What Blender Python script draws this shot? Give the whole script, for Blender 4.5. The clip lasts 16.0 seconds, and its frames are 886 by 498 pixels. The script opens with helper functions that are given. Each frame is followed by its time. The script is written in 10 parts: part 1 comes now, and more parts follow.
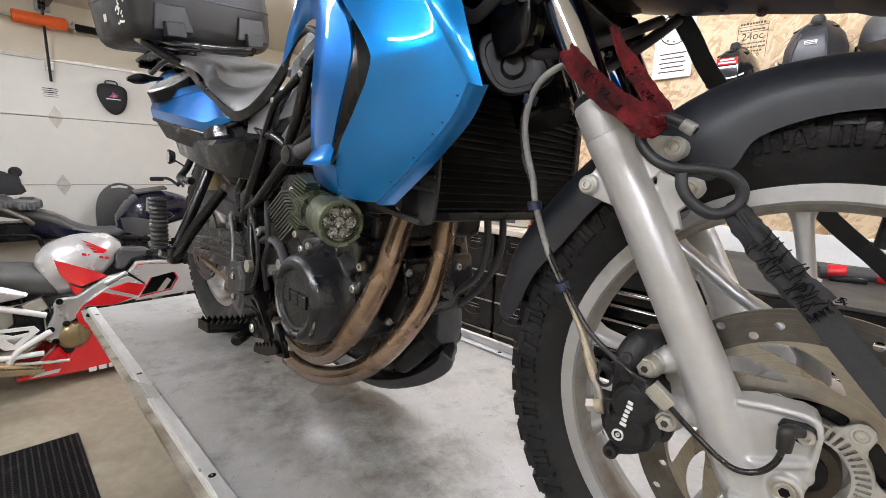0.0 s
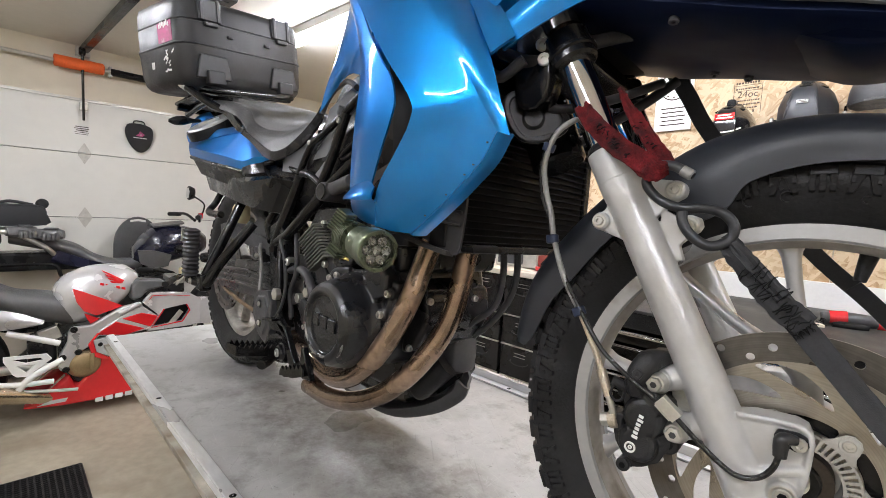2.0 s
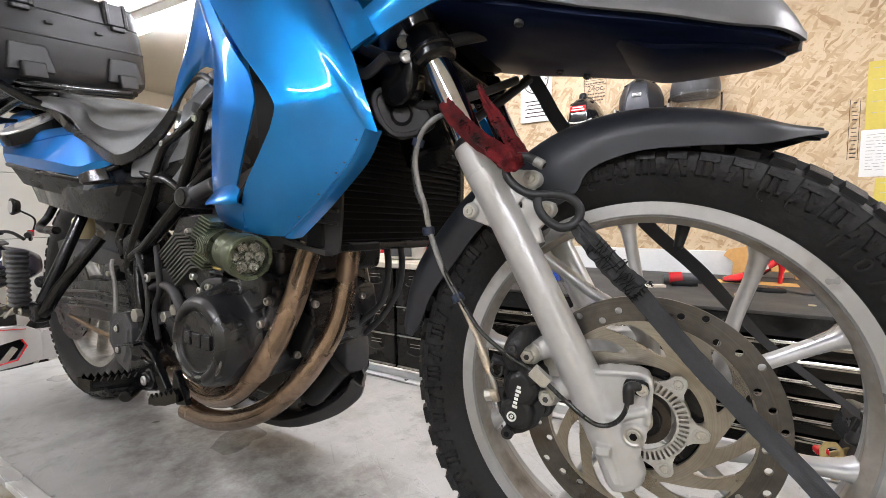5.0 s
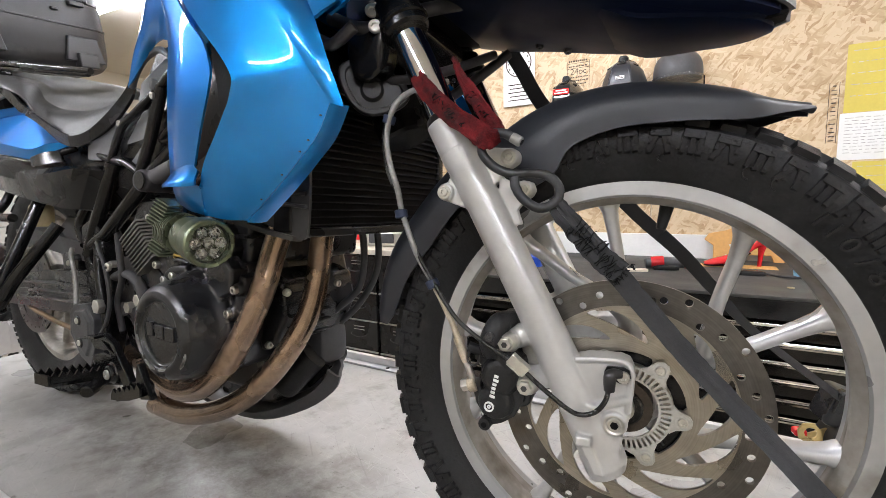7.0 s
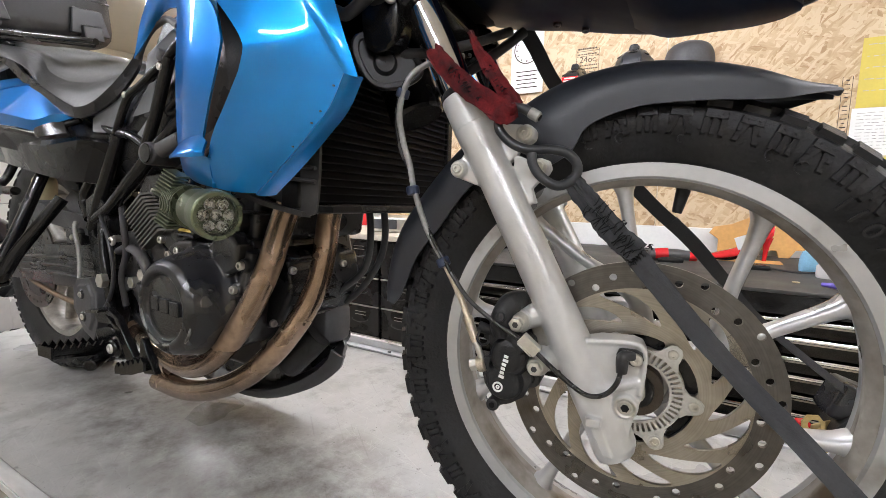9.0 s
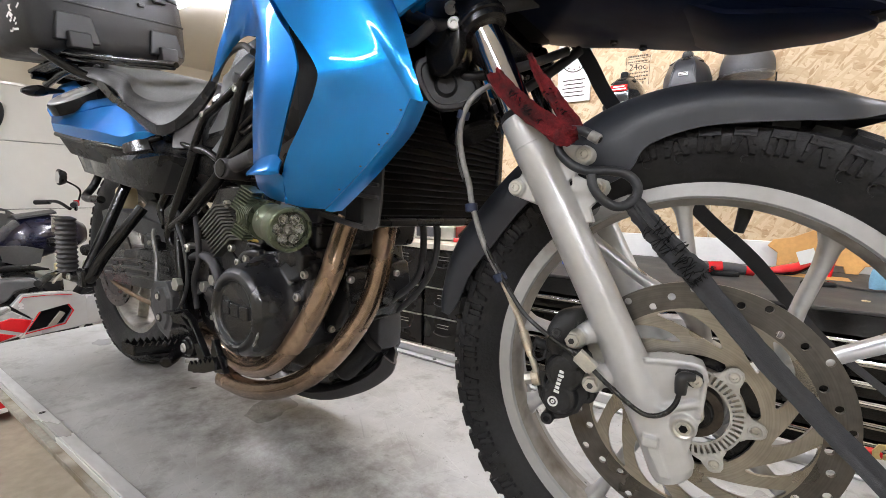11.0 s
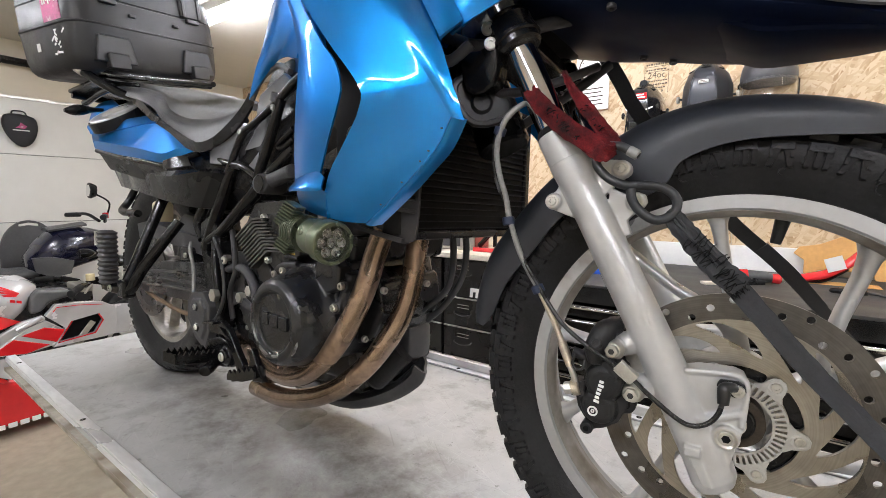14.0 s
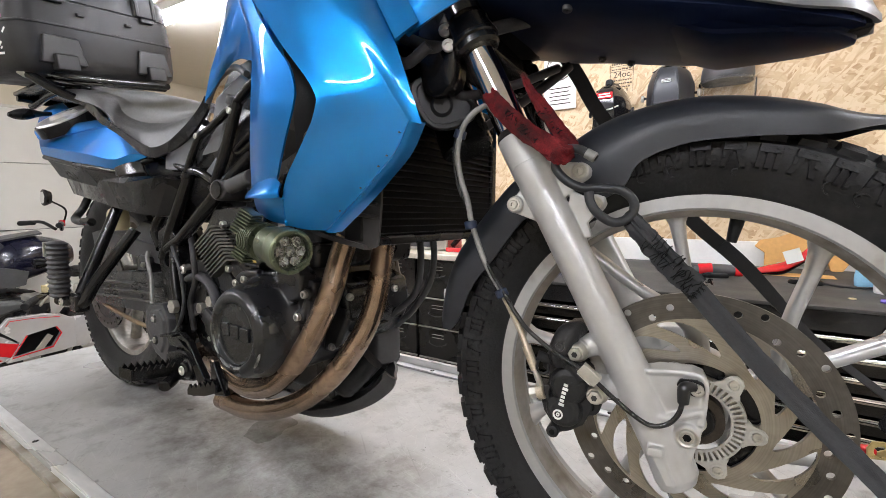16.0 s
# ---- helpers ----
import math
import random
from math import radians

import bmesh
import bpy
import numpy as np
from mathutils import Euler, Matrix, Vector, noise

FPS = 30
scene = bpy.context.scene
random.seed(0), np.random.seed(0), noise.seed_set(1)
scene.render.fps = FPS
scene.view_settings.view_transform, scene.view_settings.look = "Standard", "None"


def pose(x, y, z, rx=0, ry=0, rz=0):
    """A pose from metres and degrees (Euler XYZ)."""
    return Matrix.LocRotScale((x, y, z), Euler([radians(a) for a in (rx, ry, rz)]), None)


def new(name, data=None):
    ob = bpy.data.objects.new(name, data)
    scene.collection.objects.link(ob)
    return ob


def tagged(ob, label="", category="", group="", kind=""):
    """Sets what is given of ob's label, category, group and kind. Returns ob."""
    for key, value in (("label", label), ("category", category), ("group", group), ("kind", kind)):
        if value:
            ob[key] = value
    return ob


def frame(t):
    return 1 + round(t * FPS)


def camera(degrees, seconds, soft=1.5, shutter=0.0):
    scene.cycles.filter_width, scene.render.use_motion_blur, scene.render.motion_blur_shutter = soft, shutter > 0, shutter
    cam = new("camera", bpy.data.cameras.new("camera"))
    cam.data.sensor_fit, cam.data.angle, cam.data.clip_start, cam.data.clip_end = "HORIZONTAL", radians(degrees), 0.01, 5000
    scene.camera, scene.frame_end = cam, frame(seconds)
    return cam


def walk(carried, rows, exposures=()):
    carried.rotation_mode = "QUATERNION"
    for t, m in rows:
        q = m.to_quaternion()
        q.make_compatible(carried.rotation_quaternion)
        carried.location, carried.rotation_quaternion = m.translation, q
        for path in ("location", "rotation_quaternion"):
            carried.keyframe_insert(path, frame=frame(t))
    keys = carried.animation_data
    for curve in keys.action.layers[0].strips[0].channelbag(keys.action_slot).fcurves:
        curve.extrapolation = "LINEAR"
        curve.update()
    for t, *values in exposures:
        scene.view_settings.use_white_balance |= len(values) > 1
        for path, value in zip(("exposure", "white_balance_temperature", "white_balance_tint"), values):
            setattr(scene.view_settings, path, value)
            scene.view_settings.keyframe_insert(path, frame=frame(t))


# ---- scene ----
cam = camera(89.41, 16.0, soft=0.35)
ROWS = [
    (0.0, 0.0396, -0.5756, 1.2516, 80.13, -1.57, 44.93),
    (0.5, 0.0405, -0.5777, 1.2517, 80.43, -1.51, 44.69),
    (1.0, 0.0466, -0.5910, 1.2533, 80.95, -1.50, 44.83),
    (1.5, 0.0540, -0.6049, 1.2484, 81.82, -1.85, 44.67),
    (2.0, 0.0644, -0.6445, 1.2399, 85.54, -2.95, 45.55),
    (2.5, 0.0627, -0.6631, 1.2312, 86.51, -4.13, 46.93),
    (3.0, 0.0587, -0.6384, 1.2322, 86.02, -4.73, 43.42),
    (3.5, 0.0691, -0.6503, 1.2408, 85.73, -3.51, 38.24),
    (4.0, 0.0788, -0.6530, 1.2552, 85.83, -1.28, 34.96),
    (4.5, 0.0817, -0.6524, 1.2517, 85.98, 0.52, 33.37),
    (5.0, 0.0811, -0.6393, 1.2431, 85.03, 0.75, 31.36),
    (7.5, 0.0758, -0.6054, 1.2330, 82.94, 0.74, 29.08),
    (8.0, 0.0729, -0.6068, 1.2279, 82.34, -0.02, 29.11),
    (10.5, 0.0509, -0.6068, 1.2177, 81.79, -1.11, 30.90),
    (11.0, 0.0535, -0.6361, 1.2350, 82.73, -0.70, 34.80),
    (11.5, 0.0515, -0.6547, 1.2441, 83.88, -0.91, 35.88),
    (12.0, 0.0497, -0.6836, 1.2456, 84.20, -0.93, 36.84),
    (12.5, 0.0409, -0.6837, 1.2431, 84.36, -0.85, 37.54),
    (13.0, 0.0374, -0.6825, 1.2457, 84.37, -0.78, 37.90),
    (13.5, 0.0333, -0.6737, 1.2415, 83.82, -0.39, 37.44),
    (14.0, 0.0364, -0.6684, 1.2428, 83.75, -0.15, 36.51),
    (14.5, 0.0349, -0.6656, 1.2501, 83.61, 0.13, 35.56),
    (15.0, 0.0374, -0.6575, 1.2472, 83.47, 0.59, 34.27),
    (15.5, 0.0423, -0.6560, 1.2494, 83.64, 0.74, 33.89),
    (16.0, 0.0452, -0.6487, 1.2498, 83.64, 0.89, 33.35),
]
walk(cam, [(t, pose(x, y, z, rx, ry, rz)) for t, x, y, z, rx, ry, rz in ROWS])

# ---- constants of the plan: table top height, wheel axle height, lean and steering of the bike ----
T = 0.67
AX = 0.322
BIKE = pose(0, 0, T, math.degrees(-0.042), 0, 0)
FORK = pose(0, 0, AX, 0, 0, math.degrees(0.097))

# ---- world and lights ----
world = bpy.data.worlds.new("world")
scene.world = world
world.use_nodes = True
world.node_tree.nodes["Background"].inputs[0].default_value = (0.9, 0.95, 1.0, 1)
world.node_tree.nodes["Background"].inputs[1].default_value = 0.02


# ---- materials ----
def mat(name, color, rough=0.5, metal=0.0, vary=0.15, scale=8.0, bump=0.05, bump_scale=60.0, coat=0.0, stains=None, stain_scale=3.0, stain_cut=0.55, rough_vary=0.12, spec=None, stretch=(1, 1, 1)):
    """Procedural surface: base colour broken by two scales of noise, uneven gloss, fine relief, optional stains."""
    spec = (0.36 if max(color) < 0.065 else 0.5) if spec is None else spec
    m = bpy.data.materials.new(name)
    m.use_nodes = True
    nt = m.node_tree
    n, l = nt.nodes, nt.links
    b = n["Principled BSDF"]
    tc = n.new("ShaderNodeTexCoord")
    mp = n.new("ShaderNodeMapping")
    mp.inputs["Scale"].default_value = stretch
    l.new(tc.outputs["Object"], mp.inputs["Vector"])

    def tex(s, detail=4.0):
        t = n.new("ShaderNodeTexNoise")
        t.inputs["Scale"].default_value = s
        t.inputs["Detail"].default_value = detail
        l.new(mp.outputs[0], t.inputs["Vector"])
        return t

    def ramp(src, a, b_):
        r = n.new("ShaderNodeMapRange")
        r.inputs["To Min"].default_value, r.inputs["To Max"].default_value = a, b_
        r.inputs["From Min"].default_value, r.inputs["From Max"].default_value = 0.3, 0.7
        l.new(src, r.inputs["Value"])
        return r.outputs[0]

    big, fine = tex(scale), tex(scale * 9)
    mul = n.new("ShaderNodeMath")
    mul.operation = "MULTIPLY"
    l.new(ramp(big.outputs["Fac"], 1 - vary, 1 + vary), mul.inputs[0])
    l.new(ramp(fine.outputs["Fac"], 1 - vary * 0.6, 1 + vary * 0.6), mul.inputs[1])
    hsv = n.new("ShaderNodeHueSaturation")
    hsv.inputs["Color"].default_value = (*color, 1)
    l.new(mul.outputs[0], hsv.inputs["Value"])
    out = hsv.outputs[0]
    if stains:
        st = tex(stain_scale, 6.0)
        r = n.new("ShaderNodeMapRange")
        r.inputs["From Min"].default_value, r.inputs["From Max"].default_value = stain_cut, stain_cut + 0.14
        l.new(st.outputs["Fac"], r.inputs["Value"])
        mx = n.new("ShaderNodeMix")
        mx.data_type = "RGBA"
        l.new(r.outputs[0], mx.inputs["Factor"])
        l.new(out, mx.inputs["A"])
        mx.inputs["B"].default_value = (*stains, 1)
        out = mx.outputs["Result"]
    l.new(out, b.inputs["Base Color"])
    l.new(ramp(big.outputs["Fac"], max(rough - rough_vary, 0.02), min(rough + rough_vary, 1)), b.inputs["Roughness"])
    b.inputs["Metallic"].default_value = metal
    b.inputs["Coat Weight"].default_value = coat
    b.inputs["Coat Roughness"].default_value = 0.04
    b.inputs["Specular IOR Level"].default_value = spec
    if bump:
        bt = tex(bump_scale, 3.0)
        bp = n.new("ShaderNodeBump")
        bp.inputs["Strength"].default_value = bump
        bp.inputs["Distance"].default_value = 0.004
        l.new(bt.outputs["Fac"], bp.inputs["Height"])
        l.new(bp.outputs[0], b.inputs["Normal"])
    return m


def glow(name, color, strength):
    m = bpy.data.materials.new(name)
    m.use_nodes = True
    b = m.node_tree.nodes["Principled BSDF"]
    b.inputs["Base Color"].default_value = (*color, 1)
    b.inputs["Emission Color"].default_value = (*color, 1)
    b.inputs["Emission Strength"].default_value = strength
    return m


def osb_mat():
    """Strand board: long overlapping wood flakes in many directions, each with its own tone and grain."""
    m = bpy.data.materials.new("strand board")
    m.use_nodes = True
    nt = m.node_tree
    n, l = nt.nodes, nt.links
    b = n["Principled BSDF"]
    tc = n.new("ShaderNodeTexCoord")
    wob = n.new("ShaderNodeTexNoise")
    wob.inputs["Scale"].default_value = 22
    wob.inputs["Detail"].default_value = 3
    l.new(tc.outputs["Object"], wob.inputs["Vector"])
    add = n.new("ShaderNodeVectorMath")
    add.operation = "MULTIPLY_ADD"
    add.inputs[1].default_value = (0.022, 0.022, 0.022)
    l.new(wob.outputs["Color"], add.inputs[0])
    l.new(tc.outputs["Object"], add.inputs[2])
    val = None
    for k, (turn, sx, sz, cut) in enumerate(((5, 9, 42, 0), (68, 10, 46, 0.55), (-32, 9, 40, 0.55), (100, 11, 55, 0.62), (38, 9, 44, 0.60), (-75, 10, 50, 0.64), (15, 15, 80, 0.70), (-50, 16, 110, 0.74))):
        mp = n.new("ShaderNodeMapping")
        mp.vector_type = "TEXTURE"
        mp.inputs["Rotation"].default_value = (0, radians(turn), 0)
        mp.inputs["Location"].default_value = (k * 3.7, 0, k * 1.9)
        mp.inputs["Scale"].default_value = (1 / sx, 1, 1 / sz)
        l.new(add.outputs[0], mp.inputs["Vector"])
        v = n.new("ShaderNodeTexVoronoi")
        v.inputs["Scale"].default_value = 1.0
        l.new(mp.outputs[0], v.inputs["Vector"])
        sep = n.new("ShaderNodeSeparateColor")
        l.new(v.outputs["Color"], sep.inputs[0])
        gr = n.new("ShaderNodeTexNoise")
        gr.inputs["Scale"].default_value = 2.2
        gr.inputs["Detail"].default_value = 4
        l.new(mp.outputs[0], gr.inputs["Vector"])
        tone = n.new("ShaderNodeMath")
        tone.operation = "MULTIPLY_ADD"
        tone.inputs[1].default_value = 0.55
        l.new(gr.outputs["Fac"], tone.inputs[0])
        l.new(sep.outputs[0], tone.inputs[2])
        if val is None:
            val = tone.outputs[0]
            continue
        gt = n.new("ShaderNodeMath")
        gt.operation = "GREATER_THAN"
        gt.inputs[1].default_value = cut
        l.new(sep.outputs[1], gt.inputs[0])
        mx = n.new("ShaderNodeMix")
        l.new(gt.outputs[0], mx.inputs["Factor"])
        l.new(val, mx.inputs["A"])
        l.new(tone.outputs[0], mx.inputs["B"])
        val = mx.outputs["Result"]
    cr = n.new("ShaderNodeValToRGB")
    e = cr.color_ramp.elements
    e[0].position, e[0].color = 0.28, (0.345, 0.222, 0.118, 1)
    e[1].position, e[1].color = 1.0, (0.575, 0.45, 0.295, 1)
    for p, c in ((0.40, (0.41, 0.285, 0.160, 1)), (0.58, (0.465, 0.337, 0.200, 1)), (0.80, (0.52, 0.392, 0.243, 1))):
        cr.color_ramp.elements.new(p).color = c
    l.new(val, cr.inputs[0])
    l.new(cr.outputs[0], b.inputs["Base Color"])
    b.inputs["Roughness"].default_value = 0.62
    bp = n.new("ShaderNodeBump")
    bp.inputs["Strength"].default_value = 0.4
    bp.inputs["Distance"].default_value = 0.002
    l.new(val, bp.inputs["Height"])
    l.new(bp.outputs[0], b.inputs["Normal"])
    return m


def scuffed_sheet(name, base, dark):
    """Painted steel deck: faint clouds, oil blots, fine dark and pale scratches, specks of grit, painted engine shade.
    """
    m = mat(name, base, 0.36, 0.1, 0.10, 2.4, 0.10, 160, stains=dark, stain_scale=5.5, stain_cut=0.56, rough_vary=0.14)
    nt = m.node_tree
    n, l = nt.nodes, nt.links
    b = n["Principled BSDF"]
    tc = n.new("ShaderNodeTexCoord")
    out = b.inputs["Base Color"].links[0].from_socket

    def over(fac, colour):
        nonlocal out
        mx = n.new("ShaderNodeMix")
        mx.data_type = "RGBA"
        l.new(fac, mx.inputs["Factor"])
        l.new(out, mx.inputs["A"])
        mx.inputs["B"].default_value = (*colour, 1)
        out = mx.outputs["Result"]

    def band(src, lo, hi, top):
        r = n.new("ShaderNodeMapRange")
        r.inputs["From Min"].default_value, r.inputs["From Max"].default_value = lo, hi
        r.inputs["To Max"].default_value = top
        l.new(src, r.inputs["Value"])
        return r.outputs[0]

    def noise(scale, detail=2.0, rough=0.5, vec=None):
        t = n.new("ShaderNodeTexNoise")
        t.inputs["Scale"].default_value, t.inputs["Detail"].default_value, t.inputs["Roughness"].default_value = scale, detail, rough
        l.new(vec or tc.outputs["Object"], t.inputs["Vector"])
        return t.outputs["Fac"]

    for turn, sx, sy, cut, tone in ((8, 7, 330, 0.70, 0.10), (-28, 9, 260, 0.69, 0.62), (52, 8, 300, 0.70, 0.12), (97, 10, 280, 0.69, 0.60), (140, 7, 240, 0.70, 0.11), (171, 12, 420, 0.68, 0.64), (75, 16, 420, 0.69, 0.14), (-60, 14, 380, 0.70, 0.60)):
        mp = n.new("ShaderNodeMapping")
        mp.vector_type = "TEXTURE"
        mp.inputs["Rotation"].default_value = (0, 0, radians(turn))
        mp.inputs["Location"].default_value = (turn * 0.13, turn * 0.07, 0)
        mp.inputs["Scale"].default_value = (1 / sx, 1 / sy, 1)
        l.new(tc.outputs["Object"], mp.inputs["Vector"])
        over(band(noise(1.0, 1.0, 0.5, mp.outputs[0]), cut, cut + 0.05, 0.20), (tone, tone, tone * 0.96))
    over(band(noise(9, 7, 0.68), 0.54, 0.68, 0.62), (0.165, 0.152, 0.13))
    over(band(noise(46, 8, 0.75), 0.60, 0.70, 0.70), (0.11, 0.105, 0.095))
    over(band(noise(170, 2, 0.5), 0.72, 0.76, 0.85), (0.07, 0.065, 0.06))
    # oil smeared along the deck, with the bike's shadow under the engine painted in
    sep = n.new("ShaderNodeSeparateXYZ")
    l.new(tc.outputs["Object"], sep.inputs[0])
    far = n.new("ShaderNodeVectorMath")
    far.operation = "MULTIPLY_ADD"
    far.inputs[1].default_value, far.inputs[2].default_value = (1.10, 5.0, 0), (1.02, 0.30, 0)
    l.new(tc.outputs["Object"], far.inputs[0])
    ln = n.new("ShaderNodeVectorMath")
    ln.operation = "LENGTH"
    l.new(far.outputs[0], ln.inputs[0])
    near = band(ln.outputs["Value"], 1.0, 0.40, 1.0)
    mul = n.new("ShaderNodeMath")
    mul.operation = "MULTIPLY"
    l.new(near, mul.inputs[0])
    l.new(band(noise(12, 9, 0.74), 0.34, 0.62, 0.80), mul.inputs[1])
    over(mul.outputs[0], (0.10, 0.088, 0.072))
    l.new(out, b.inputs["Base Color"])
    return m


M_BLUE = mat("blue metallic paint", (0.002, 0.172, 0.475), 0.36, 0.78, 0.04, 5, 0.01, 900, coat=0.8, rough_vary=0.03)
M_BLUE.node_tree.nodes["Principled BSDF"].inputs["Specular Tint"].default_value = (0.12, 0.42, 0.85, 1)
# blue of the nose underside, darkened further for the shade of its cavity
M_BLUE_SHADED = mat("dark blue paint with cavity shade", (0.003, 0.007, 0.026), 0.5, 0.0, 0.15, 6, 0.01, 300, spec=0.08)
M_SILVER = mat("silver painted alloy", (0.50, 0.502, 0.495), 0.38, 0.35, 0.07, 9, 0.05, 300, stains=(0.33, 0.32, 0.30), stain_scale=9, stain_cut=0.60)
M_WHEEL = mat("grey painted alloy", (0.41, 0.415, 0.42), 0.33, 0.55, 0.07, 9, 0.03, 260, stains=(0.24, 0.225, 0.20), stain_scale=11, stain_cut=0.58)
M_BLACK = mat("black plastic", (0.011, 0.011, 0.0115), 0.27, 0, 0.2, 12, 0.10, 500, spec=0.20, stains=(0.022, 0.0215, 0.021), stain_scale=6, stain_cut=0.60)
M_SATIN = mat("satin black mudguard plastic", (0.016, 0.018, 0.023), 0.42, 0, 0.10, 9, 0.05, 700, rough_vary=0.08, spec=0.42)
M_GREY_PL = mat("worn grey plastic", (0.05, 0.05, 0.053), 0.5, 0, 0.15, 14, 0.1, 500)
M_FRAME = mat("black painted steel", (0.007, 0.007, 0.0075), 0.20, 0.0, 0.12, 15, 0.03, 300, spec=0.34, stains=(0.026, 0.024, 0.021), stain_scale=14, stain_cut=0.66)
M_ENGINE = mat("engine black casting", (0.014, 0.0143, 0.0155), 0.28, 0.15, 0.25, 14, 0.15, 220, spec=0.5, stains=(0.065, 0.058, 0.050), stain_scale=11, stain_cut=0.58)
M_FIN = mat("worn grey fins", (0.075, 0.074, 0.068), 0.45, 0.3, 0.3, 40, 0.1, 300)
M_COVER = mat("satin black cover", (0.013, 0.0135, 0.0155), 0.30, 0.1, 0.18, 10, 0.1, 260, spec=0.62, stains=(0.06, 0.06, 0.06), stain_scale=12, stain_cut=0.64)
M_CALIPER = mat("black anodised caliper", (0.012, 0.0122, 0.013), 0.46, 0.0, 0.2, 24, 0.25, 700, spec=0.35, stains=(0.045, 0.042, 0.038), stain_scale=20, stain_cut=0.64)
M_MOULD = mat("moulded rubber lettering", (0.019, 0.019, 0.019), 0.5, 0, 0.2, 30, 0.1, 300)
# brake dust tone, also darkened for the shade inside the barrel
M_RIM_DUST_SHADE = mat("brake dust and shade on the rim", (0.27, 0.25, 0.22), 0.5, 0.2, 0.2, 9, 0.08, 200, stains=(0.10, 0.075, 0.05), stain_scale=13, stain_cut=0.5)
M_RUBBER = mat("tyre rubber", (0.0120, 0.0122, 0.013), 0.50, 0, 0.25, 18, 0.25, 260, spec=0.24, stains=(0.034, 0.033, 0.031), stain_scale=12, stain_cut=0.56)
M_HOSE = mat("rubber hose", (0.03, 0.03, 0.032), 0.5, 0, 0.2, 30, 0.1, 300)
M_CABLE = mat("glossy black cable", (0.012, 0.012, 0.013), 0.3, 0, 0.15, 30, 0.05, 300, spec=0.5)
M_HOSE_GREY = mat("worn grey hose", (0.20, 0.20, 0.19), 0.45, 0.1, 0.25, 30, 0.1, 300)
M_BRAID = mat("steel braided hose", (0.52, 0.46, 0.36), 0.38, 0.75, 0.25, 60, 0.3, 900)
M_CHROME = mat("chrome", (0.75, 0.75, 0.76), 0.08, 1.0, 0.04, 10, 0.0, 100, rough_vary=0.03)
M_STEEL = mat("zinc steel", (0.55, 0.54, 0.5), 0.4, 0.9, 0.12, 30, 0.05, 300)
M_RING = mat("pale stamped steel", (0.52, 0.52, 0.50), 0.42, 0.55, 0.10, 30, 0.05, 300, stains=(0.36, 0.33, 0.28), stain_scale=22, stain_cut=0.60)
M_DISC = mat("brake disc steel", (0.345, 0.32, 0.28), 0.32, 0.9, 0.14, 10, 0.05, 300, stains=(0.26, 0.21, 0.15), stain_scale=9, stain_cut=0.6)
M_DISC_RUB = mat("worn brake track", (0.112, 0.105, 0.098), 0.34, 0.8, 0.18, 14, 0.06, 320, stains=(0.085, 0.068, 0.050), stain_scale=14, stain_cut=0.56)


def turned(m, c):
    """Adds the fine concentric streaks of a worn, turned face round the point c."""
    nt = m.node_tree
    n, l = nt.nodes, nt.links
    b = n["Principled BSDF"]
    tc = n.new("ShaderNodeTexCoord")
    sub = n.new("ShaderNodeVectorMath")
    sub.operation = "SUBTRACT"
    sub.inputs[1].default_value = c
    l.new(tc.outputs["Object"], sub.inputs[0])
    flat = n.new("ShaderNodeVectorMath")
    flat.operation = "MULTIPLY"
    flat.inputs[1].default_value = (1, 0, 1)
    l.new(sub.outputs[0], flat.inputs[0])
    ln = n.new("ShaderNodeVectorMath")
    ln.operation = "LENGTH"
    l.new(flat.outputs[0], ln.inputs[0])
    t = n.new("ShaderNodeTexNoise")
    t.noise_dimensions = "1D"
    t.inputs["Scale"].default_value = 520
    t.inputs["Detail"].default_value = 3
    l.new(ln.outputs["Value"], t.inputs["W"])
    r = n.new("ShaderNodeMapRange")
    r.inputs["From Min"].default_value, r.inputs["From Max"].default_value = 0.3, 0.7
    r.inputs["To Min"].default_value, r.inputs["To Max"].default_value = 0.90, 1.08
    l.new(t.outputs["Fac"], r.inputs["Value"])
    old = b.inputs["Base Color"].links[0].from_socket
    mx = n.new("ShaderNodeVectorMath")
    mx.operation = "SCALE"
    l.new(old, mx.inputs[0])
    l.new(r.outputs[0], mx.inputs["Scale"])
    l.new(mx.outputs[0], b.inputs["Base Color"])
    bp = n.new("ShaderNodeBump")
    bp.inputs["Strength"].default_value = 0.06
    bp.inputs["Distance"].default_value = 0.001
    l.new(t.outputs["Fac"], bp.inputs["Height"])
    l.new(bp.outputs[0], b.inputs["Normal"])


turned(M_DISC, (0.007, 0, AX - 0.002))
turned(M_DISC_RUB, (0.007, 0, AX - 0.002))
M_EXHAUST = mat("heat stained steel", (0.27, 0.195, 0.142), 0.22, 0.85, 0.32, 8, 0.06, 120, stains=(0.17, 0.105, 0.068), stain_scale=7, stain_cut=0.56, rough_vary=0.14)
M_RAD = mat("black radiator", (0.006, 0.006, 0.0065), 0.6, 0.0, 0.25, 20, 0.1, 200, spec=0.08)
M_RADFIN = mat("radiator fins", (0.022, 0.0225, 0.024), 0.8, 0.0, 0.3, 25, 0.1, 200, spec=0.08)
M_GREEN = mat("green anodised aluminium", (0.115, 0.135, 0.085), 0.34, 0.7, 0.12, 20, 0.04, 300)
M_SEAT = mat("seat vinyl", (0.080, 0.080, 0.081), 0.40, 0, 0.12, 10, 0.2, 600, spec=0.40)
M_SEAT_GREY = mat("grey seat vinyl", (0.22, 0.22, 0.22), 0.48, 0, 0.12, 10, 0.25, 600, spec=0.25)
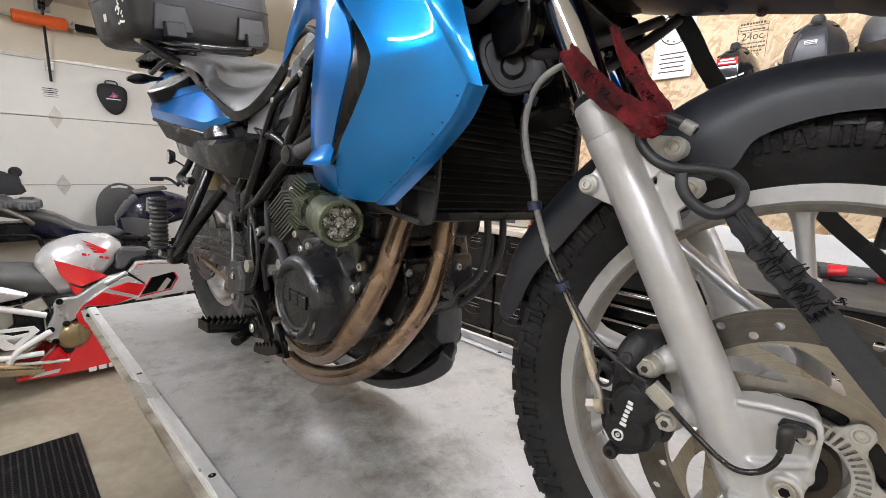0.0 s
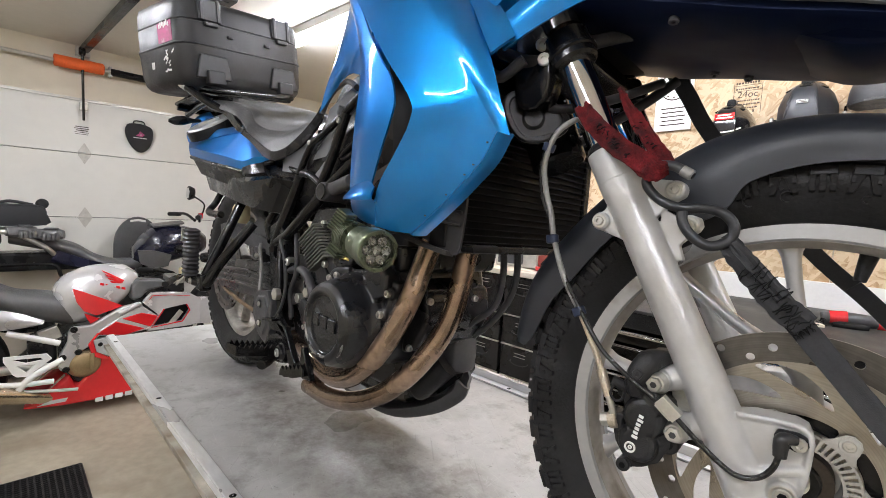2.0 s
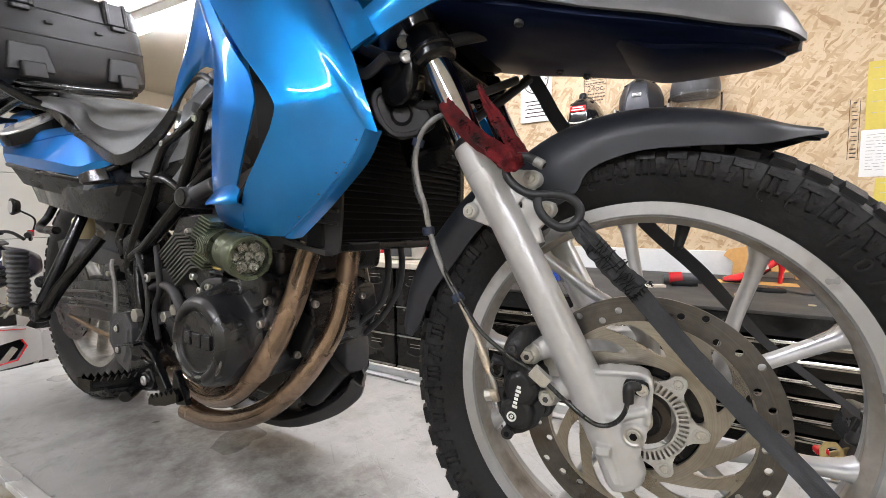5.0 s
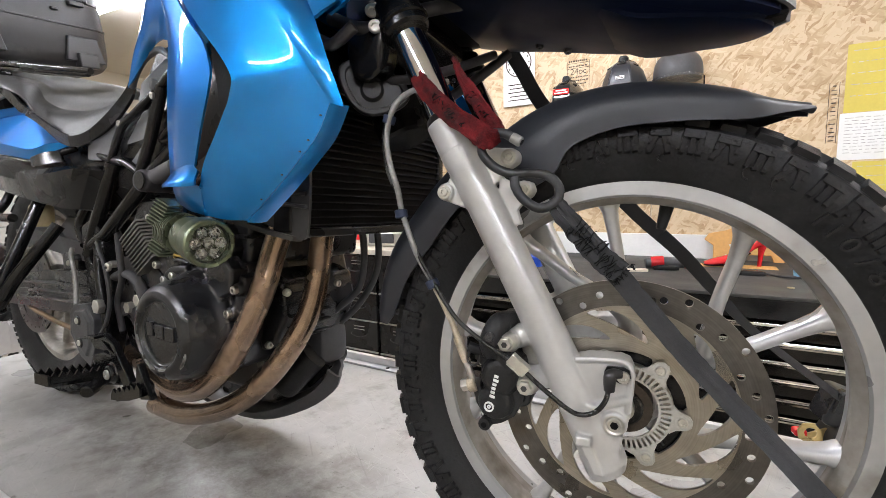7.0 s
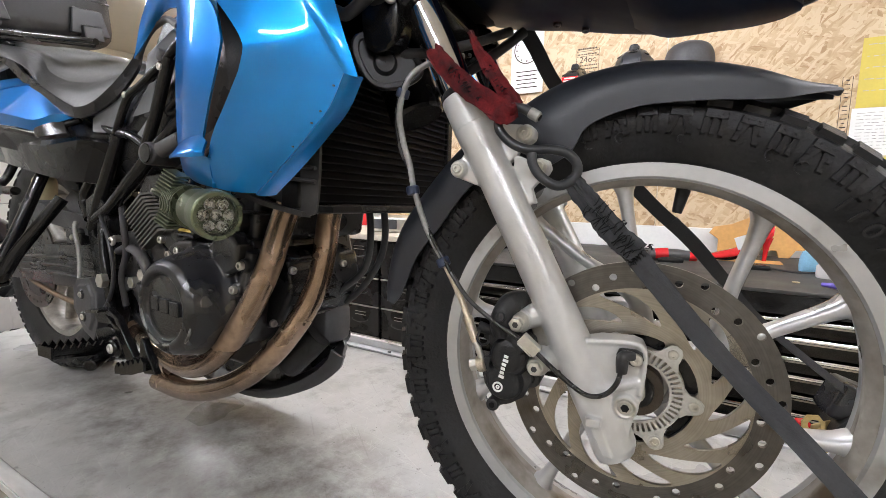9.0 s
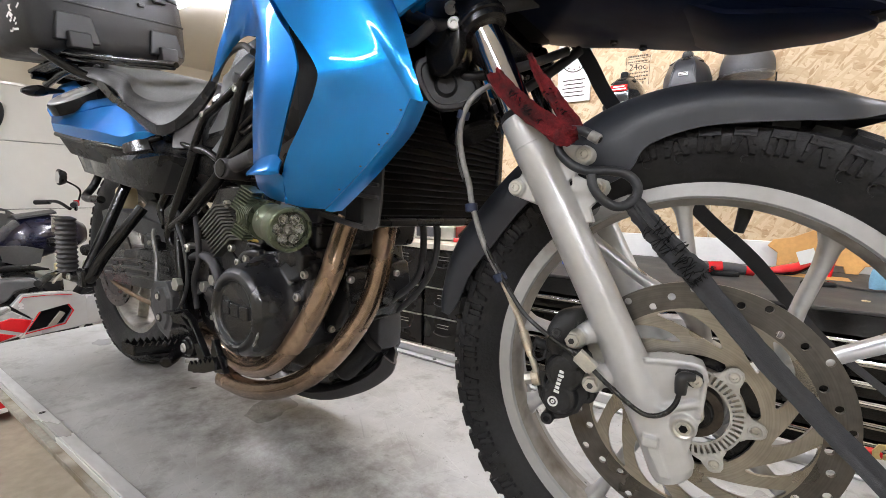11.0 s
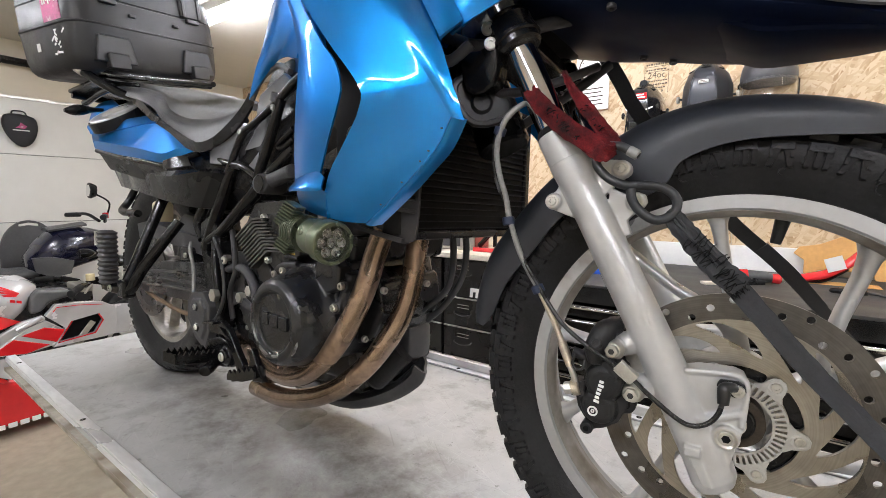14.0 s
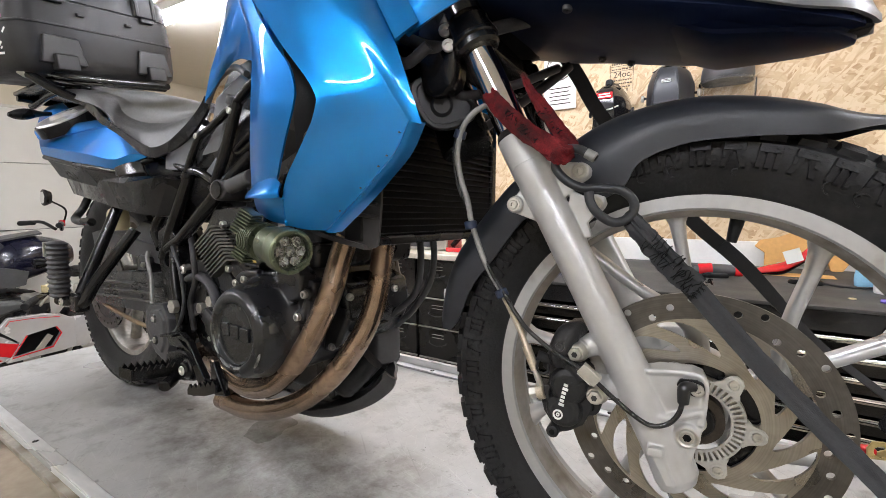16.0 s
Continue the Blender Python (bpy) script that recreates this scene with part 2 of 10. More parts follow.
M_CASE = mat("textured black case plastic", (0.018, 0.018, 0.019), 0.42, 0, 0.12, 14, 0.15, 700, spec=0.4, stains=(0.05, 0.049, 0.047), stain_scale=8, stain_cut=0.62)
M_NAVY = mat("near black navy paint", (0.006, 0.007, 0.022), 0.25, 0, 0.1, 6, 0.0, spec=0.5, coat=0.4)
M_REARRIM = mat("dirty grey rear rim", (0.27, 0.255, 0.23), 0.5, 0.2, 0.25, 9, 0.08, 200, stains=(0.05, 0.04, 0.03), stain_scale=12, stain_cut=0.48)
M_REFLECTOR = mat("lamp reflector", (0.42, 0.42, 0.40), 0.28, 1.0, 0.2, 200, 0.0)
M_RED_WEB = mat("red webbing", (0.085, 0.008, 0.010), 0.85, 0, 0.5, 60, 0.5, 700, stains=(0.020, 0.010, 0.010), stain_scale=26, stain_cut=0.53, spec=0.15)
M_BLACK_WEB = mat("black webbing", (0.017, 0.0175, 0.020), 0.62, 0, 0.3, 50, 0.2, 1200)
M_HOOK = mat("vinyl coated hook", (0.024, 0.0255, 0.028), 0.42, 0.1, 0.25, 30, 0.2, 120)
M_PINK = mat("pink sticker", (0.42, 0.05, 0.17), 0.5, 0, 0.3, 30, 0.0, stains=(0.55, 0.35, 0.42), stain_scale=40, stain_cut=0.58)
M_WHITE = mat("white", (0.78, 0.78, 0.76), 0.4, 0, 0.04, 10, 0.0)
M_RED = mat("red paint", (0.62, 0.012, 0.018), 0.22, 0, 0.05, 6, 0.0, coat=1.0, rough_vary=0.05)
M_PEARL = mat("silver white paint", (0.60, 0.60, 0.61), 0.25, 0.35, 0.04, 6, 0.0, coat=0.9, rough_vary=0.05)
M_GOLD = mat("bronze engine cover", (0.35, 0.27, 0.15), 0.35, 0.7, 0.15, 15, 0.05)
M_ALU = mat("aluminium angle", (0.74, 0.745, 0.75), 0.36, 0.5, 0.12, 9, 0.05, 220, stains=(0.50, 0.48, 0.45), stain_scale=12, stain_cut=0.6, stretch=(0.3, 1, 1))
M_LEDGE = mat("greasy painted ledge", (0.40, 0.37, 0.31), 0.5, 0.3, 0.25, 8, 0.08, stains=(0.2, 0.16, 0.11), stain_scale=9, stain_cut=0.5)
M_DECK = scuffed_sheet("scuffed grey deck", (0.415, 0.415, 0.405), (0.30, 0.295, 0.28))
M_FLOOR = mat("concrete floor", (0.30, 0.265, 0.20), 0.55, 0, 0.2, 2.2, 0.12, 90, stains=(0.19, 0.155, 0.11), stain_scale=2.0, stain_cut=0.52)
M_DOOR = mat("painted door panel", (0.74, 0.74, 0.70), 0.45, 0, 0.03, 1.5, 0.08, 120)
M_WALL = mat("cream wall", (0.66, 0.61, 0.50), 0.7, 0, 0.03, 2, 0.06, 200)
M_CEIL = mat("ceiling paint", (0.70, 0.67, 0.60), 0.8, 0, 0.03, 2, 0.1, 160)
M_OSB = osb_mat()
M_LOCKER = mat("black enamel drawer", (0.014, 0.014, 0.015), 0.26, 0.1, 0.2, 6, 0.03, 120, spec=0.5, stains=(0.13, 0.13, 0.125), stain_scale=34, stain_cut=0.69)
M_CHEST = mat("glossy black chest enamel", (0.006, 0.006, 0.0065), 0.16, 0.0, 0.15, 6, 0.01, 120, spec=0.45)
M_TOPWOOD = mat("cream worktop", (0.66, 0.60, 0.50), 0.45, 0, 0.1, 8, 0.05, stains=(0.42, 0.34, 0.24), stain_scale=8, stain_cut=0.6)
M_MAT = mat("dark rubber bench mat", (0.042, 0.042, 0.041), 0.62, 0, 0.2, 6, 0.15, 200, stains=(0.08, 0.075, 0.07), stain_scale=5, stain_cut=0.6)
M_GLASS = bpy.data.materials.new("clear lens")
M_GLASS.use_nodes = True
_b = M_GLASS.node_tree.nodes["Principled BSDF"]
_b.inputs["Transmission Weight"].default_value = 1.0
_b.inputs["Roughness"].default_value = 0.08
_b.inputs["Base Color"].default_value = (0.95, 0.96, 0.95, 1)
_b.inputs["IOR"].default_value = 1.35
M_ORANGE = mat("orange cover", (0.75, 0.12, 0.02), 0.5, 0, 0.1, 10, 0.05)
M_TUBE = glow("lamp tube", (0.918, 0.924, 1.0), 101)
# weaker glow for the unseen near row, set to balance fill and shadow
M_TUBE_NEAR = glow("unseen near row lamp tube", (0.918, 0.924, 1.0), 93)
M_PAPER = mat("paper", (0.74, 0.74, 0.72), 0.7, 0, 0.03, 10, 0.0)
M_YELLOW = mat("yellow paper", (0.56, 0.45, 0.08), 0.6, 0, 0.05, 10, 0.0)
M_INK = mat("dark ink", (0.05, 0.035, 0.025), 0.7, 0, 0.1, 30, 0.0)
M_PRINT = mat("faint print", (0.42, 0.41, 0.39), 0.7, 0, 0.3, 60, 0.0)
M_AMBER_PL = mat("cut plywood figure", (0.58, 0.32, 0.10), 0.5, 0, 0.12, 7, 0.05)
M_TAN = mat("yellowed fluid pot", (0.52, 0.44, 0.26), 0.4, 0, 0.1, 20, 0.0)
M_DARKGLASS = mat("dark visor", (0.012, 0.012, 0.014), 0.12, 0, 0.1, 8, 0.0, coat=0.6)
M_CYAN = mat("blue cloth", (0.22, 0.45, 0.62), 0.8, 0, 0.15, 20, 0.2)


# ---- mesh helpers ----
def V(*a):
    return Vector(a)


def spline(pts, k=6):
    """Points of a smooth curve through pts."""
    p = [Vector(q) for q in pts]
    p = [2 * p[0] - p[1], *p, 2 * p[-1] - p[-2]]
    out = []
    for i in range(1, len(p) - 2):
        a, b, c, d = p[i - 1:i + 3]
        for j in range(k):
            t = j / k
            out.append(0.5 * (2 * b + (c - a) * t + (2 * a - 5 * b + 4 * c - d) * t * t + (3 * b - a - 3 * c + d) * t ** 3))
    return out + [p[-2]]


def box(bm, c, s, rot=None):
    m = Matrix.Translation(c) @ (rot or Matrix()) @ Matrix.Diagonal((*s, 1))
    bmesh.ops.create_cube(bm, size=1, matrix=m)
    return bm


def frame_of(d):
    d = d.normalized()
    u = d.cross(V(0, 0, 1) if abs(d.z) < 0.9 else V(1, 0, 0)).normalized()
    return u, d.cross(u)


def rings(bm, loops, caps=True, closed=False):
    """Faces between successive loops of equal length."""
    vs = [[bm.verts.new(p) for p in r] for r in loops]
    n = len(vs[0])
    pairs = list(zip(vs, vs[1:])) + ([(vs[-1], vs[0])] if closed else [])
    for a, b in pairs:
        for i in range(n):
            bm.faces.new((a[i], a[(i + 1) % n], b[(i + 1) % n], b[i]))
    if caps and not closed:
        bm.faces.new(vs[0][::-1])
        bm.faces.new(vs[-1])
    return bm


def tube(bm, pts, r, n=10, k=6, smooth=True, caps=True, flat=1.0):
    """A round bar along pts; r one radius or one for each of pts."""
    q = spline(pts, k) if smooth and len(pts) > 2 else [Vector(p) for p in pts]
    rr = [r] * len(pts) if not isinstance(r, (list, tuple)) else list(r)
    u0, _ = frame_of(q[1] - q[0])
    loops = []
    for i, p in enumerate(q):
        d = (q[min(i + 1, len(q) - 1)] - q[max(i - 1, 0)]).normalized()
        u0 = (u0 - d * u0.dot(d)).normalized()
        v = d.cross(u0)
        f = i / (len(q) - 1) * (len(rr) - 1)
        a = min(int(f), len(rr) - 2)
        rad = rr[a] + (rr[a + 1] - rr[a]) * (f - a)
        loops.append([p + rad * (math.cos(t) * u0 + flat * math.sin(t) * v) for t in (2 * math.pi * j / n for j in range(n))])
    return rings(bm, loops, caps)


def cyl(bm, a, b, r, r2=None, n=20, edge=0.0):
    a, b = Vector(a), Vector(b)
    r2 = r if r2 is None else r2
    u, v = frame_of(b - a)
    d = (b - a).normalized()
    def loop(p, rad):
        return [p + rad * (math.cos(t) * u + math.sin(t) * v) for t in (2 * math.pi * j / n for j in range(n))]
    ls = [loop(a, r), loop(b, r2)] if not edge else [loop(a, r - edge), loop(a + d * edge, r), loop(b - d * edge, r2), loop(b, r2 - edge)]
    return rings(bm, ls)


def lathe(bm, prof, c=(0, 0, 0), axis="y", n=72, closed=True):
    """Turns a profile of (radius, along) about an axis."""
    c = Vector(c)
    loops = []
    for j in range(n):
        t = 2 * math.pi * j / n
        cs, sn = math.cos(t), math.sin(t)
        if axis == "y":
            loops.append([c + V(r * cs, h, r * sn) for r, h in prof])
        elif axis == "x":
            loops.append([c + V(h, r * cs, r * sn) for r, h in prof])
        else:
            loops.append([c + V(r * cs, r * sn, h) for r, h in prof])
    vs = [[bm.verts.new(p) for p in l] for l in loops]
    m = len(prof)
    for j in range(n):
        a, b = vs[j], vs[(j + 1) % n]
        for i in range(m if closed else m - 1):
            bm.faces.new((a[i], a[(i + 1) % m], b[(i + 1) % m], b[i]))
    return bm


def prism(bm, poly, y0, y1, plane="xz", inset=0.0):
    """A flat shape given in two axes, drawn out along the third; inset rounds the outer face a little."""
    def put(a, b, h):
        return V(a, h, b) if plane == "xz" else (V(a, b, h) if plane == "xy" else V(h, a, b))
    c = (sum(p[0] for p in poly) / len(poly), sum(p[1] for p in poly) / len(poly))
    def loop(h, k):
        return [put(c[0] + (a - c[0]) * k, c[1] + (b - c[1]) * k, h) for a, b in poly]
    size = max(max(p[0] for p in poly) - min(p[0] for p in poly), 1e-6)
    if inset:
        k = 1 - 2 * inset / size
        s = 1 if y1 > y0 else -1
        return rings(bm, [loop(y0, 1), loop(y1 - s * inset, 1), loop(y1, k)])
    return rings(bm, [loop(y0, 1), loop(y1, 1)])


def circle(r, n=24, c=(0, 0), t0=0.0):
    return [(c[0] + r * math.cos(t0 + 2 * math.pi * i / n), c[1] + r * math.sin(t0 + 2 * math.pi * i / n)) for i in range(n)]


def plate(bm, outer, holes, y0, y1):
    """A plate in x and z with holes through it."""
    tmp = bmesh.new()
    for loop in [outer, *holes]:
        vs = [tmp.verts.new((a, y0, b)) for a, b in loop]
        for i in range(len(vs)):
            tmp.edges.new((vs[i], vs[(i + 1) % len(vs)]))
    bmesh.ops.triangle_fill(tmp, use_beauty=True, use_dissolve=False, edges=tmp.edges[:])
    ext = bmesh.ops.extrude_face_region(tmp, geom=tmp.faces[:])
    bmesh.ops.translate(tmp, verts=[g for g in ext["geom"] if isinstance(g, bmesh.types.BMVert)], vec=(0, y1 - y0, 0))
    bmesh.ops.recalc_face_normals(tmp, faces=tmp.faces[:])
    me = bpy.data.meshes.new("tmp")
    tmp.to_mesh(me)
    tmp.free()
    bm.from_mesh(me)
    bpy.data.meshes.remove(me)
    return bm


def sheet(bm, rows, thick=0.004, k=5):
    """A smooth shell through a grid of points."""
    a = [spline(r, k) for r in rows]
    cols = [spline([r[i] for r in a], k) for i in range(len(a[0]))]
    grid = [[c[j] for c in cols] for j in range(len(cols[0]))]
    vs = [[bm.verts.new(p) for p in r] for r in grid]
    fs = []
    for r0, r1 in zip(vs, vs[1:]):
        for i in range(len(r0) - 1):
            fs.append(bm.faces.new((r0[i], r0[i + 1], r1[i + 1], r1[i])))
    if thick:
        bm.normal_update()
        bmesh.ops.solidify(bm, geom=fs, thickness=thick)
    return bm


def loft(bm, sections, k=4, around=3):
    """A smooth closed body through cross sections (loops of equal length)."""
    ls = []
    for s in sections:
        m = len(s)
        c = spline([s[-1], *s, s[0], s[1]], around)
        ls.append(c[around:around + m * around])
    cols = [spline([l[i] for l in ls], k) for i in range(len(ls[0]))]
    return rings(bm, [[c[j] for c in cols] for j in range(len(cols[0]))])


def ribbon(bm, pts, side, width, thick=0.0025, k=6, smooth=True):
    """A flat band along pts; side is the way across it, width one value or one for each point."""
    q = spline(pts, k) if smooth and len(pts) > 2 else [Vector(p) for p in pts]
    ws = width if isinstance(width, (list, tuple)) else [width] * len(pts)
    sides = [Vector(s).normalized() for s in side] if isinstance(side, list) else [Vector(side).normalized()] * len(pts)
    loops = []
    for i, p in enumerate(q):
        f = i / (len(q) - 1) * (len(ws) - 1)
        a = min(int(f), len(ws) - 2)
        w = ws[a] + (ws[a + 1] - ws[a]) * (f - a)
        s = (sides[a] + (sides[a + 1] - sides[a]) * (f - a)).normalized()
        d = (q[min(i + 1, len(q) - 1)] - q[max(i - 1, 0)]).normalized()
        s = (s - d * s.dot(d)).normalized()
        nn = d.cross(s)
        loops.append([p + s * w / 2 + nn * thick / 2, p - s * w / 2 + nn * thick / 2, p - s * w / 2 - nn * thick / 2, p + s * w / 2 - nn * thick / 2])
    return rings(bm, loops)


def part(name, bm, material, parent=None, label="", M=None, bevel=0.0, sharp=38, flat=False):
    """Links a bmesh as one mesh object, under a thing or part if given."""
    if M is not None:
        bm.transform(M)
    bmesh.ops.recalc_face_normals(bm, faces=bm.faces[:])
    me = bpy.data.meshes.new(name)
    bm.to_mesh(me)
    bm.free()
    me.materials.append(material)
    if not flat:
        me.polygons.foreach_set("use_smooth", [True] * len(me.polygons))
        me.set_sharp_from_angle(angle=radians(sharp))
    ob = new(name, me)
    if parent is not None:
        ob.parent = parent
    if label:
        ob["label"] = label
    if bevel:
        md = ob.modifiers.new("bevel", "BEVEL")
        md.width, md.segments, md.limit_method, md.angle_limit = bevel, 2, "ANGLE", radians(40)
        md.harden_normals = True
    return ob


def cast(name, bm, material, parent=None, label="", M=None, voxel=0.0018, smooth=6):
    """A cast or moulded piece: overlapping forms melted into one skin with rounded inner corners."""
    ob = part(name, bm, material, parent, label, M)
    md = ob.modifiers.new("melt", "REMESH")
    md.mode, md.voxel_size, md.use_smooth_shade = "VOXEL", voxel, True
    sm = ob.modifiers.new("soften", "SMOOTH")
    sm.factor, sm.iterations = 0.5, smooth
    return ob


def webbing(bm, pts, side, width, thick=0.0025, k=8, ripple=0.0008, seed=1, fray=0.0004):
    """A woven band along pts with small folds across it and uneven edges; side is the way across."""
    rg = random.Random(seed)
    q = spline(pts, k)
    ws = width if isinstance(width, (list, tuple)) else [width] * len(pts)
    sides = [Vector(v).normalized() for v in side] if isinstance(side, list) else [Vector(side).normalized()] * len(pts)
    m = 9
    ph = [rg.uniform(0, 6.3) for _ in range(4)]
    loops = []
    for i, p in enumerate(q):
        f = i / (len(q) - 1) * (len(ws) - 1)
        a = min(int(f), len(ws) - 2)
        w = ws[a] + (ws[a + 1] - ws[a]) * (f - a)
        s = (sides[a] + (sides[a + 1] - sides[a]) * (f - a)).normalized()
        d = (q[min(i + 1, len(q) - 1)] - q[max(i - 1, 0)]).normalized()
        s = (s - d * s.dot(d)).normalized()
        nn = d.cross(s)
        up, dn = [], []
        ea, eb = rg.uniform(-fray, fray), rg.uniform(-fray, fray)
        for j in range(m):
            v = j / (m - 1) - 0.5
            h = ripple * (math.sin(9 * v + ph[0] + 0.35 * i) + 0.6 * math.sin(17 * v + ph[1] - 0.22 * i) + 0.5 * math.sin(0.5 * i + ph[2]))
            e = (ea if j == 0 else eb if j == m - 1 else 0)
            up.append(p + s * (v * w + e) + nn * (h + thick / 2))
            dn.append(p + s * (v * w + e) + nn * (h - thick / 2))
        loops.append(up + dn[::-1])
    return rings(bm, loops)


def thread(bm, a, b, nrm, rg, r=0.0007, wild=0.002):
    """A loose stitch from a to b standing a little off the cloth."""
    m = [a.lerp(b, f) + nrm * rg.uniform(0.0006, 0.0024) + V(rg.uniform(-wild, wild), 0, rg.uniform(-wild, wild)) for f in (0.3, 0.7)]
    return tube(bm, [a, *m, b], r, n=5, k=3)


def thing(name, M, label, category, group="", kind=""):
    ob = new(name)
    ob.matrix_world = M
    return tagged(ob, label, category, group, kind)


def nb():
    return bmesh.new()


def bolt(bm, p, d, r=0.006, h=0.006, hole=True):
    """Socket head screw standing at p, pointing along d."""
    p, d = Vector(p), Vector(d).normalized()
    u, v = frame_of(d)
    e = r * 0.16

    def loop(hh, rad, six=False):
        out = []
        for j in range(12):
            t = math.pi * j / 6
            k = 1.0 / max(abs(math.cos((t % (math.pi / 3)) - math.pi / 6)) / math.cos(math.pi / 6), 1e-6) * math.cos(math.pi / 6) if six else 1.0
            out.append(p + d * hh + rad * k * (math.cos(t) * u + math.sin(t) * v))
        return out
    ls = [loop(0, r), loop(h - e, r), loop(h, r - e)]
    if hole:
        ls += [loop(h, r * 0.58, True), loop(h * 0.25, r * 0.55, True)]
    return rings(bm, ls)


# ---- the room ----
CEIL = 2.41
X0, X1, Y0, Y1 = -4.6, 2.6, -3.4, 2.0


def flat_box(name, c, s, material, kind="structure", label="", category="", bevel=0.0):
    ob = part(name, box(nb(), c, s), material, bevel=bevel, flat=not bevel)
    return tagged(ob, label, category, kind=kind)


flat_box("floor", ((X0 + X1) / 2, (Y0 + Y1) / 2, -0.05), (X1 - X0 + 0.4, Y1 - Y0 + 0.4, 0.1), M_FLOOR, label="stained bare concrete garage floor", category="floor")
flat_box("ceiling", ((X0 + X1) / 2, (Y0 + Y1) / 2, CEIL + 0.05), (X1 - X0 + 0.4, Y1 - Y0 + 0.4, 0.1), M_CEIL, label="cream painted garage ceiling", category="ceiling")
flat_box("wall_south", ((X0 + X1) / 2, Y0 - 0.05, CEIL / 2), (X1 - X0 + 0.4, 0.1, CEIL), M_WALL, label="plain cream painted garage wall", category="wall")
flat_box("wall_east", (X1 + 0.05, (Y0 + Y1) / 2, CEIL / 2), (0.1, Y1 - Y0 + 0.2, CEIL), M_WALL, label="plain cream painted garage wall", category="wall")
# strand board wall behind the benches, in sheets
wall_n = thing("wall_north", Matrix(), "bare strand board garage wall in butted sheets", "wall", kind="structure")
part("backing", box(nb(), ((X0 + X1) / 2, Y1 + 0.06, CEIL / 2), (X1 - X0 + 0.2, 0.08, CEIL)), M_WALL, wall_n, flat=True)
for xa, xb in ((-4.58, -3.07), (-3.065, -1.845), (-1.84, -0.135), (-0.13, 1.09), (1.095, 2.58)):
    part("board", box(nb(), ((xa + xb) / 2, Y1 + 0.006, CEIL / 2), (xb - xa, 0.012, CEIL - 0.004)), M_OSB, wall_n, flat=True)

# west wall with the sectional door
DOOR_A, DOOR_B, DOOR_T = -2.7, 1.35, T + 1.335
wall_w = thing("wall_west", Matrix(), "cream painted wall above and beside the garage door", "wall", kind="structure")
part("header", box(nb(), (X0 - 0.03, (Y0 + Y1) / 2, (DOOR_T + CEIL) / 2), (0.1, Y1 - Y0, CEIL - DOOR_T)), M_WALL, wall_w, flat=True)
part("jamb", box(nb(), (X0 - 0.03, (Y0 + DOOR_A) / 2, DOOR_T / 2), (0.1, DOOR_A - Y0, DOOR_T)), M_WALL, wall_w, flat=True)
part("jamb", box(nb(), (X0 - 0.03, (DOOR_B + Y1) / 2, DOOR_T / 2), (0.1, Y1 - DOOR_B, DOOR_T)), M_WALL, wall_w, flat=True)
door = thing("door_1", Matrix(), "closed white sectional overhead garage door", "garage door", kind="structure")
for za, zb in ((0.0, 0.545), (0.55, T + 0.392), (T + 0.396, T + 0.903), (T + 0.907, DOOR_T)):
    part("panel", box(nb(), (X0 + 0.02, (DOOR_A + DOOR_B) / 2, (za + zb) / 2), (0.04, DOOR_B - DOOR_A, zb - za)), M_DOOR, door, bevel=0.004)
bm = box(nb(), (X0 + 0.045, (DOOR_A + DOOR_B) / 2, DOOR_T - 0.012), (0.012, DOOR_B - DOOR_A, 0.022))
part("top_rail", bm, M_STEEL, door, "galvanised top rail of the door", bevel=0.002)
for z in (T + 0.394, T + 0.905):
    for y in (-2.0, -0.165, 1.1):
        bm = nb()
        prism(bm, [(y, z - 0.085), (y + 0.042, z - 0.012), (y + 0.042, z + 0.012), (y, z + 0.085), (y - 0.042, z + 0.012), (y - 0.042, z - 0.012)], X0 + 0.0401, X0 + 0.044, plane="yz")
        cyl(bm, (X0 + 0.047, y - 0.04, z), (X0 + 0.047, y + 0.04, z), 0.006, n=10)
        for dz in (-0.05, 0.05):
            bolt(bm, (X0 + 0.044, y, z + dz), (1, 0, 0), 0.006, 0.004, False)
        part("hinge", bm, M_STEEL, door, "galvanised hinge plate")
note = part("door_notice", box(nb(), (X0 + 0.0415, -0.18, T + 1.085), (0.001, 0.115, 0.082)), M_PAPER, flat=True)
tagged(note, "small white printed notice stuck on the garage door", "notice")
for k, (w, h) in enumerate(((0.085, 0.010), (0.095, 0.009), (0.075, 0.012), (0.09, 0.006), (0.08, 0.006))):
    part("print", box(nb(), (X0 + 0.0428, -0.18, T + 1.113 - k * 0.0145), (0.0006, w, h * 0.6)), M_INK, note, flat=True)
# zipped pouch hanging on the door
bag = thing("hanging_pouch", pose(X0 + 0.055, 0.2, T + 1.09), "black zipped cloth pouch hung on the garage door", "bag")
out = [(-0.09, 0.085), (-0.06, 0.105), (0.0, 0.11), (0.06, 0.1), (0.095, 0.075), (0.1, 0.0), (0.075, -0.08), (0.03, -0.125), (-0.02, -0.12), (-0.07, -0.06), (-0.098, 0.02)]
part("body", loft(nb(), [[(x, a * k, b * k) for a, b in out] for x, k in ((-0.012, 0.96), (0.0, 1.0), (0.03, 0.95), (0.042, 0.6))]), M_BLACK_WEB, bag)
part("handle", tube(nb(), [(0.005, -0.04, 0.1), (0.005, -0.03, 0.13), (0.005, 0.03, 0.13), (0.005, 0.045, 0.1)], 0.005), M_BLACK_WEB, bag)
bm = box(nb(), (0.0445, 0.0, -0.012), (0.001, 0.095, 0.007))
part("print", bm, M_WHITE, bag, "small pale printed mark", flat=True)
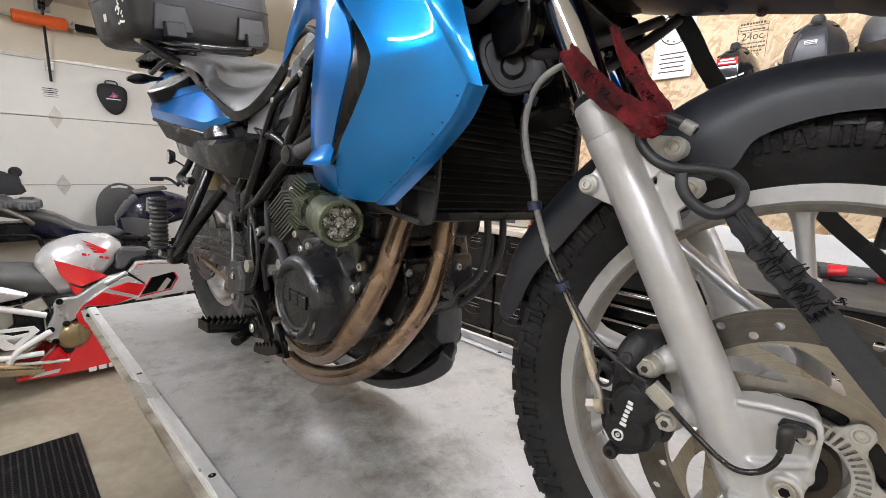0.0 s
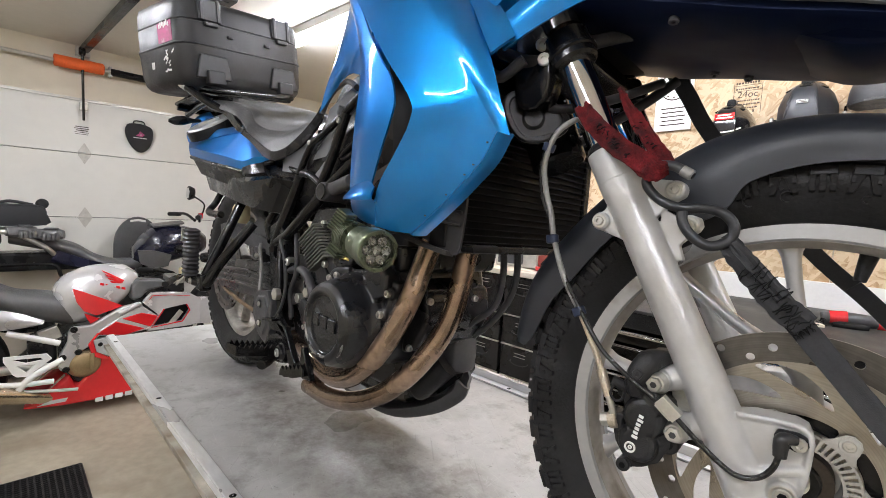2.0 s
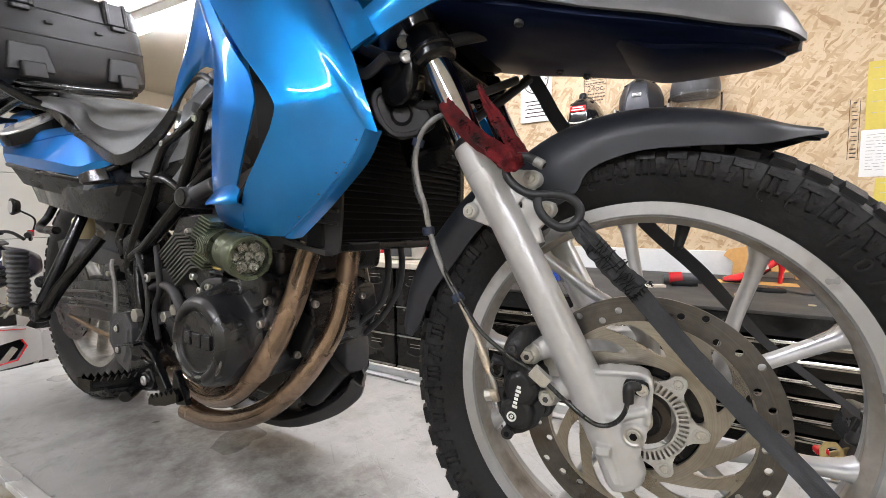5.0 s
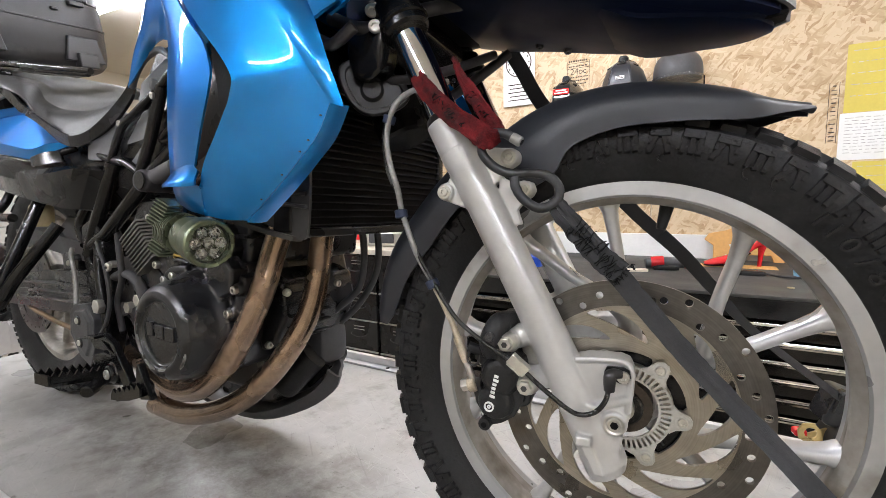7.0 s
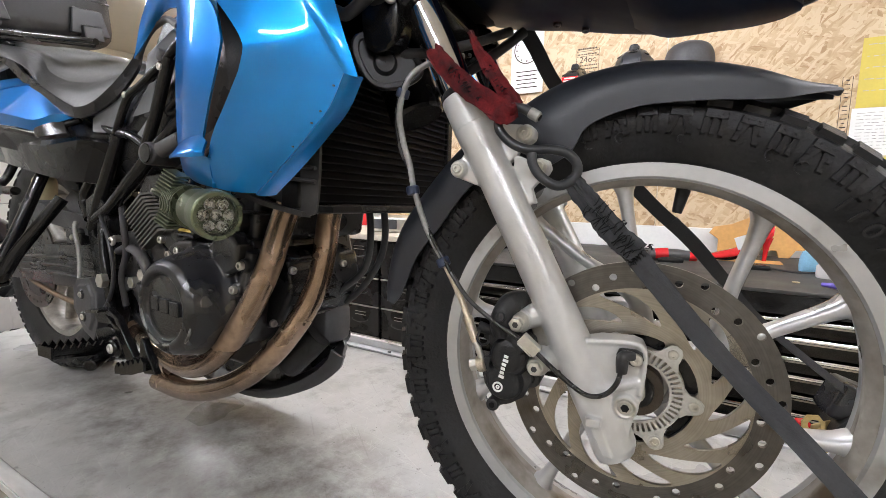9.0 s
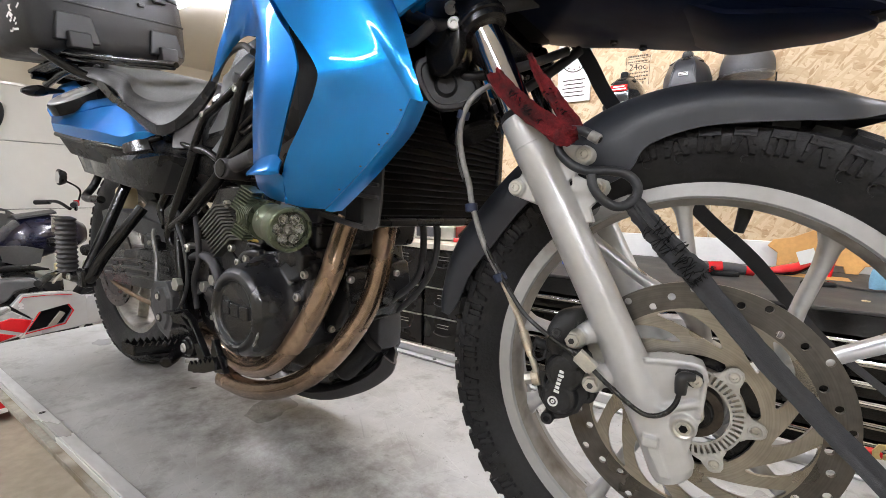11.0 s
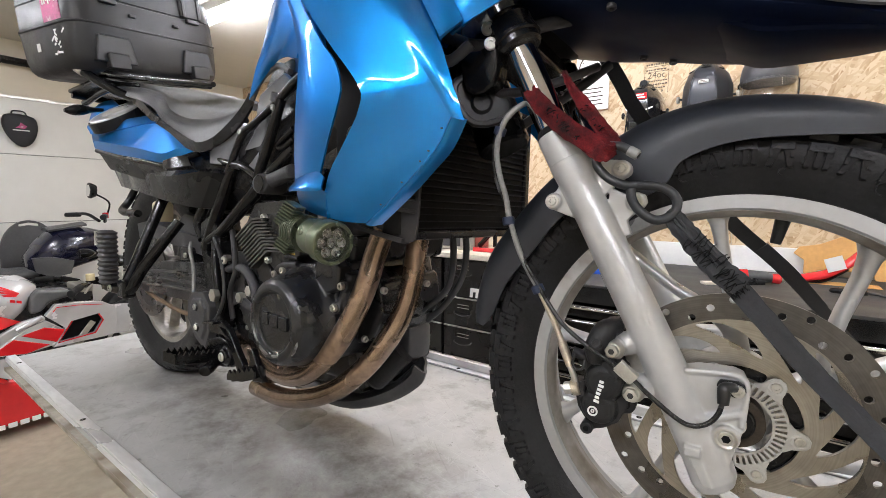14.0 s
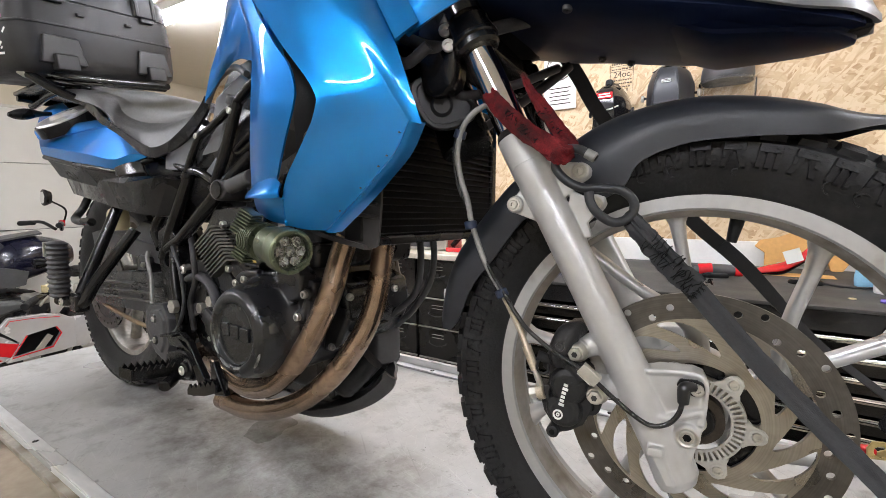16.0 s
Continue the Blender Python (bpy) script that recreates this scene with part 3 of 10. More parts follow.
part("badge", prism(nb(), [(-0.03, 0.005), (-0.01, 0.02), (0.0, 0.045), (0.02, 0.03), (0.035, 0.02), (0.02, 0.0)], 0.0435, 0.0455, plane="yz"), M_PINK, bag, "small pink printed badge", flat=True)
# torsion shaft, orange cover, opener rail
shaft = thing("door_spring_shaft", Matrix(), "steel torsion shaft with dark spring above the garage door", "door spring")
part("shaft", cyl(nb(), (X0 + 0.1, -2.7, T + 1.60), (X0 + 0.1, 1.3, T + 1.56), 0.014, n=14), M_STEEL, shaft)
bm = nb()
cyl(bm, (X0 + 0.1, 0.0, T + 1.575), (X0 + 0.1, 1.0, T + 1.565), 0.026, n=18)
for k in range(70):
    lathe(bm, [(0.026, k * 0.0142), (0.029, k * 0.0142 + 0.004), (0.026, k * 0.0142 + 0.008)], (X0 + 0.1, 0.005, T + 1.57), "y", 16, False)
part("spring", bm, M_FRAME, shaft, "dark wound spring")
part("bracket", box(nb(), (X0 + 0.07, 0.0, T + 1.575), (0.08, 0.02, 0.08)), M_STEEL, shaft, bevel=0.003)
part("bracket", box(nb(), (X0 + 0.05, -1.5, T + 1.595), (0.09, 0.02, 0.08)), M_STEEL, shaft, bevel=0.003)
cover = part("spring_cover", lathe(nb(), [(0.03, -0.16), (0.044, -0.155), (0.044, 0.14), (0.03, 0.15)], (X0 + 0.1, -0.19, T + 1.578), "y", 20), M_ORANGE)
tagged(cover, "orange plastic cover round the door shaft", "cover")
rail = thing("opener_rail", Matrix(), "dark steel door opener rail under the ceiling", "door opener")
part("rail", box(nb(), (-3.55, -0.115, CEIL - 0.035), (2.0, 0.05, 0.045), Matrix.Rotation(0.05, 4, "Z")), M_FRAME, rail, bevel=0.003)
part("bracket", box(nb(), (X0 + 0.05, -0.17, CEIL - 0.05), (0.06, 0.09, 0.07)), M_STEEL, rail, bevel=0.004)
part("pulley", cyl(nb(), (X0 + 0.11, -0.2, CEIL - 0.06), (X0 + 0.11, -0.16, CEIL - 0.06), 0.03, n=20, edge=0.004), M_FRAME, rail)
part("arm", tube(nb(), [(X0 + 0.13, -0.18, CEIL - 0.06), (X0 + 0.1, -0.175, T + 1.4), (X0 + 0.075, -0.17, T + 1.16)], 0.009, n=8), M_FRAME, rail)
part("door_bracket", box(nb(), (X0 + 0.06, -0.17, T + 1.27), (0.05, 0.05, 0.06)), M_STEEL, rail, bevel=0.004)
unit = thing("ceiling_unit", pose(-2.76, 0.20, CEIL - 0.022, 0, 0, 4), "grey boxed door opener unit fixed to the ceiling", "door opener")
part("housing", box(nb(), (0, 0, -0.006), (0.27, 0.22, 0.055)), M_GREY_PL, unit, bevel=0.010)
part("lens", box(nb(), (0, 0, -0.036), (0.20, 0.15, 0.006)), M_SATIN, unit, bevel=0.003)


# ceiling lamps: open tube fittings
def tube_lamp(x, y, turn, tube_glow, length=1.22):
    lamp = thing("ceiling_lamp", pose(x, y, CEIL, 0, 0, turn), "white ceiling batten with lit tubes", "ceiling lamp", "tube lamps on the ceiling")
    part("batten", box(nb(), (0, 0, -0.025), (length + 0.06, 0.1, 0.05)), M_WHITE, lamp, bevel=0.004)
    for dy in (-0.032, 0.032):
        part("tube", cyl(nb(), (-length / 2, dy, -0.066), (length / 2, dy, -0.066), 0.0145, n=14), tube_glow, lamp, "glowing lamp tube")
    for s in (-1, 1):
        part("end_cap", box(nb(), (s * (length / 2 + 0.012), 0, -0.05), (0.024, 0.11, 0.06)), M_WHITE, lamp, bevel=0.003)
    return lamp


# only the first is in view; x -2.75 is added to brighten the tail
for x, y, a in ((-2.45, 0.82, 4), (-0.55, 0.92, 4), (1.7, 0.8, 0), (-2.75, -1.1, 0), (-0.5, -1.8, 0), (1.2, -1.8, 0)):
    tube_lamp(x, y, a, M_TUBE if y > 0 else M_TUBE_NEAR)

# rubber grid mat on the floor, in rows of ribs with gaps
gm = thing("floor_mat", pose(-1.98, -0.93, 0.004), "dark perforated rubber mat lying on the concrete", "mat")
bm = box(nb(), (0, 0, 0.002), (1.0, 1.06, 0.004))
part("base", bm, M_RUBBER, gm, flat=True)
bm = nb()
for i in range(58):
    box(bm, (-0.49 + i * 0.0172, 0, 0.007), (0.005, 1.05, 0.008))
for j in range(48):
    box(bm, (0, -0.52 + j * 0.0221, 0.0068), (0.99, 0.006, 0.0068))
tagged(part("rib", bm, M_RUBBER, gm, flat=True), kind="stuff")

# ---- lift table ----
TX0, TX1, TY0, TY1 = -2.16, 0.85, -0.345, 0.548
lift = thing("lift_table", Matrix(), "grey steel motorcycle lift table with scuffed deck", "lift table")
part("deck", box(nb(), ((TX0 + TX1) / 2, (TY0 + TY1) / 2, T - 0.012), (TX1 - TX0, TY1 - TY0 + 0.005, 0.024)), M_DECK, lift, "scuffed grey steel deck with dark tyre marks, oil and painted engine shade", bevel=0.003)
for y, s in ((TY0 + 0.009, 1), (TY1 - 0.009, -1)):
    bm = nb()
    box(bm, ((TX0 + TX1) / 2, y, T + 0.0045), (TX1 - TX0 + 0.01, 0.025, 0.005))
    box(bm, ((TX0 + TX1) / 2, y - s * 0.0135, T - 0.005), (TX1 - TX0 + 0.01, 0.003, 0.016))
    part("edge_rail", bm, M_ALU, lift, "scratched aluminium edge angle", bevel=0.0015)
    bm = nb()
    box(bm, ((TX0 + TX1) / 2 + 0.03, y - s * 0.019, T - 0.019), (TX1 - TX0 - 0.06, 0.016, 0.008))
    box(bm, ((TX0 + TX1) / 2 + 0.03, y - s * 0.0288, T - 0.020), (TX1 - TX0 - 0.06, 0.0035, 0.014))
    part("side_channel", bm, M_LEDGE, lift, "greasy painted steel side channel", bevel=0.002)
    for k in range(6):
        bm = nb()
        lathe(bm, [(0.0015, 0.0076), (0.0065, 0.0072), (0.008, 0.0066)], (TX0 + 0.12 + k * 0.575 + (0.1 if k > 0 else 0), y, T), "z", 14, False)
        part("screw", bm, M_FRAME, lift, "dark countersunk screw")
for x in (-1.3, 0.4):
    for y in (0.16, 0.36):
        bm = box(nb(), (x, y, 0.32), (0.07, 0.05, 0.66))
        part("leg", bm, M_FRAME, lift, bevel=0.006)
part("base_frame", box(nb(), (-0.65, 0.26, 0.03), (2.3, 0.44, 0.06)), M_FRAME, lift, bevel=0.008)
# raised far lip
part("far_lip", box(nb(), ((TX0 + TX1) / 2, TY1 + 0.012, T + 0.018), (TX1 - TX0, 0.016, 0.026)), M_ALU, lift, "aluminium lip along the table", bevel=0.002)


# ---- benches along the strand board wall ----
def drawer_locker(x, w):
    """A black steel drawer column; front at y = 1.35."""
    yf, d, top = 1.35, 0.6, T + 0.255
    c = thing("drawer_locker", pose(x, yf, 0), "black enamelled steel drawer locker with scratched fronts", "drawer locker", "drawer lockers under the bench")
    part("body", box(nb(), (w / 2, d / 2 + 0.012, top / 2), (w, d - 0.012, top)), M_LOCKER, c, bevel=0.003)
    zs = [top - 0.006, T + 0.033, T - 0.132, T - 0.31, T - 0.48, 0.05]
    for za, zb in zip(zs, zs[1:]):
        dr = part("drawer", box(nb(), (w / 2, 0.0, (za + zb) / 2 + 0.004), (w - 0.012, 0.02, za - zb - 0.014)), M_LOCKER, c, bevel=0.003)
        part("edge_strip", box(nb(), (w / 2, -0.008, zb + 0.002), (w - 0.01, 0.012, 0.007)), M_STEEL, dr, "bare steel edge strip", bevel=0.001)
        zt = za - 0.035
        zh = za - 0.085
        for xc in (0.135, w - 0.135):
            bm = nb()
            for dz in (0, -0.018):
                box(bm, (xc, -0.0115, zt + dz), (0.075, 0.003, 0.0025))
            part("card_slot", bm, M_STEEL, dr, "bright steel card holder", flat=True)
            bm = tube(nb(), [(xc - 0.055, -0.008, zh + 0.01), (xc - 0.05, -0.024, zh + 0.002), (xc, -0.030, zh - 0.007), (xc + 0.05, -0.024, zh + 0.002), (xc + 0.055, -0.008, zh + 0.01)], 0.0020, n=8)
            part("handle", bm, M_GREY_PL, dr, "worn dark pull handle")
    return c


for x in (-2.73, -2.09, -1.446):
    drawer_locker(x, 0.635)
# pale lettering plate on one drawer
lg = part("drawer_emblem", prism(nb(), [(0, 0), (0.018, 0), (0.022, 0.03), (0.04, 0.03), (0.036, 0.0), (0.055, 0.0), (0.06, 0.035), (0.085, 0.033), (0.082, -0.002), (0.1, -0.002), (0.096, -0.02), (0.112, -0.02), (0.118, 0.036), (0.14, 0.03), (0.135, 0.05), (0.006, 0.05)], 1.326, 1.330, plane="xz"), M_WHITE, M=pose(-1.26, 0, T + 0.052, 0, 0, 0))
tagged(lg, "white block emblem stuck on a black drawer", "emblem")
top1 = part("worktop", box(nb(), (-1.75, 1.645, T + 0.272), (1.92, 0.68, 0.03)), M_TOPWOOD, bevel=0.004)
tagged(top1, "worn cream worktop above the black drawers", "worktop")


def tool_chest(x, w):
    """A wide black tool chest with chrome drawer pulls and a rubber top."""
    yf, d, top = 1.10, 0.84, T + 0.228
    c = thing("tool_chest", pose(x, yf, 0), "glossy black tool chest with bright chrome drawer strips", "tool chest", "tool chests against the board wall")
    part("body", box(nb(), (w / 2, d / 2 + 0.02, top / 2 + 0.06), (w, d - 0.02, top - 0.12)), M_CHEST, c, bevel=0.004)
    part("top_mat", box(nb(), (w / 2, d / 2, top + 0.004), (w + 0.01, d + 0.01, 0.012)), M_MAT, c, "dark rubber mat on the chest top", bevel=0.003)
    z = top - 0.075
    heights = (0.058, 0.062, 0.058, 0.062, 0.06, 0.075, 0.09, 0.12)
    for h in heights:
        dr = part("drawer", box(nb(), (w / 2, 0.012, z - h / 2), (w - 0.02, 0.02, h - 0.006)), M_CHEST, c, bevel=0.002)
        bm = prism(nb(), [(0.0, 0.0), (-0.006, -0.001), (-0.007, -0.0035), (-0.012, -0.004), (-0.013, -0.0075), (-0.018, -0.009), (-0.017, -0.0150), (-0.012, -0.0145), (-0.012, -0.010), (0.0, -0.009)], 0.012, w - 0.012, plane="yz")
        part("drawer_pull", bm, M_CHROME, dr, "polished chrome pull strip", M=pose(0, 0.002, z - 0.003))
        z -= h
    part("top_panel", box(nb(), (w / 2, 0.012, top - 0.036), (w - 0.02, 0.02, 0.066)), M_CHEST, c, bevel=0.002)
    for sx in (0.1, w - 0.1):
        for sy in (0.1, d - 0.1):
            part("castor", cyl(nb(), (sx - 0.02, sy, 0.06), (sx + 0.02, sy, 0.06), 0.06, n=20, edge=0.006), M_RUBBER, c)
    bm = prism(nb(), [(0, 0), (0.085, 0.0), (0.10, 0.03), (0.015, 0.03)], 0.0, -0.006, plane="xz")
    part("badge", bm, M_CHROME, c, "small chrome badge", M=pose(w * 0.64, 0.0, top - 0.052))
    bm = prism(nb(), [(0.012, 0.004), (0.083, 0.004), (0.09, 0.026), (0.018, 0.026)], -0.0055, -0.0075, plane="xz")
    part("badge_face", bm, M_BLACK, c, M=pose(w * 0.64, 0.0, top - 0.052))
    return c


tool_chest(-0.775, 1.85)
sk = part("splash_strip", box(nb(), (0.4, 1.985, T + 0.29), (2.3, 0.022, 0.125)), M_WHITE, bevel=0.003)
tagged(sk, "scuffed white board along the foot of the wall", "skirting", kind="structure")
# stamped print on the board
st = thing("board_stamp", pose(-0.522, Y1 - 0.001, T + 1.217, 0, 0, 0), "dark printed grade stamp on the strand board", "stamp")
def stamp_text(txt, size, x, z):
    cu = bpy.data.curves.new("lettering", "FONT")
    cu.body, cu.size, cu.align_x, cu.extrude = txt, size, "CENTER", 0.0003
    ob = new("lettering", cu)
    ob.data.materials.append(M_INK)
    ob.parent = st
    ob.matrix_local = pose(x, 0, z, 90, 0, 0)
    return ob
stamp_text("24oc", 0.044, 0, 0.008)
rng = random.Random(11)
for z in (0.078, 0.050, -0.008, -0.026, -0.044):
    x = -0.052
    while x < 0.046:
        w = rng.uniform(0.004, 0.011)
        part("print", box(nb(), (x + w / 2, 0, z), (w, 0.0006, 0.009 if z > 0.07 else 0.0065)), M_INK, st, flat=True)
        x += w + 0.0035
for sx in (-0.059, 0.059):
    part("print", box(nb(), (sx, 0, 0), (0.002, 0.0006, 0.15)), M_INK, st, flat=True)
for z in (0.066, 0.040):
    part("print", box(nb(), (0, 0, z), (0.118, 0.0006, 0.002)), M_INK, st, flat=True)
stamp_text("8", 0.02, 0.03, -0.068)


# ---- the blue motorcycle: front end ----
bike = thing("motorcycle", BIKE, "blue adventure motorcycle with black engine strapped on the lift table", "motorcycle")


def tread(bm, R, rows, count, base, turn=0.0):
    """Rubber blocks round a tyre; rows of (lateral place, half width, half length, tilt, offset)."""
    for yy, hw, hl, tilt, off, drop in rows:
        for i in range(count):
            t = 2 * math.pi * (i + off) / count + turn
            er, et = V(math.cos(t), 0, math.sin(t)), V(-math.sin(t), 0, math.cos(t))
            ey = V(0, 1, 0)
            up = (er * math.cos(tilt) + ey * math.sin(tilt)).normalized()
            sd = (ey * math.cos(tilt) - er * math.sin(tilt)).normalized()
            c = er * (R - drop) + ey * yy
            lo = [c - up * base + sd * a * hw * 1.12 + et * b * hl * 1.12 for a, b in ((-1, -1), (1, -1), (1, 1), (-1, 1))]
            hi = [c + sd * a * hw + et * b * hl for a, b in ((-1, -1), (1, -1), (1, 1), (-1, 1))]
            rings(bm, [lo, hi])
    return bm


def tyre_mesh(bm, R, half, bead, bead_half):
    prof = [(bead, -bead_half), (bead + 0.012, -bead_half - 0.006), (bead + 0.035, -half + 0.001), (R - 0.036, -half - 0.001), (R - 0.022, -half + 0.003), (R - 0.013, -half * 0.72), (R - 0.0095, -half * 0.35), (R - 0.009, 0),
            (R - 0.0095, half * 0.35), (R - 0.013, half * 0.72), (R - 0.022, half - 0.003), (R - 0.036, half + 0.001), (bead + 0.035, half - 0.001), (bead + 0.012, bead_half + 0.006), (bead, bead_half)]
    return lathe(bm, prof, n=120)


# wheel: rim, spokes, hub, tyre
rim_prof = [(0.2605, -0.040), (0.2615, -0.036), (0.256, -0.032), (0.250, -0.029), (0.244, -0.012), (0.244, 0.012), (0.250, 0.029), (0.256, 0.032), (0.2615, 0.036), (0.2605, 0.040), (0.2475, 0.0405), (0.2462, 0.037), (0.2450, 0.022), (0.2425, 0.008), (0.2345, -0.012), (0.2340, -0.020), (0.2375, -0.030), (0.2415, -0.037), (0.2440, -0.0405)]
WH = FORK @ pose(0.005, 0, 0.0015) @ Matrix.Diagonal((0.982, 1, 0.982, 1))
TY = FORK @ pose(0.005, 0, 0.0035) @ Matrix.Diagonal((0.984, 1, 0.984, 1))
wheel = part("front_wheel", lathe(nb(), rim_prof, n=120), M_WHEEL, bike, "grey cast alloy rim", M=WH)
def spoke(bm, path, widths):
    """A cast arm along a path of (radius, angle); widths of (half width, half depth)."""
    q = spline([(r * math.cos(radians(a)), 0, r * math.sin(radians(a))) for r, a in path], 4)
    loops = []
    for i, p in enumerate(q):
        d = (q[min(i + 1, len(q) - 1)] - q[max(i - 1, 0)]).normalized()
        sd = d.cross(V(0, 1, 0))
        f = i / (len(q) - 1) * (len(widths) - 1)
        a = min(int(f), len(widths) - 2)
        w, h = (widths[a][k] + (widths[a + 1][k] - widths[a][k]) * (f - a) for k in (0, 1))
        loops.append([p + sd * w * math.copysign(abs(math.cos(g)) ** 0.7, math.cos(g)) + V(0, h * math.copysign(abs(math.sin(g)) ** 0.7, math.sin(g)), 0) for g in (2 * math.pi * j / 16 for j in range(16))])
    return rings(bm, loops)


for c in range(5):
    bm = nb()
    o = -72 * c
    spoke(bm, [(r, a + o) for r, a in ((0.045, 12), (0.082, 20), (0.115, 36.5), (0.155, 48.0), (0.200, 53.8), (0.226, 56.4), (0.240, 57.4))], [(0.016, 0.026), (0.013, 0.022), (0.0085, 0.017), (0.0080, 0.016), (0.0085, 0.016), (0.0105, 0.018), (0.018, 0.020)])
    spoke(bm, [(r, a + o) for r, a in ((0.045, 14), (0.082, 18.5), (0.120, 21.8), (0.159, 23.4), (0.200, 24.6), (0.226, 25.1), (0.240, 25.2))], [(0.016, 0.026), (0.013, 0.022), (0.0085, 0.017), (0.0080, 0.016), (0.0085, 0.016), (0.0105, 0.018), (0.018, 0.020)])
    cast("spoke", bm, M_WHEEL, wheel, M=WH, voxel=0.0028, smooth=4)
part("rim_barrel", lathe(nb(), [(0.2410, -0.0375), (0.2369, -0.0304), (0.2332, -0.0202), (0.2337, -0.0117), (0.2417, 0.0083), (0.2442, 0.0222), (0.2446, 0.0212), (0.2424, 0.0078), (0.2344, -0.0122), (0.2340, -0.0198), (0.2374, -0.0298), (0.2414, -0.0370)], n=100), M_RIM_DUST_SHADE, wheel, "brake dust stained inner rim, darkened as in shade", M=WH)
hub_prof = [(0.012, -0.072), (0.036, -0.072), (0.042, -0.066), (0.046, -0.04), (0.058, -0.02), (0.058, 0.02), (0.046, 0.04), (0.042, 0.066), (0.036, 0.072), (0.012, 0.072)]
part("hub", lathe(nb(), hub_prof, n=40), M_WHEEL, wheel, M=WH)
part("axle", cyl(nb(), (0, -0.115, 0), (0, 0.115, 0), 0.0115, n=20), M_STEEL, wheel, M=WH)


def settle(bm, M):
    """Puts rubber in place and flattens it where it stands on the deck."""
    bm.transform(M)
    for v in bm.verts:
        v.co.z = max(v.co.z, 0.002)
    return bm


R1 = 0.342
tyre = part("tyre", settle(tyre_mesh(nb(), R1, 0.060, 0.2592, 0.037), TY), M_RUBBER, wheel, "knobbly black rubber tyre")
rows = [(-0.014, 0.012, 0.0145, -0.06, 0.70, 0.0), (0.014, 0.012, 0.0145, 0.06, 0.20, 0.0), (-0.042, 0.0125, 0.0120, -0.46, 0.20, 0.0060), (0.042, 0.0125, 0.0120, 0.46, 0.70, 0.0060)]
tagged(part("tread", settle(tread(nb(), R1, rows, 56, 0.011), TY), M_RUBBER, wheel, "chunky tread blocks", flat=True), kind="stuff")


def side_y(r):
    """Half width of the front tyre's sidewall at radius r."""
    prof = ((0.2712, 0.0430), (0.2942, 0.0590), (0.3060, 0.0610), (0.3200, 0.0570), (0.3290, 0.0432))
    for (r0, y0), (r1, y1) in zip(prof, prof[1:]):
        if r <= r1:
            return y0 + (y1 - y0) * (r - r0) / (r1 - r0)
    return prof[-1][1]


def shoulder_lug(bm, t, s, fan):
    """Comb shaped lug on the tyre's shoulder at angle t: a header bar and fingers pointing to the rim."""
    er, et = V(math.cos(t), 0, math.sin(t)), V(-math.sin(t), 0, math.cos(t))

    def slab(r0, r1, a0, a1, w0, w1, h):
        lo = [er * r + et * q + V(0, s * (side_y(r) - 0.001), 0) for r, q in ((r0, a0 - w0), (r0, a0 + w0), (r1, a1 + w1), (r1, a1 - w1))]
        c = sum(lo, V(0, 0, 0)) / 4
        rings(bm, [lo, [c + (p - c) * 0.90 + V(0, s * h, 0) + er * 0.001 for p in lo]])
    slab(0.3075, 0.3180, 0, 0, 0.0122, 0.0118, 0.0062)
    if fan:
        for k in (-1, 1):
            slab(0.2885, 0.3085, k * 0.0104, k * 0.0050, 0.0030, 0.0042, 0.0056)
            slab(0.2990, 0.3085, k * 0.0100, k * 0.0100, 0.0016, 0.0022, 0.0050)
    else:
        for k in (-1, 0, 1):
            slab(0.2900, 0.3085, k * 0.0086, k * 0.0086, 0.0027, 0.0032, 0.0056)
    for k in (-1, 1):
        slab(0.3120, 0.3135, k * 0.0055, k * 0.0055, 0.0007, 0.0007, 0.0072)


bm = nb()
for i in range(56):
    for s in (-1, 1):
        shoulder_lug(bm, 2 * math.pi * (i + 0.20) / 56, s, i % 2)
tagged(part("shoulder_tread", settle(bm, TY), M_RUBBER, wheel, "comb shaped shoulder lugs", flat=True), kind="stuff")
# moulded size marks and rings on the sidewall
for ch, t0 in (("1", 49.5), ("1", 46.0), ("0", 42.0), ("/", 37.5), ("8", 33.5), ("0", 29.0)):
    cu = bpy.data.curves.new("moulded_mark", "FONT")
    cu.body, cu.size, cu.align_x, cu.extrude = ch, 0.026, "CENTER", 0.0015
    cu.materials.append(M_MOULD)
    ob = new("moulded_mark", cu)
    ob.parent = wheel
    ob.matrix_local = TY @ Matrix.Rotation(radians(90 - t0), 4, "Y") @ pose(0, -0.0545, 0.271, 116, 0, 0)
for t0, r, q in ((104, 0.287, 0.006), (97, 0.287, 0.006), (66, 0.287, 0.007), (60, 0.287, 0.007), (84, 0.284, 0.004)):
    bm = tube(nb(), [(q * math.cos(radians(a)), 0, q * math.sin(radians(a))) for a in range(60, 310, 25)], 0.0008, n=5, k=2)
    part("moulded_ring", bm, M_RUBBER, wheel, M=TY @ Matrix.Rotation(radians(90 - t0), 4, "Y") @ Matrix.Translation((0, -0.0602, r)))
for k in range(9):
    t0 = 30 + 17.0 * k
    part("tyre_pip", cyl(nb(), (0, -0.059, 0.2965), (0, -0.0625, 0.2965), 0.0016, n=8), M_RUBBER, wheel, M=TY @ Matrix.Rotation(radians(90 - t0), 4, "Y"))
part("rim_line", lathe(nb(), [(0.2606, -0.0398), (0.2622, -0.0402), (0.2622, -0.0390)], n=120), M_RUBBER, wheel, M=WH)
part("valve", cyl(nb(), (0.045, 0.0, 0.228), (0.039, 0.0, 0.198), 0.0085, 0.006, n=14, edge=0.001), M_RUBBER, wheel, "black tyre valve", M=FORK)

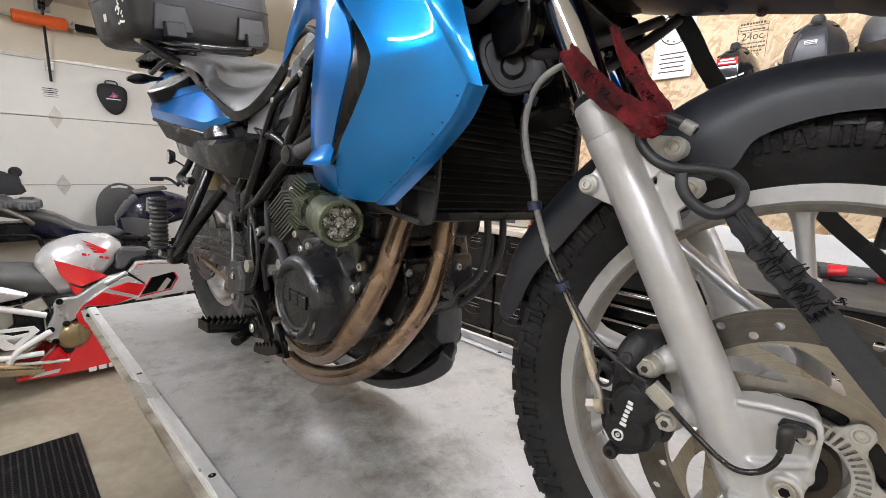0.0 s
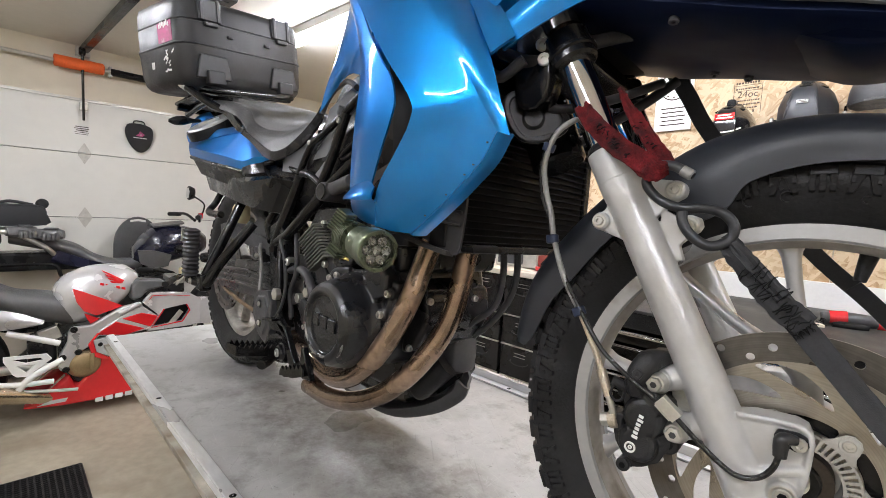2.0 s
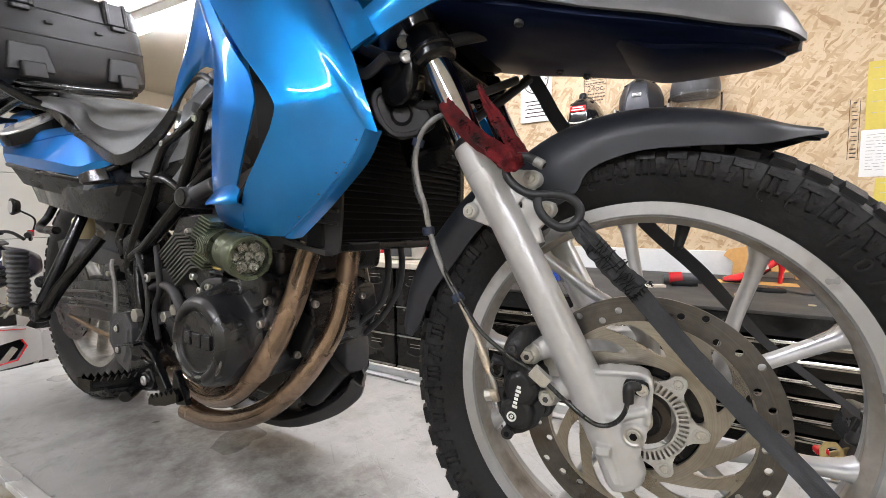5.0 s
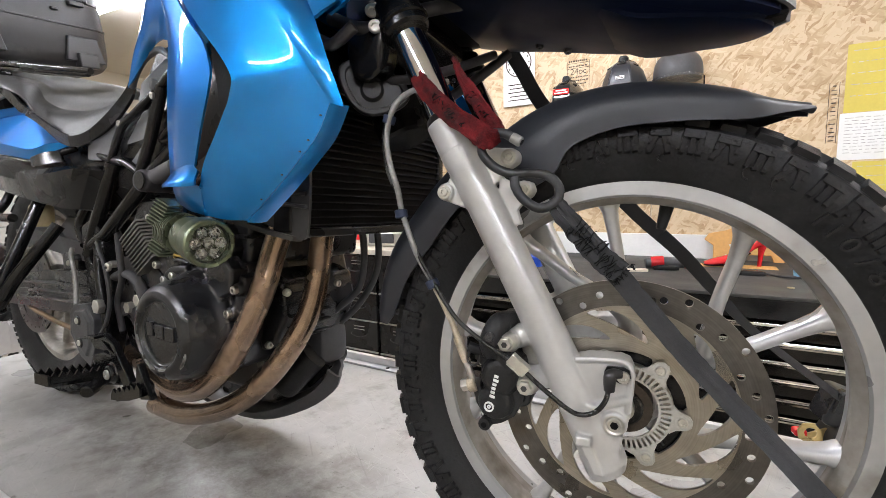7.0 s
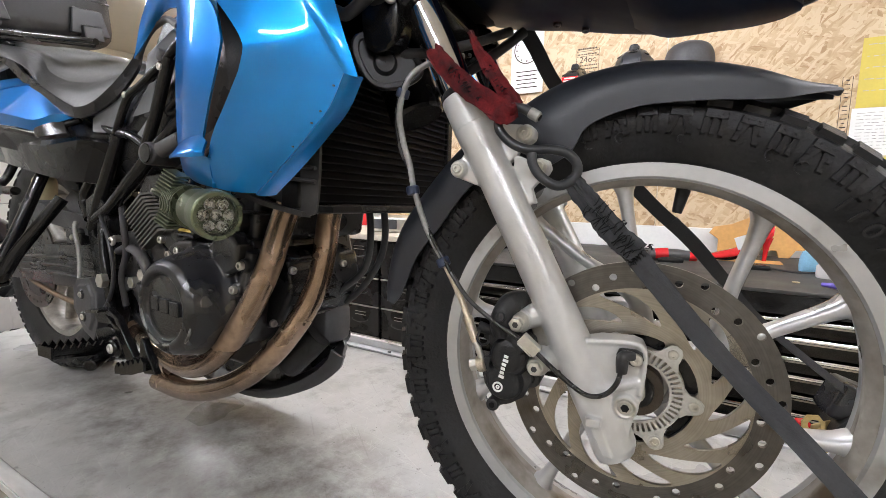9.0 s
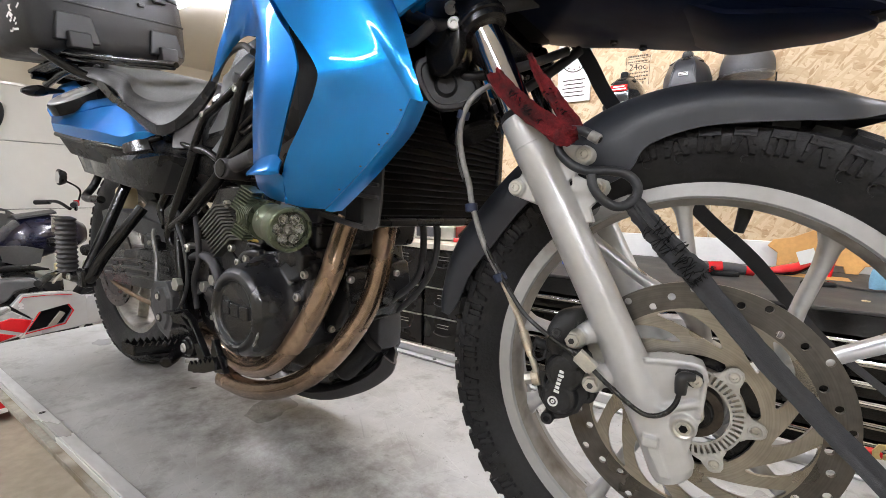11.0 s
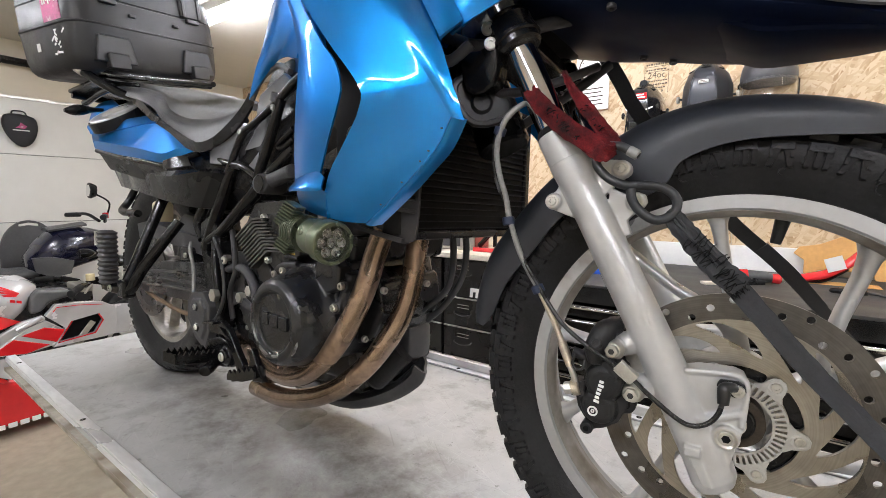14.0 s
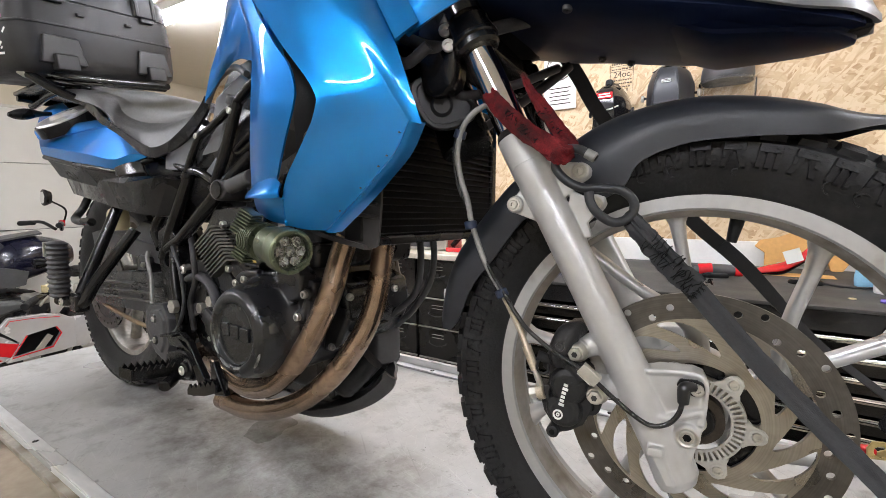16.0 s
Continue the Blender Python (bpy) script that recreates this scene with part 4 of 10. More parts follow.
# brake disc with drilled track and cut-out carrier
DC = (0.006, -0.003)
DY = -0.086


def on_disc(r, a):
    return (DC[0] + r * math.cos(radians(a)), DC[1] + r * math.sin(radians(a)))


holes = []
for i in range(36):
    a = 10 * i + 4
    holes.append(circle(0.0042, 14, on_disc((0.1385, 0.1300, 0.1225)[i % 3], a)))
bm = plate(nb(), circle(0.1459, 128, DC), holes + [circle(0.1160, 96, DC)], DY - 0.0025, DY + 0.0025)
disc = part("brake_disc", bm, M_DISC_RUB, wheel, "drilled steel brake disc with worn grey track", M=FORK, sharp=30)
leaf = spline([(r, a, 0) for r, a in ((0.0770, 0.5), (0.0795, 8), (0.0865, 18), (0.0950, 27), (0.1035, 34), (0.1100, 38.5), (0.1132, 39.5), (0.1142, 36.5), (0.1130, 30), (0.1078, 21.5), (0.0995, 13.5), (0.0900, 6.0), (0.0810, 0.8), (0.0775, -0.6))], 3)[:-1]
wins = [[on_disc(p.x, 14 + 30 * i + p.y) for p in leaf] for i in range(12)]
for i in range(6):
    t = 113.7 - 60 * i
    arc = [(0.0635, t - 12 - 4 * k) for k in range(10)] + [(0.0600, t - 51), (0.0545, t - 51)] + [(0.0510, t - 48 + 4 * k) for k in range(10)] + [(0.0545, t - 9), (0.0600, t - 9)]
    wins.append([on_disc(r, a) for r, a in arc])
bm = plate(nb(), circle(0.1162, 96, DC), wins + [circle(0.040, 48, DC)], DY - 0.0022, DY + 0.0022)
part("disc_carrier", bm, M_DISC, wheel, "steel disc centre with swept cut-outs", M=FORK, sharp=30)
slots = []
for i in range(48):
    t = 2 * math.pi * i / 48
    er, et = (math.cos(t), math.sin(t)), (-math.sin(t), math.cos(t))
    slots.append([(DC[0] + er[0] * r + et[0] * q, DC[1] + er[1] * r + et[1] * q) for r, q in ((0.0375, -0.0012), (0.0478, -0.0016), (0.0478, 0.0016), (0.0375, 0.0012))])
bm = plate(nb(), circle(0.0500, 72, DC), slots + [circle(0.0350, 48, DC)], -0.0965, -0.0942)
part("sensor_ring", bm, M_RING, wheel, "slotted bright sensor ring", M=FORK, sharp=30)
for k in range(6):
    t = radians(113.7 - 60 * k)
    er, tg = (math.cos(t), math.sin(t)), (-math.sin(t), math.cos(t))
    c = (DC[0] + 0.0594 * er[0], DC[1] + 0.0594 * er[1])
    ear = [(DC[0] + r * er[0] + q * tg[0], DC[1] + r * er[1] + q * tg[1]) for r, q in ((0.0480, -0.0170), (0.0500, -0.0150), (0.0540, -0.0115), (0.0600, -0.0098), (0.0655, -0.0078), (0.0690, -0.0035), (0.0690, 0.0035), (0.0655, 0.0078), (0.0600, 0.0098), (0.0540, 0.0115), (0.0500, 0.0150), (0.0480, 0.0170))]
    lug = part("ring_lug", prism(nb(), ear, -0.0940, -0.0966, inset=0.0006), M_RING, wheel, M=FORK, sharp=30)
    part("lug_washer", lathe(nb(), [(0.0056, -0.0966), (0.0078, -0.0966), (0.0082, -0.0972), (0.0078, -0.0976), (0.0056, -0.0976)], (c[0], 0, c[1]), "y", 24), M_RING, lug, M=FORK)
    part("disc_bolt", bolt(nb(), (c[0], -0.0966, c[1]), (0, -1, 0), 0.0054, 0.0022), M_STEEL, lug, M=FORK)
# black ring added so the arc slots of the disc look dark inside
part("slot_backing", lathe(nb(), [(0.046, -0.081), (0.0675, -0.081), (0.069, -0.078), (0.069, -0.070), (0.046, -0.070)], (DC[0], 0, DC[1]), "y", 56), M_FRAME, wheel, "black ring added behind the disc slots as their shade", M=FORK)
bm = nb()
lathe(bm, [(0.02, -0.094), (0.0295, -0.094), (0.030, -0.07), (0.02, -0.07)], (DC[0], 0, DC[1]), "y", 32)
part("bearing_seat", bm, mat("brown hub recess", (0.055, 0.045, 0.035), 0.5, 0.6, 0.3, 40), wheel, M=FORK)
part("axle_core", cyl(nb(), (DC[0], -0.10, DC[1]), (DC[0], -0.08, DC[1]), 0.0195, n=24, edge=0.002), M_FRAME, wheel, M=FORK)


# fork legs
def fork_leg(s):
    """One fork leg, cast in one piece with its foot, bosses and lugs; s = -1 near side, 1 far side."""
    y = s * 0.115
    ax = V(-0.194, 0, 0.406).normalized()
    top = V(-0.2103, y, 0.332)
    line = ((-0.2103, 0.332, 0.0238), (-0.2085, 0.328, 0.0250), (-0.187, 0.286, 0.0250), (-0.1815, 0.275, 0.0240), (-0.1745, 0.261, 0.0222), (-0.1355, 0.186, 0.0224), (-0.0935, 0.105, 0.0226), (-0.052, 0.022, 0.0238), (-0.0230, -0.035, 0.0248), (-0.0110, -0.064, 0.0245), (-0.0085, -0.074, 0.0205))
    bm = nb()
    loops = []
    for x, z, r in line:
        loops.append([V(x, y, z) + r * (math.cos(t) * V(0, 1, 0) + math.sin(t) * V(ax.z, 0, -ax.x)) for t in (2 * math.pi * j / 40 for j in range(40))])
    rings(bm, loops)
    yo = y + s * 0.0135
    # clamp flange with a raised rim, boss of the pinch bolt, square lug and flat below it
    flange = [(-0.060, 0.052), (-0.033, 0.0600), (0.000, 0.0620), (0.0100, 0.0590), (0.0148, 0.0500), (0.0150, 0.040), (0.0135, 0.018), (0.0125, 0.0), (0.0065, -0.021), (0.0035, -0.040), (0.0045, -0.055), (-0.008, -0.070), (-0.040, -0.035), (-0.060, 0.02)]
    prism(bm, flange, y - s * 0.018, yo)
    tube(bm, [(-0.046, yo, 0.056), (-0.022, yo, 0.0590), (0.000, yo, 0.0600), (0.0095, yo, 0.0570), (0.0128, yo, 0.0490), (0.0128, yo, 0.040), (0.0115, yo, 0.018), (0.0105, yo, 0.004)], 0.0034, n=10)
    tube(bm, [(-0.050, yo + s * 0.003, 0.012), (-0.026, yo + s * 0.004, 0.006), (-0.010, yo + s * 0.002, 0.012), (0.009, yo, 0.020)], 0.0048, n=10)
    cyl(bm, (-0.003, y, -0.009), (-0.003, y + s * 0.0195, -0.009), 0.0135, n=28, edge=0.002)
    box(bm, (-0.0335, y + s * 0.0245, -0.0285), (0.0165, 0.016, 0.0105))
    prism(bm, [(-0.040, -0.030), (-0.026, -0.032), (-0.012, -0.066), (-0.022, -0.066)], y, y + s * 0.0268)
    # caliper bosses
    for bx, bz in ((-0.122, 0.0685), (-0.0985, 0.0210)):
        cyl(bm, (bx, y - 0.019, bz), (bx, y + 0.019, bz), 0.0140, n=28, edge=0.002)
        tube(bm, [(bx, y, bz), (bx + 0.042, y, bz + 0.016)], 0.0145, n=16, smooth=False)
    # mudguard mounts
    mounts = ((-0.1265, 0.2830), (-0.2070, 0.2440), (-0.1085, 0.2450))
    prism(bm, [(-0.170, 0.300), (-0.150, 0.296), (-0.132, 0.2945), (-0.1175, 0.289), (-0.1165, 0.277), (-0.124, 0.272), (-0.136, 0.262), (-0.150, 0.246), (-0.170, 0.26)], y - 0.004, y + 0.010)
    prism(bm, [(-0.190, 0.282), (-0.206, 0.257), (-0.2175, 0.250), (-0.2185, 0.239), (-0.208, 0.233), (-0.186, 0.225), (-0.165, 0.218), (-0.165, 0.25)], y - 0.004, y + 0.010)
    prism(bm, [(-0.140, 0.262), (-0.118, 0.252), (-0.100, 0.254), (-0.0965, 0.244), (-0.104, 0.236), (-0.118, 0.222), (-0.112, 0.205), (-0.140, 0.20)], y - 0.002, y + 0.010)
    for bx, bz in mounts:
        cyl(bm, (bx, y - 0.011, bz), (bx, y + 0.013, bz), 0.0108, n=24, edge=0.002)
    leg = cast("fork_slider", bm, M_SILVER, bike, "silver painted fork slider", M=FORK, voxel=0.0011 if s < 0 else 0.0025, smooth=12 if s < 0 else 5)
    part("parting_ring", lathe(nb(), [(0.0244, -0.0012), (0.0254, 0.0), (0.0244, 0.0012)], (0, 0, 0), "z", 40, True), M_SILVER, leg, M=FORK @ Matrix.Translation((-0.1915, y, 0.2945)) @ Matrix.Rotation(math.atan2(ax.x, ax.z), 4, "Y"))
    part("dust_seal", cyl(nb(), top - ax * 0.003, top + ax * 0.008, 0.0252, 0.0222, n=32, edge=0.002), M_RUBBER, leg, M=FORK)
    part("stanchion", cyl(nb(), top, top + ax * 0.30, 0.0207, n=36), M_CHROME, leg, "chromed fork tube", M=FORK)
    for bx, bz in mounts:
        yb = y - 0.011 if s < 0 else y - 0.010
        part("mount_washer", lathe(nb(), [(0.0050, yb), (0.0084, yb), (0.0088, yb - 0.0012), (0.0080, yb - 0.0020), (0.0050, yb - 0.0020)], (bx, 0, bz), "y", 28), M_STEEL, leg, M=FORK)
        part("mount_bolt", bolt(nb(), (bx, yb - 0.001, bz), (0, -1, 0), 0.0056, 0.0040), M_STEEL, leg, "zinc plated socket bolt", M=FORK)
    if s < 0:
        part("pinch_seat", lathe(nb(), [(0.0075, y - 0.0188), (0.0105, y - 0.0192), (0.0112, y - 0.0205), (0.0100, y - 0.0208), (0.0080, y - 0.0196)], (-0.003, 0, -0.009), "y", 32), M_STEEL, leg, "zinc washer round the pinch bolt", M=FORK)
        part("pinch_bolt", bolt(nb(), (-0.003, y - 0.0180, -0.009), (0, -1, 0), 0.0075, 0.0030), M_STEEL, leg, M=FORK)
        part("pinch_socket", cyl(nb(), (-0.003, y - 0.0216, -0.009), (-0.003, y - 0.0205, -0.009), 0.0044, n=6), M_RAD, leg, "dark hexagon socket", M=FORK)
        part("sensor_bolt", bolt(nb(), (0.0045, y - 0.0190, 0.0455), (0, -1, 0), 0.0066, 0.0055), M_STEEL, leg, M=FORK)
        for bx, bz in ((-0.122, 0.0685), (-0.0985, 0.0210)):
            part("bolt_flange", cyl(nb(), (bx, y - 0.0285, bz), (bx, y - 0.0180, bz), 0.0102, 0.0128, n=32, edge=0.0012), M_STEEL, leg, "zinc bolt flange", M=FORK)
            part("flange_bolt", cyl(nb(), (bx, y - 0.0345, bz), (bx, y - 0.0280, bz), 0.0082, n=6, edge=0.0008), M_STEEL, leg, "zinc plated bolt head", M=FORK, bevel=0.0006)
            part("bolt_socket", cyl(nb(), (bx, y - 0.0350, bz), (bx, y - 0.0340, bz), 0.0036, n=6), M_HOSE, leg, M=FORK)
    return leg


fork_leg(-1)
fork_leg(1)
# lower clamp, collars and steering parts
ax = V(-0.194, 0, 0.406).normalized()
for s in (-1, 1):
    p = V(-0.209, s * 0.115, 0.330) + ax * 0.125
    bm = cyl(nb(), p, p + ax * 0.045, 0.031, n=30, edge=0.004)
    cyl(bm, p + ax * 0.012, p + ax * 0.020, 0.0335, n=30, edge=0.002)
    part("fork_clamp", bm, M_FRAME, bike, "black fork clamp ring", M=FORK)
    part("upper_tube", cyl(nb(), p + ax * 0.05, p + ax * 0.22, 0.026, n=28), M_FRAME, bike, M=FORK)
p = V(-0.209, 0, 0.330) + ax * 0.148
part("fork_bridge", box(nb(), p - V(0.02, 0, 0), (0.07, 0.2, 0.045), Matrix.Rotation(radians(-25), 4, "Y")), M_FRAME, bike, M=FORK, bevel=0.008)

# mudguard
stations = [((0.187, 0.334), (0.185, 0.338), 0.012), ((0.155, 0.327), (0.150, 0.346), 0.040), ((0.117, 0.318), (0.110, 0.360), 0.066), ((0.055, 0.319), (0.052, 0.373), 0.074), ((-0.012, 0.316), (-0.010, 0.378), 0.076),
            ((-0.064, 0.297), (-0.070, 0.370), 0.077), ((-0.084, 0.266), (-0.125, 0.350), 0.077), ((-0.125, 0.245), (-0.185, 0.312), 0.074), ((-0.197, 0.234), (-0.238, 0.282), 0.076), ((-0.254, 0.167), (-0.306, 0.202), 0.076), ((-0.287, 0.124), (-0.336, 0.148), 0.075), ((-0.310, 0.072), (-0.350, 0.086), 0.072), ((-0.330, 0.050), (-0.352, 0.056), 0.060)]
rowsM = []
for (ex, ez), (tx, tz), w in stations:
    mx, mz = ex + (tx - ex) * 0.55, ez + (tz - ez) * 0.55
    rowsM.append([(ex, -w, ez), (mx, -w * 0.97, mz), (tx, -w * 0.62, tz - 0.0065), (tx, 0, tz + 0.004), (tx, w * 0.62, tz - 0.0065), (mx, w * 0.97, mz), (ex, w, ez)])
part("mudguard", sheet(nb(), rowsM, 0.003, 5), M_SATIN, bike, "satin black front mudguard", M=FORK, sharp=60)

# caliper
cal_out = [(-0.148, 0.081), (-0.140, 0.093), (-0.125, 0.096), (-0.119, 0.087), (-0.124, 0.070), (-0.117, 0.052), (-0.107, 0.044), (-0.101, 0.021), (-0.103, 0.0), (-0.112, -0.020), (-0.128, -0.031), (-0.142, -0.036), (-0.149, -0.026), (-0.160, -0.011), (-0.164, 0.006), (-0.155, 0.022), (-0.154, 0.038), (-0.162, 0.043), (-0.164, 0.054), (-0.152, 0.064)]
bm = prism(nb(), cal_out, -0.066, -0.136)
for bx, bz, r, yo in ((-0.1295, 0.0270, 0.0225, -0.1480), (-0.1345, -0.0035, 0.0215, -0.1475)):
    lathe(bm, [(0.001, yo), (r - 0.007, yo), (r - 0.002, yo + 0.003), (r, yo + 0.008), (r + 0.001, -0.120), (0.001, -0.120)], (bx, 0, bz), "y", 40, False)
tube(bm, [(-0.122, -0.112, 0.092), (-0.133, -0.132, 0.088), (-0.141, -0.140, 0.068), (-0.140, -0.138, 0.050)], [0.010, 0.0135, 0.0135, 0.010], n=18)
tube(bm, [(-0.128, -0.136, 0.054), (-0.112, -0.140, 0.036)], 0.010, n=14, smooth=False)
cyl(bm, (-0.106, -0.090, 0.004), (-0.106, -0.134, 0.004), 0.0125, n=24, edge=0.002)
cyl(bm, (-0.147, -0.090, -0.033), (-0.147, -0.144, -0.033), 0.0078, n=20, edge=0.001)
box(bm, (-0.160, -0.132, 0.014), (0.016, 0.022, 0.020))
cal = cast("brake_caliper", bm, M_CALIPER, bike, "black two piston brake caliper", M=FORK, voxel=0.0010, smooth=9)
part("slot_bolt", bolt(nb(), (-0.1385, -0.1500, 0.076), (-0.2, -1, 0.1), 0.0058, 0.003), M_COVER, cal, M=FORK)
part("pin_hole", cyl(nb(), (-0.147, -0.1448, -0.033), (-0.147, -0.140, -0.033), 0.0034, n=14), M_RAD, cal, M=FORK)
part("ear_hole", cyl(nb(), (-0.1055, -0.1348, 0.004), (-0.1055, -0.130, 0.004), 0.0060, n=18), M_RAD, cal, M=FORK)
# white maker's mark as plain rounded bars along the body
d = V(0.0062, 0, 0.0285).normalized()
turn = Matrix.Rotation(math.atan2(d.x, d.z), 4, "Y")
for k, w in enumerate((0.0066, 0.0052, 0.0052, 0.0052, 0.0066, 0.0052)):
    p = V(-0.1362 + (w - 0.0052) * 0.4, -0.1486, 0.0055) + d * (0.0050 * k)
    part("mark", box(nb(), p, (w, 0.0012, 0.0036), turn), M_WHITE, cal, "white printed bar", M=FORK, bevel=0.0008)
part("mark_ring", lathe(nb(), [(0.0042, -0.1493), (0.0060, -0.1493), (0.0060, -0.1477), (0.0042, -0.1477)], (-0.1395, 0, -0.0075), "y", 32), M_WHITE, cal, "white printed ring", M=FORK)
part("mark_dot", lathe(nb(), [(0.0010, -0.1493), (0.0022, -0.1493), (0.0022, -0.1477), (0.0010, -0.1477)], (-0.1395, 0, -0.0075), "y", 18), M_WHITE, cal, M=FORK)
part("banjo_bolt", cyl(nb(), (-0.176, -0.140, 0.010), (-0.166, -0.140, 0.013), 0.0082, n=6), M_STEEL, cal, "zinc banjo bolt", M=FORK, bevel=0.001)
part("banjo_washer", cyl(nb(), (-0.167, -0.140, 0.0125), (-0.158, -0.140, 0.0155), 0.0098, n=24, edge=0.001), M_BRAID, cal, M=FORK)
part("bleed_nipple", tube(nb(), [(-0.150, -0.136, 0.052), (-0.158, -0.139, 0.056), (-0.168, -0.141, 0.059)], [0.0052, 0.0060, 0.0066], n=14), M_RUBBER, cal, "rubber bleed cap", M=FORK)
part("cap_loop", tube(nb(), [(-0.164, -0.146, 0.056), (-0.166, -0.149, 0.046), (-0.160, -0.150, 0.040), (-0.153, -0.149, 0.043), (-0.152, -0.146, 0.052)], 0.0016, n=8), M_RUBBER, cal, M=FORK)
part("pad_spring", prism(nb(), [(-0.115, 0.06), (-0.09, 0.062), (-0.075, 0.03), (-0.085, 0.01), (-0.105, 0.01)], -0.07, -0.1), M_STEEL, cal, M=FORK, bevel=0.002)

# hose and sensor cable with clips
hose = [(-0.225, -0.075, 0.392), (-0.249, -0.115, 0.3755), (-0.265, -0.135, 0.358), (-0.277, -0.136, 0.339), (-0.283, -0.136, 0.310), (-0.277, -0.136, 0.277), (-0.267, -0.136, 0.248), (-0.260, -0.136, 0.217), (-0.241, -0.136, 0.169), (-0.217, -0.136, 0.131)]
part("brake_hose", tube(nb(), hose, 0.0037, n=14), M_HOSE_GREY, bike, "grey sleeved brake hose", M=FORK)
part("brake_hose", tube(nb(), [(-0.217, -0.136, 0.131), (-0.203, -0.137, 0.107), (-0.191, -0.138, 0.085), (-0.181, -0.140, 0.064)], 0.0038, n=14), M_BRAID, bike, "braided lower brake hose", M=FORK)
part("hose_ferrule", tube(nb(), [(-0.183, -0.139, 0.068), (-0.1755, -0.141, 0.052), (-0.170, -0.142, 0.040)], [0.0058, 0.0058, 0.0050], n=16), M_BRAID, bike, "crimped brass coloured ferrule", M=FORK)
part("hose_pipe", tube(nb(), [(-0.171, -0.142, 0.042), (-0.1655, -0.143, 0.030), (-0.1625, -0.142, 0.020), (-0.162, -0.140, 0.014)], 0.0040, n=14), M_STEEL, bike, M=FORK)
cable = [(-0.220, -0.062, 0.396), (-0.244, -0.102, 0.382), (-0.268, -0.126, 0.364), (-0.284, -0.130, 0.340), (-0.290, -0.131, 0.308), (-0.284, -0.131, 0.272), (-0.270, -0.131, 0.240), (-0.261, -0.131, 0.213), (-0.240, -0.136, 0.170), (-0.214, -0.142, 0.134), (-0.198, -0.146, 0.113), (-0.177, -0.149, 0.090), (-0.142, -0.153, 0.068), (-0.106, -0.156, 0.0505), (-0.078, -0.153, 0.0275), (-0.051, -0.152, 0.0085), (-0.036, -0.151, 0.0035), (-0.022, -0.150, 0.0085), (-0.0125, -0.149, 0.021), (-0.0085, -0.147, 0.037)]
part("sensor_cable", tube(nb(), cable, 0.0027, n=12), M_CABLE, bike, "thin black sensor cable", M=FORK)
M_CLIP = mat("blue rubber clip", (0.018, 0.028, 0.058), 0.5)
for p, dd in (((-0.263, -0.134, 0.217), (0.15, 0, -0.95)), ((-0.217, -0.138, 0.131), (0.45, 0, -0.85)), ((-0.281, -0.132, 0.336), (0.3, 0.0, 0.9))):
    p, dd = Vector(p), Vector(dd).normalized()
    part("hose_clip", cyl(nb(), p - dd * 0.0055, p + dd * 0.0055, 0.0082, n=12, edge=0.0012), M_CLIP, bike, "blue rubber hose clip", M=FORK)
clip = part("cable_clip", box(nb(), (-0.1035, -0.1590, 0.0500), (0.024, 0.0016, 0.0125), Matrix.Rotation(radians(38), 4, "Y")), M_STEEL, bike, "bent steel cable clip", M=FORK, bevel=0.0006)
part("clip_fold", box(nb(), (-0.1000, -0.1545, 0.0545), (0.024, 0.010, 0.0016), Matrix.Rotation(radians(38), 4, "Y")), M_STEEL, clip, M=FORK, bevel=0.0006)
part("clip_fold", box(nb(), (-0.1085, -0.1545, 0.0445), (0.020, 0.010, 0.0016), Matrix.Rotation(radians(38), 4, "Y")), M_STEEL, clip, M=FORK, bevel=0.0006)
bm = tube(nb(), [(-0.0085, -0.147, 0.033), (-0.0085, -0.147, 0.043), (-0.0078, -0.146, 0.049), (-0.003, -0.143, 0.0505), (0.002, -0.140, 0.0500)], [0.0056, 0.0064, 0.0066, 0.0055, 0.0045], n=18)
sensor = part("speed_sensor", bm, M_CABLE, bike, "black elbow shaped wheel speed sensor", M=FORK)
part("sensor_flange", prism(nb(), [(-0.0155, 0.0470), (-0.0125, 0.0545), (0.004, 0.0555), (0.0105, 0.0525), (0.0120, 0.0450), (0.009, 0.0385), (0.002, 0.0370), (-0.006, 0.0400)], -0.1300, -0.1350), M_BLACK, sensor, M=FORK, bevel=0.0015)


# ---- the blue motorcycle: fairing, nose, radiator ----
def shell(name, patches, thick, material, parent, label="", k=6, sharp=24):
    """Painted bodywork: smooth patches that share their borders, welded into one skin with its own thickness."""
    bm = nb()
    for rows in patches:
        sheet(bm, rows, 0, k)
    bmesh.ops.remove_doubles(bm, verts=bm.verts[:], dist=0.0012)
    bmesh.ops.recalc_face_normals(bm, faces=bm.faces[:])
    bm.normal_update()
    bmesh.ops.solidify(bm, geom=bm.faces[:], thickness=thick)
    return part(name, bm, material, parent, label, sharp=sharp)


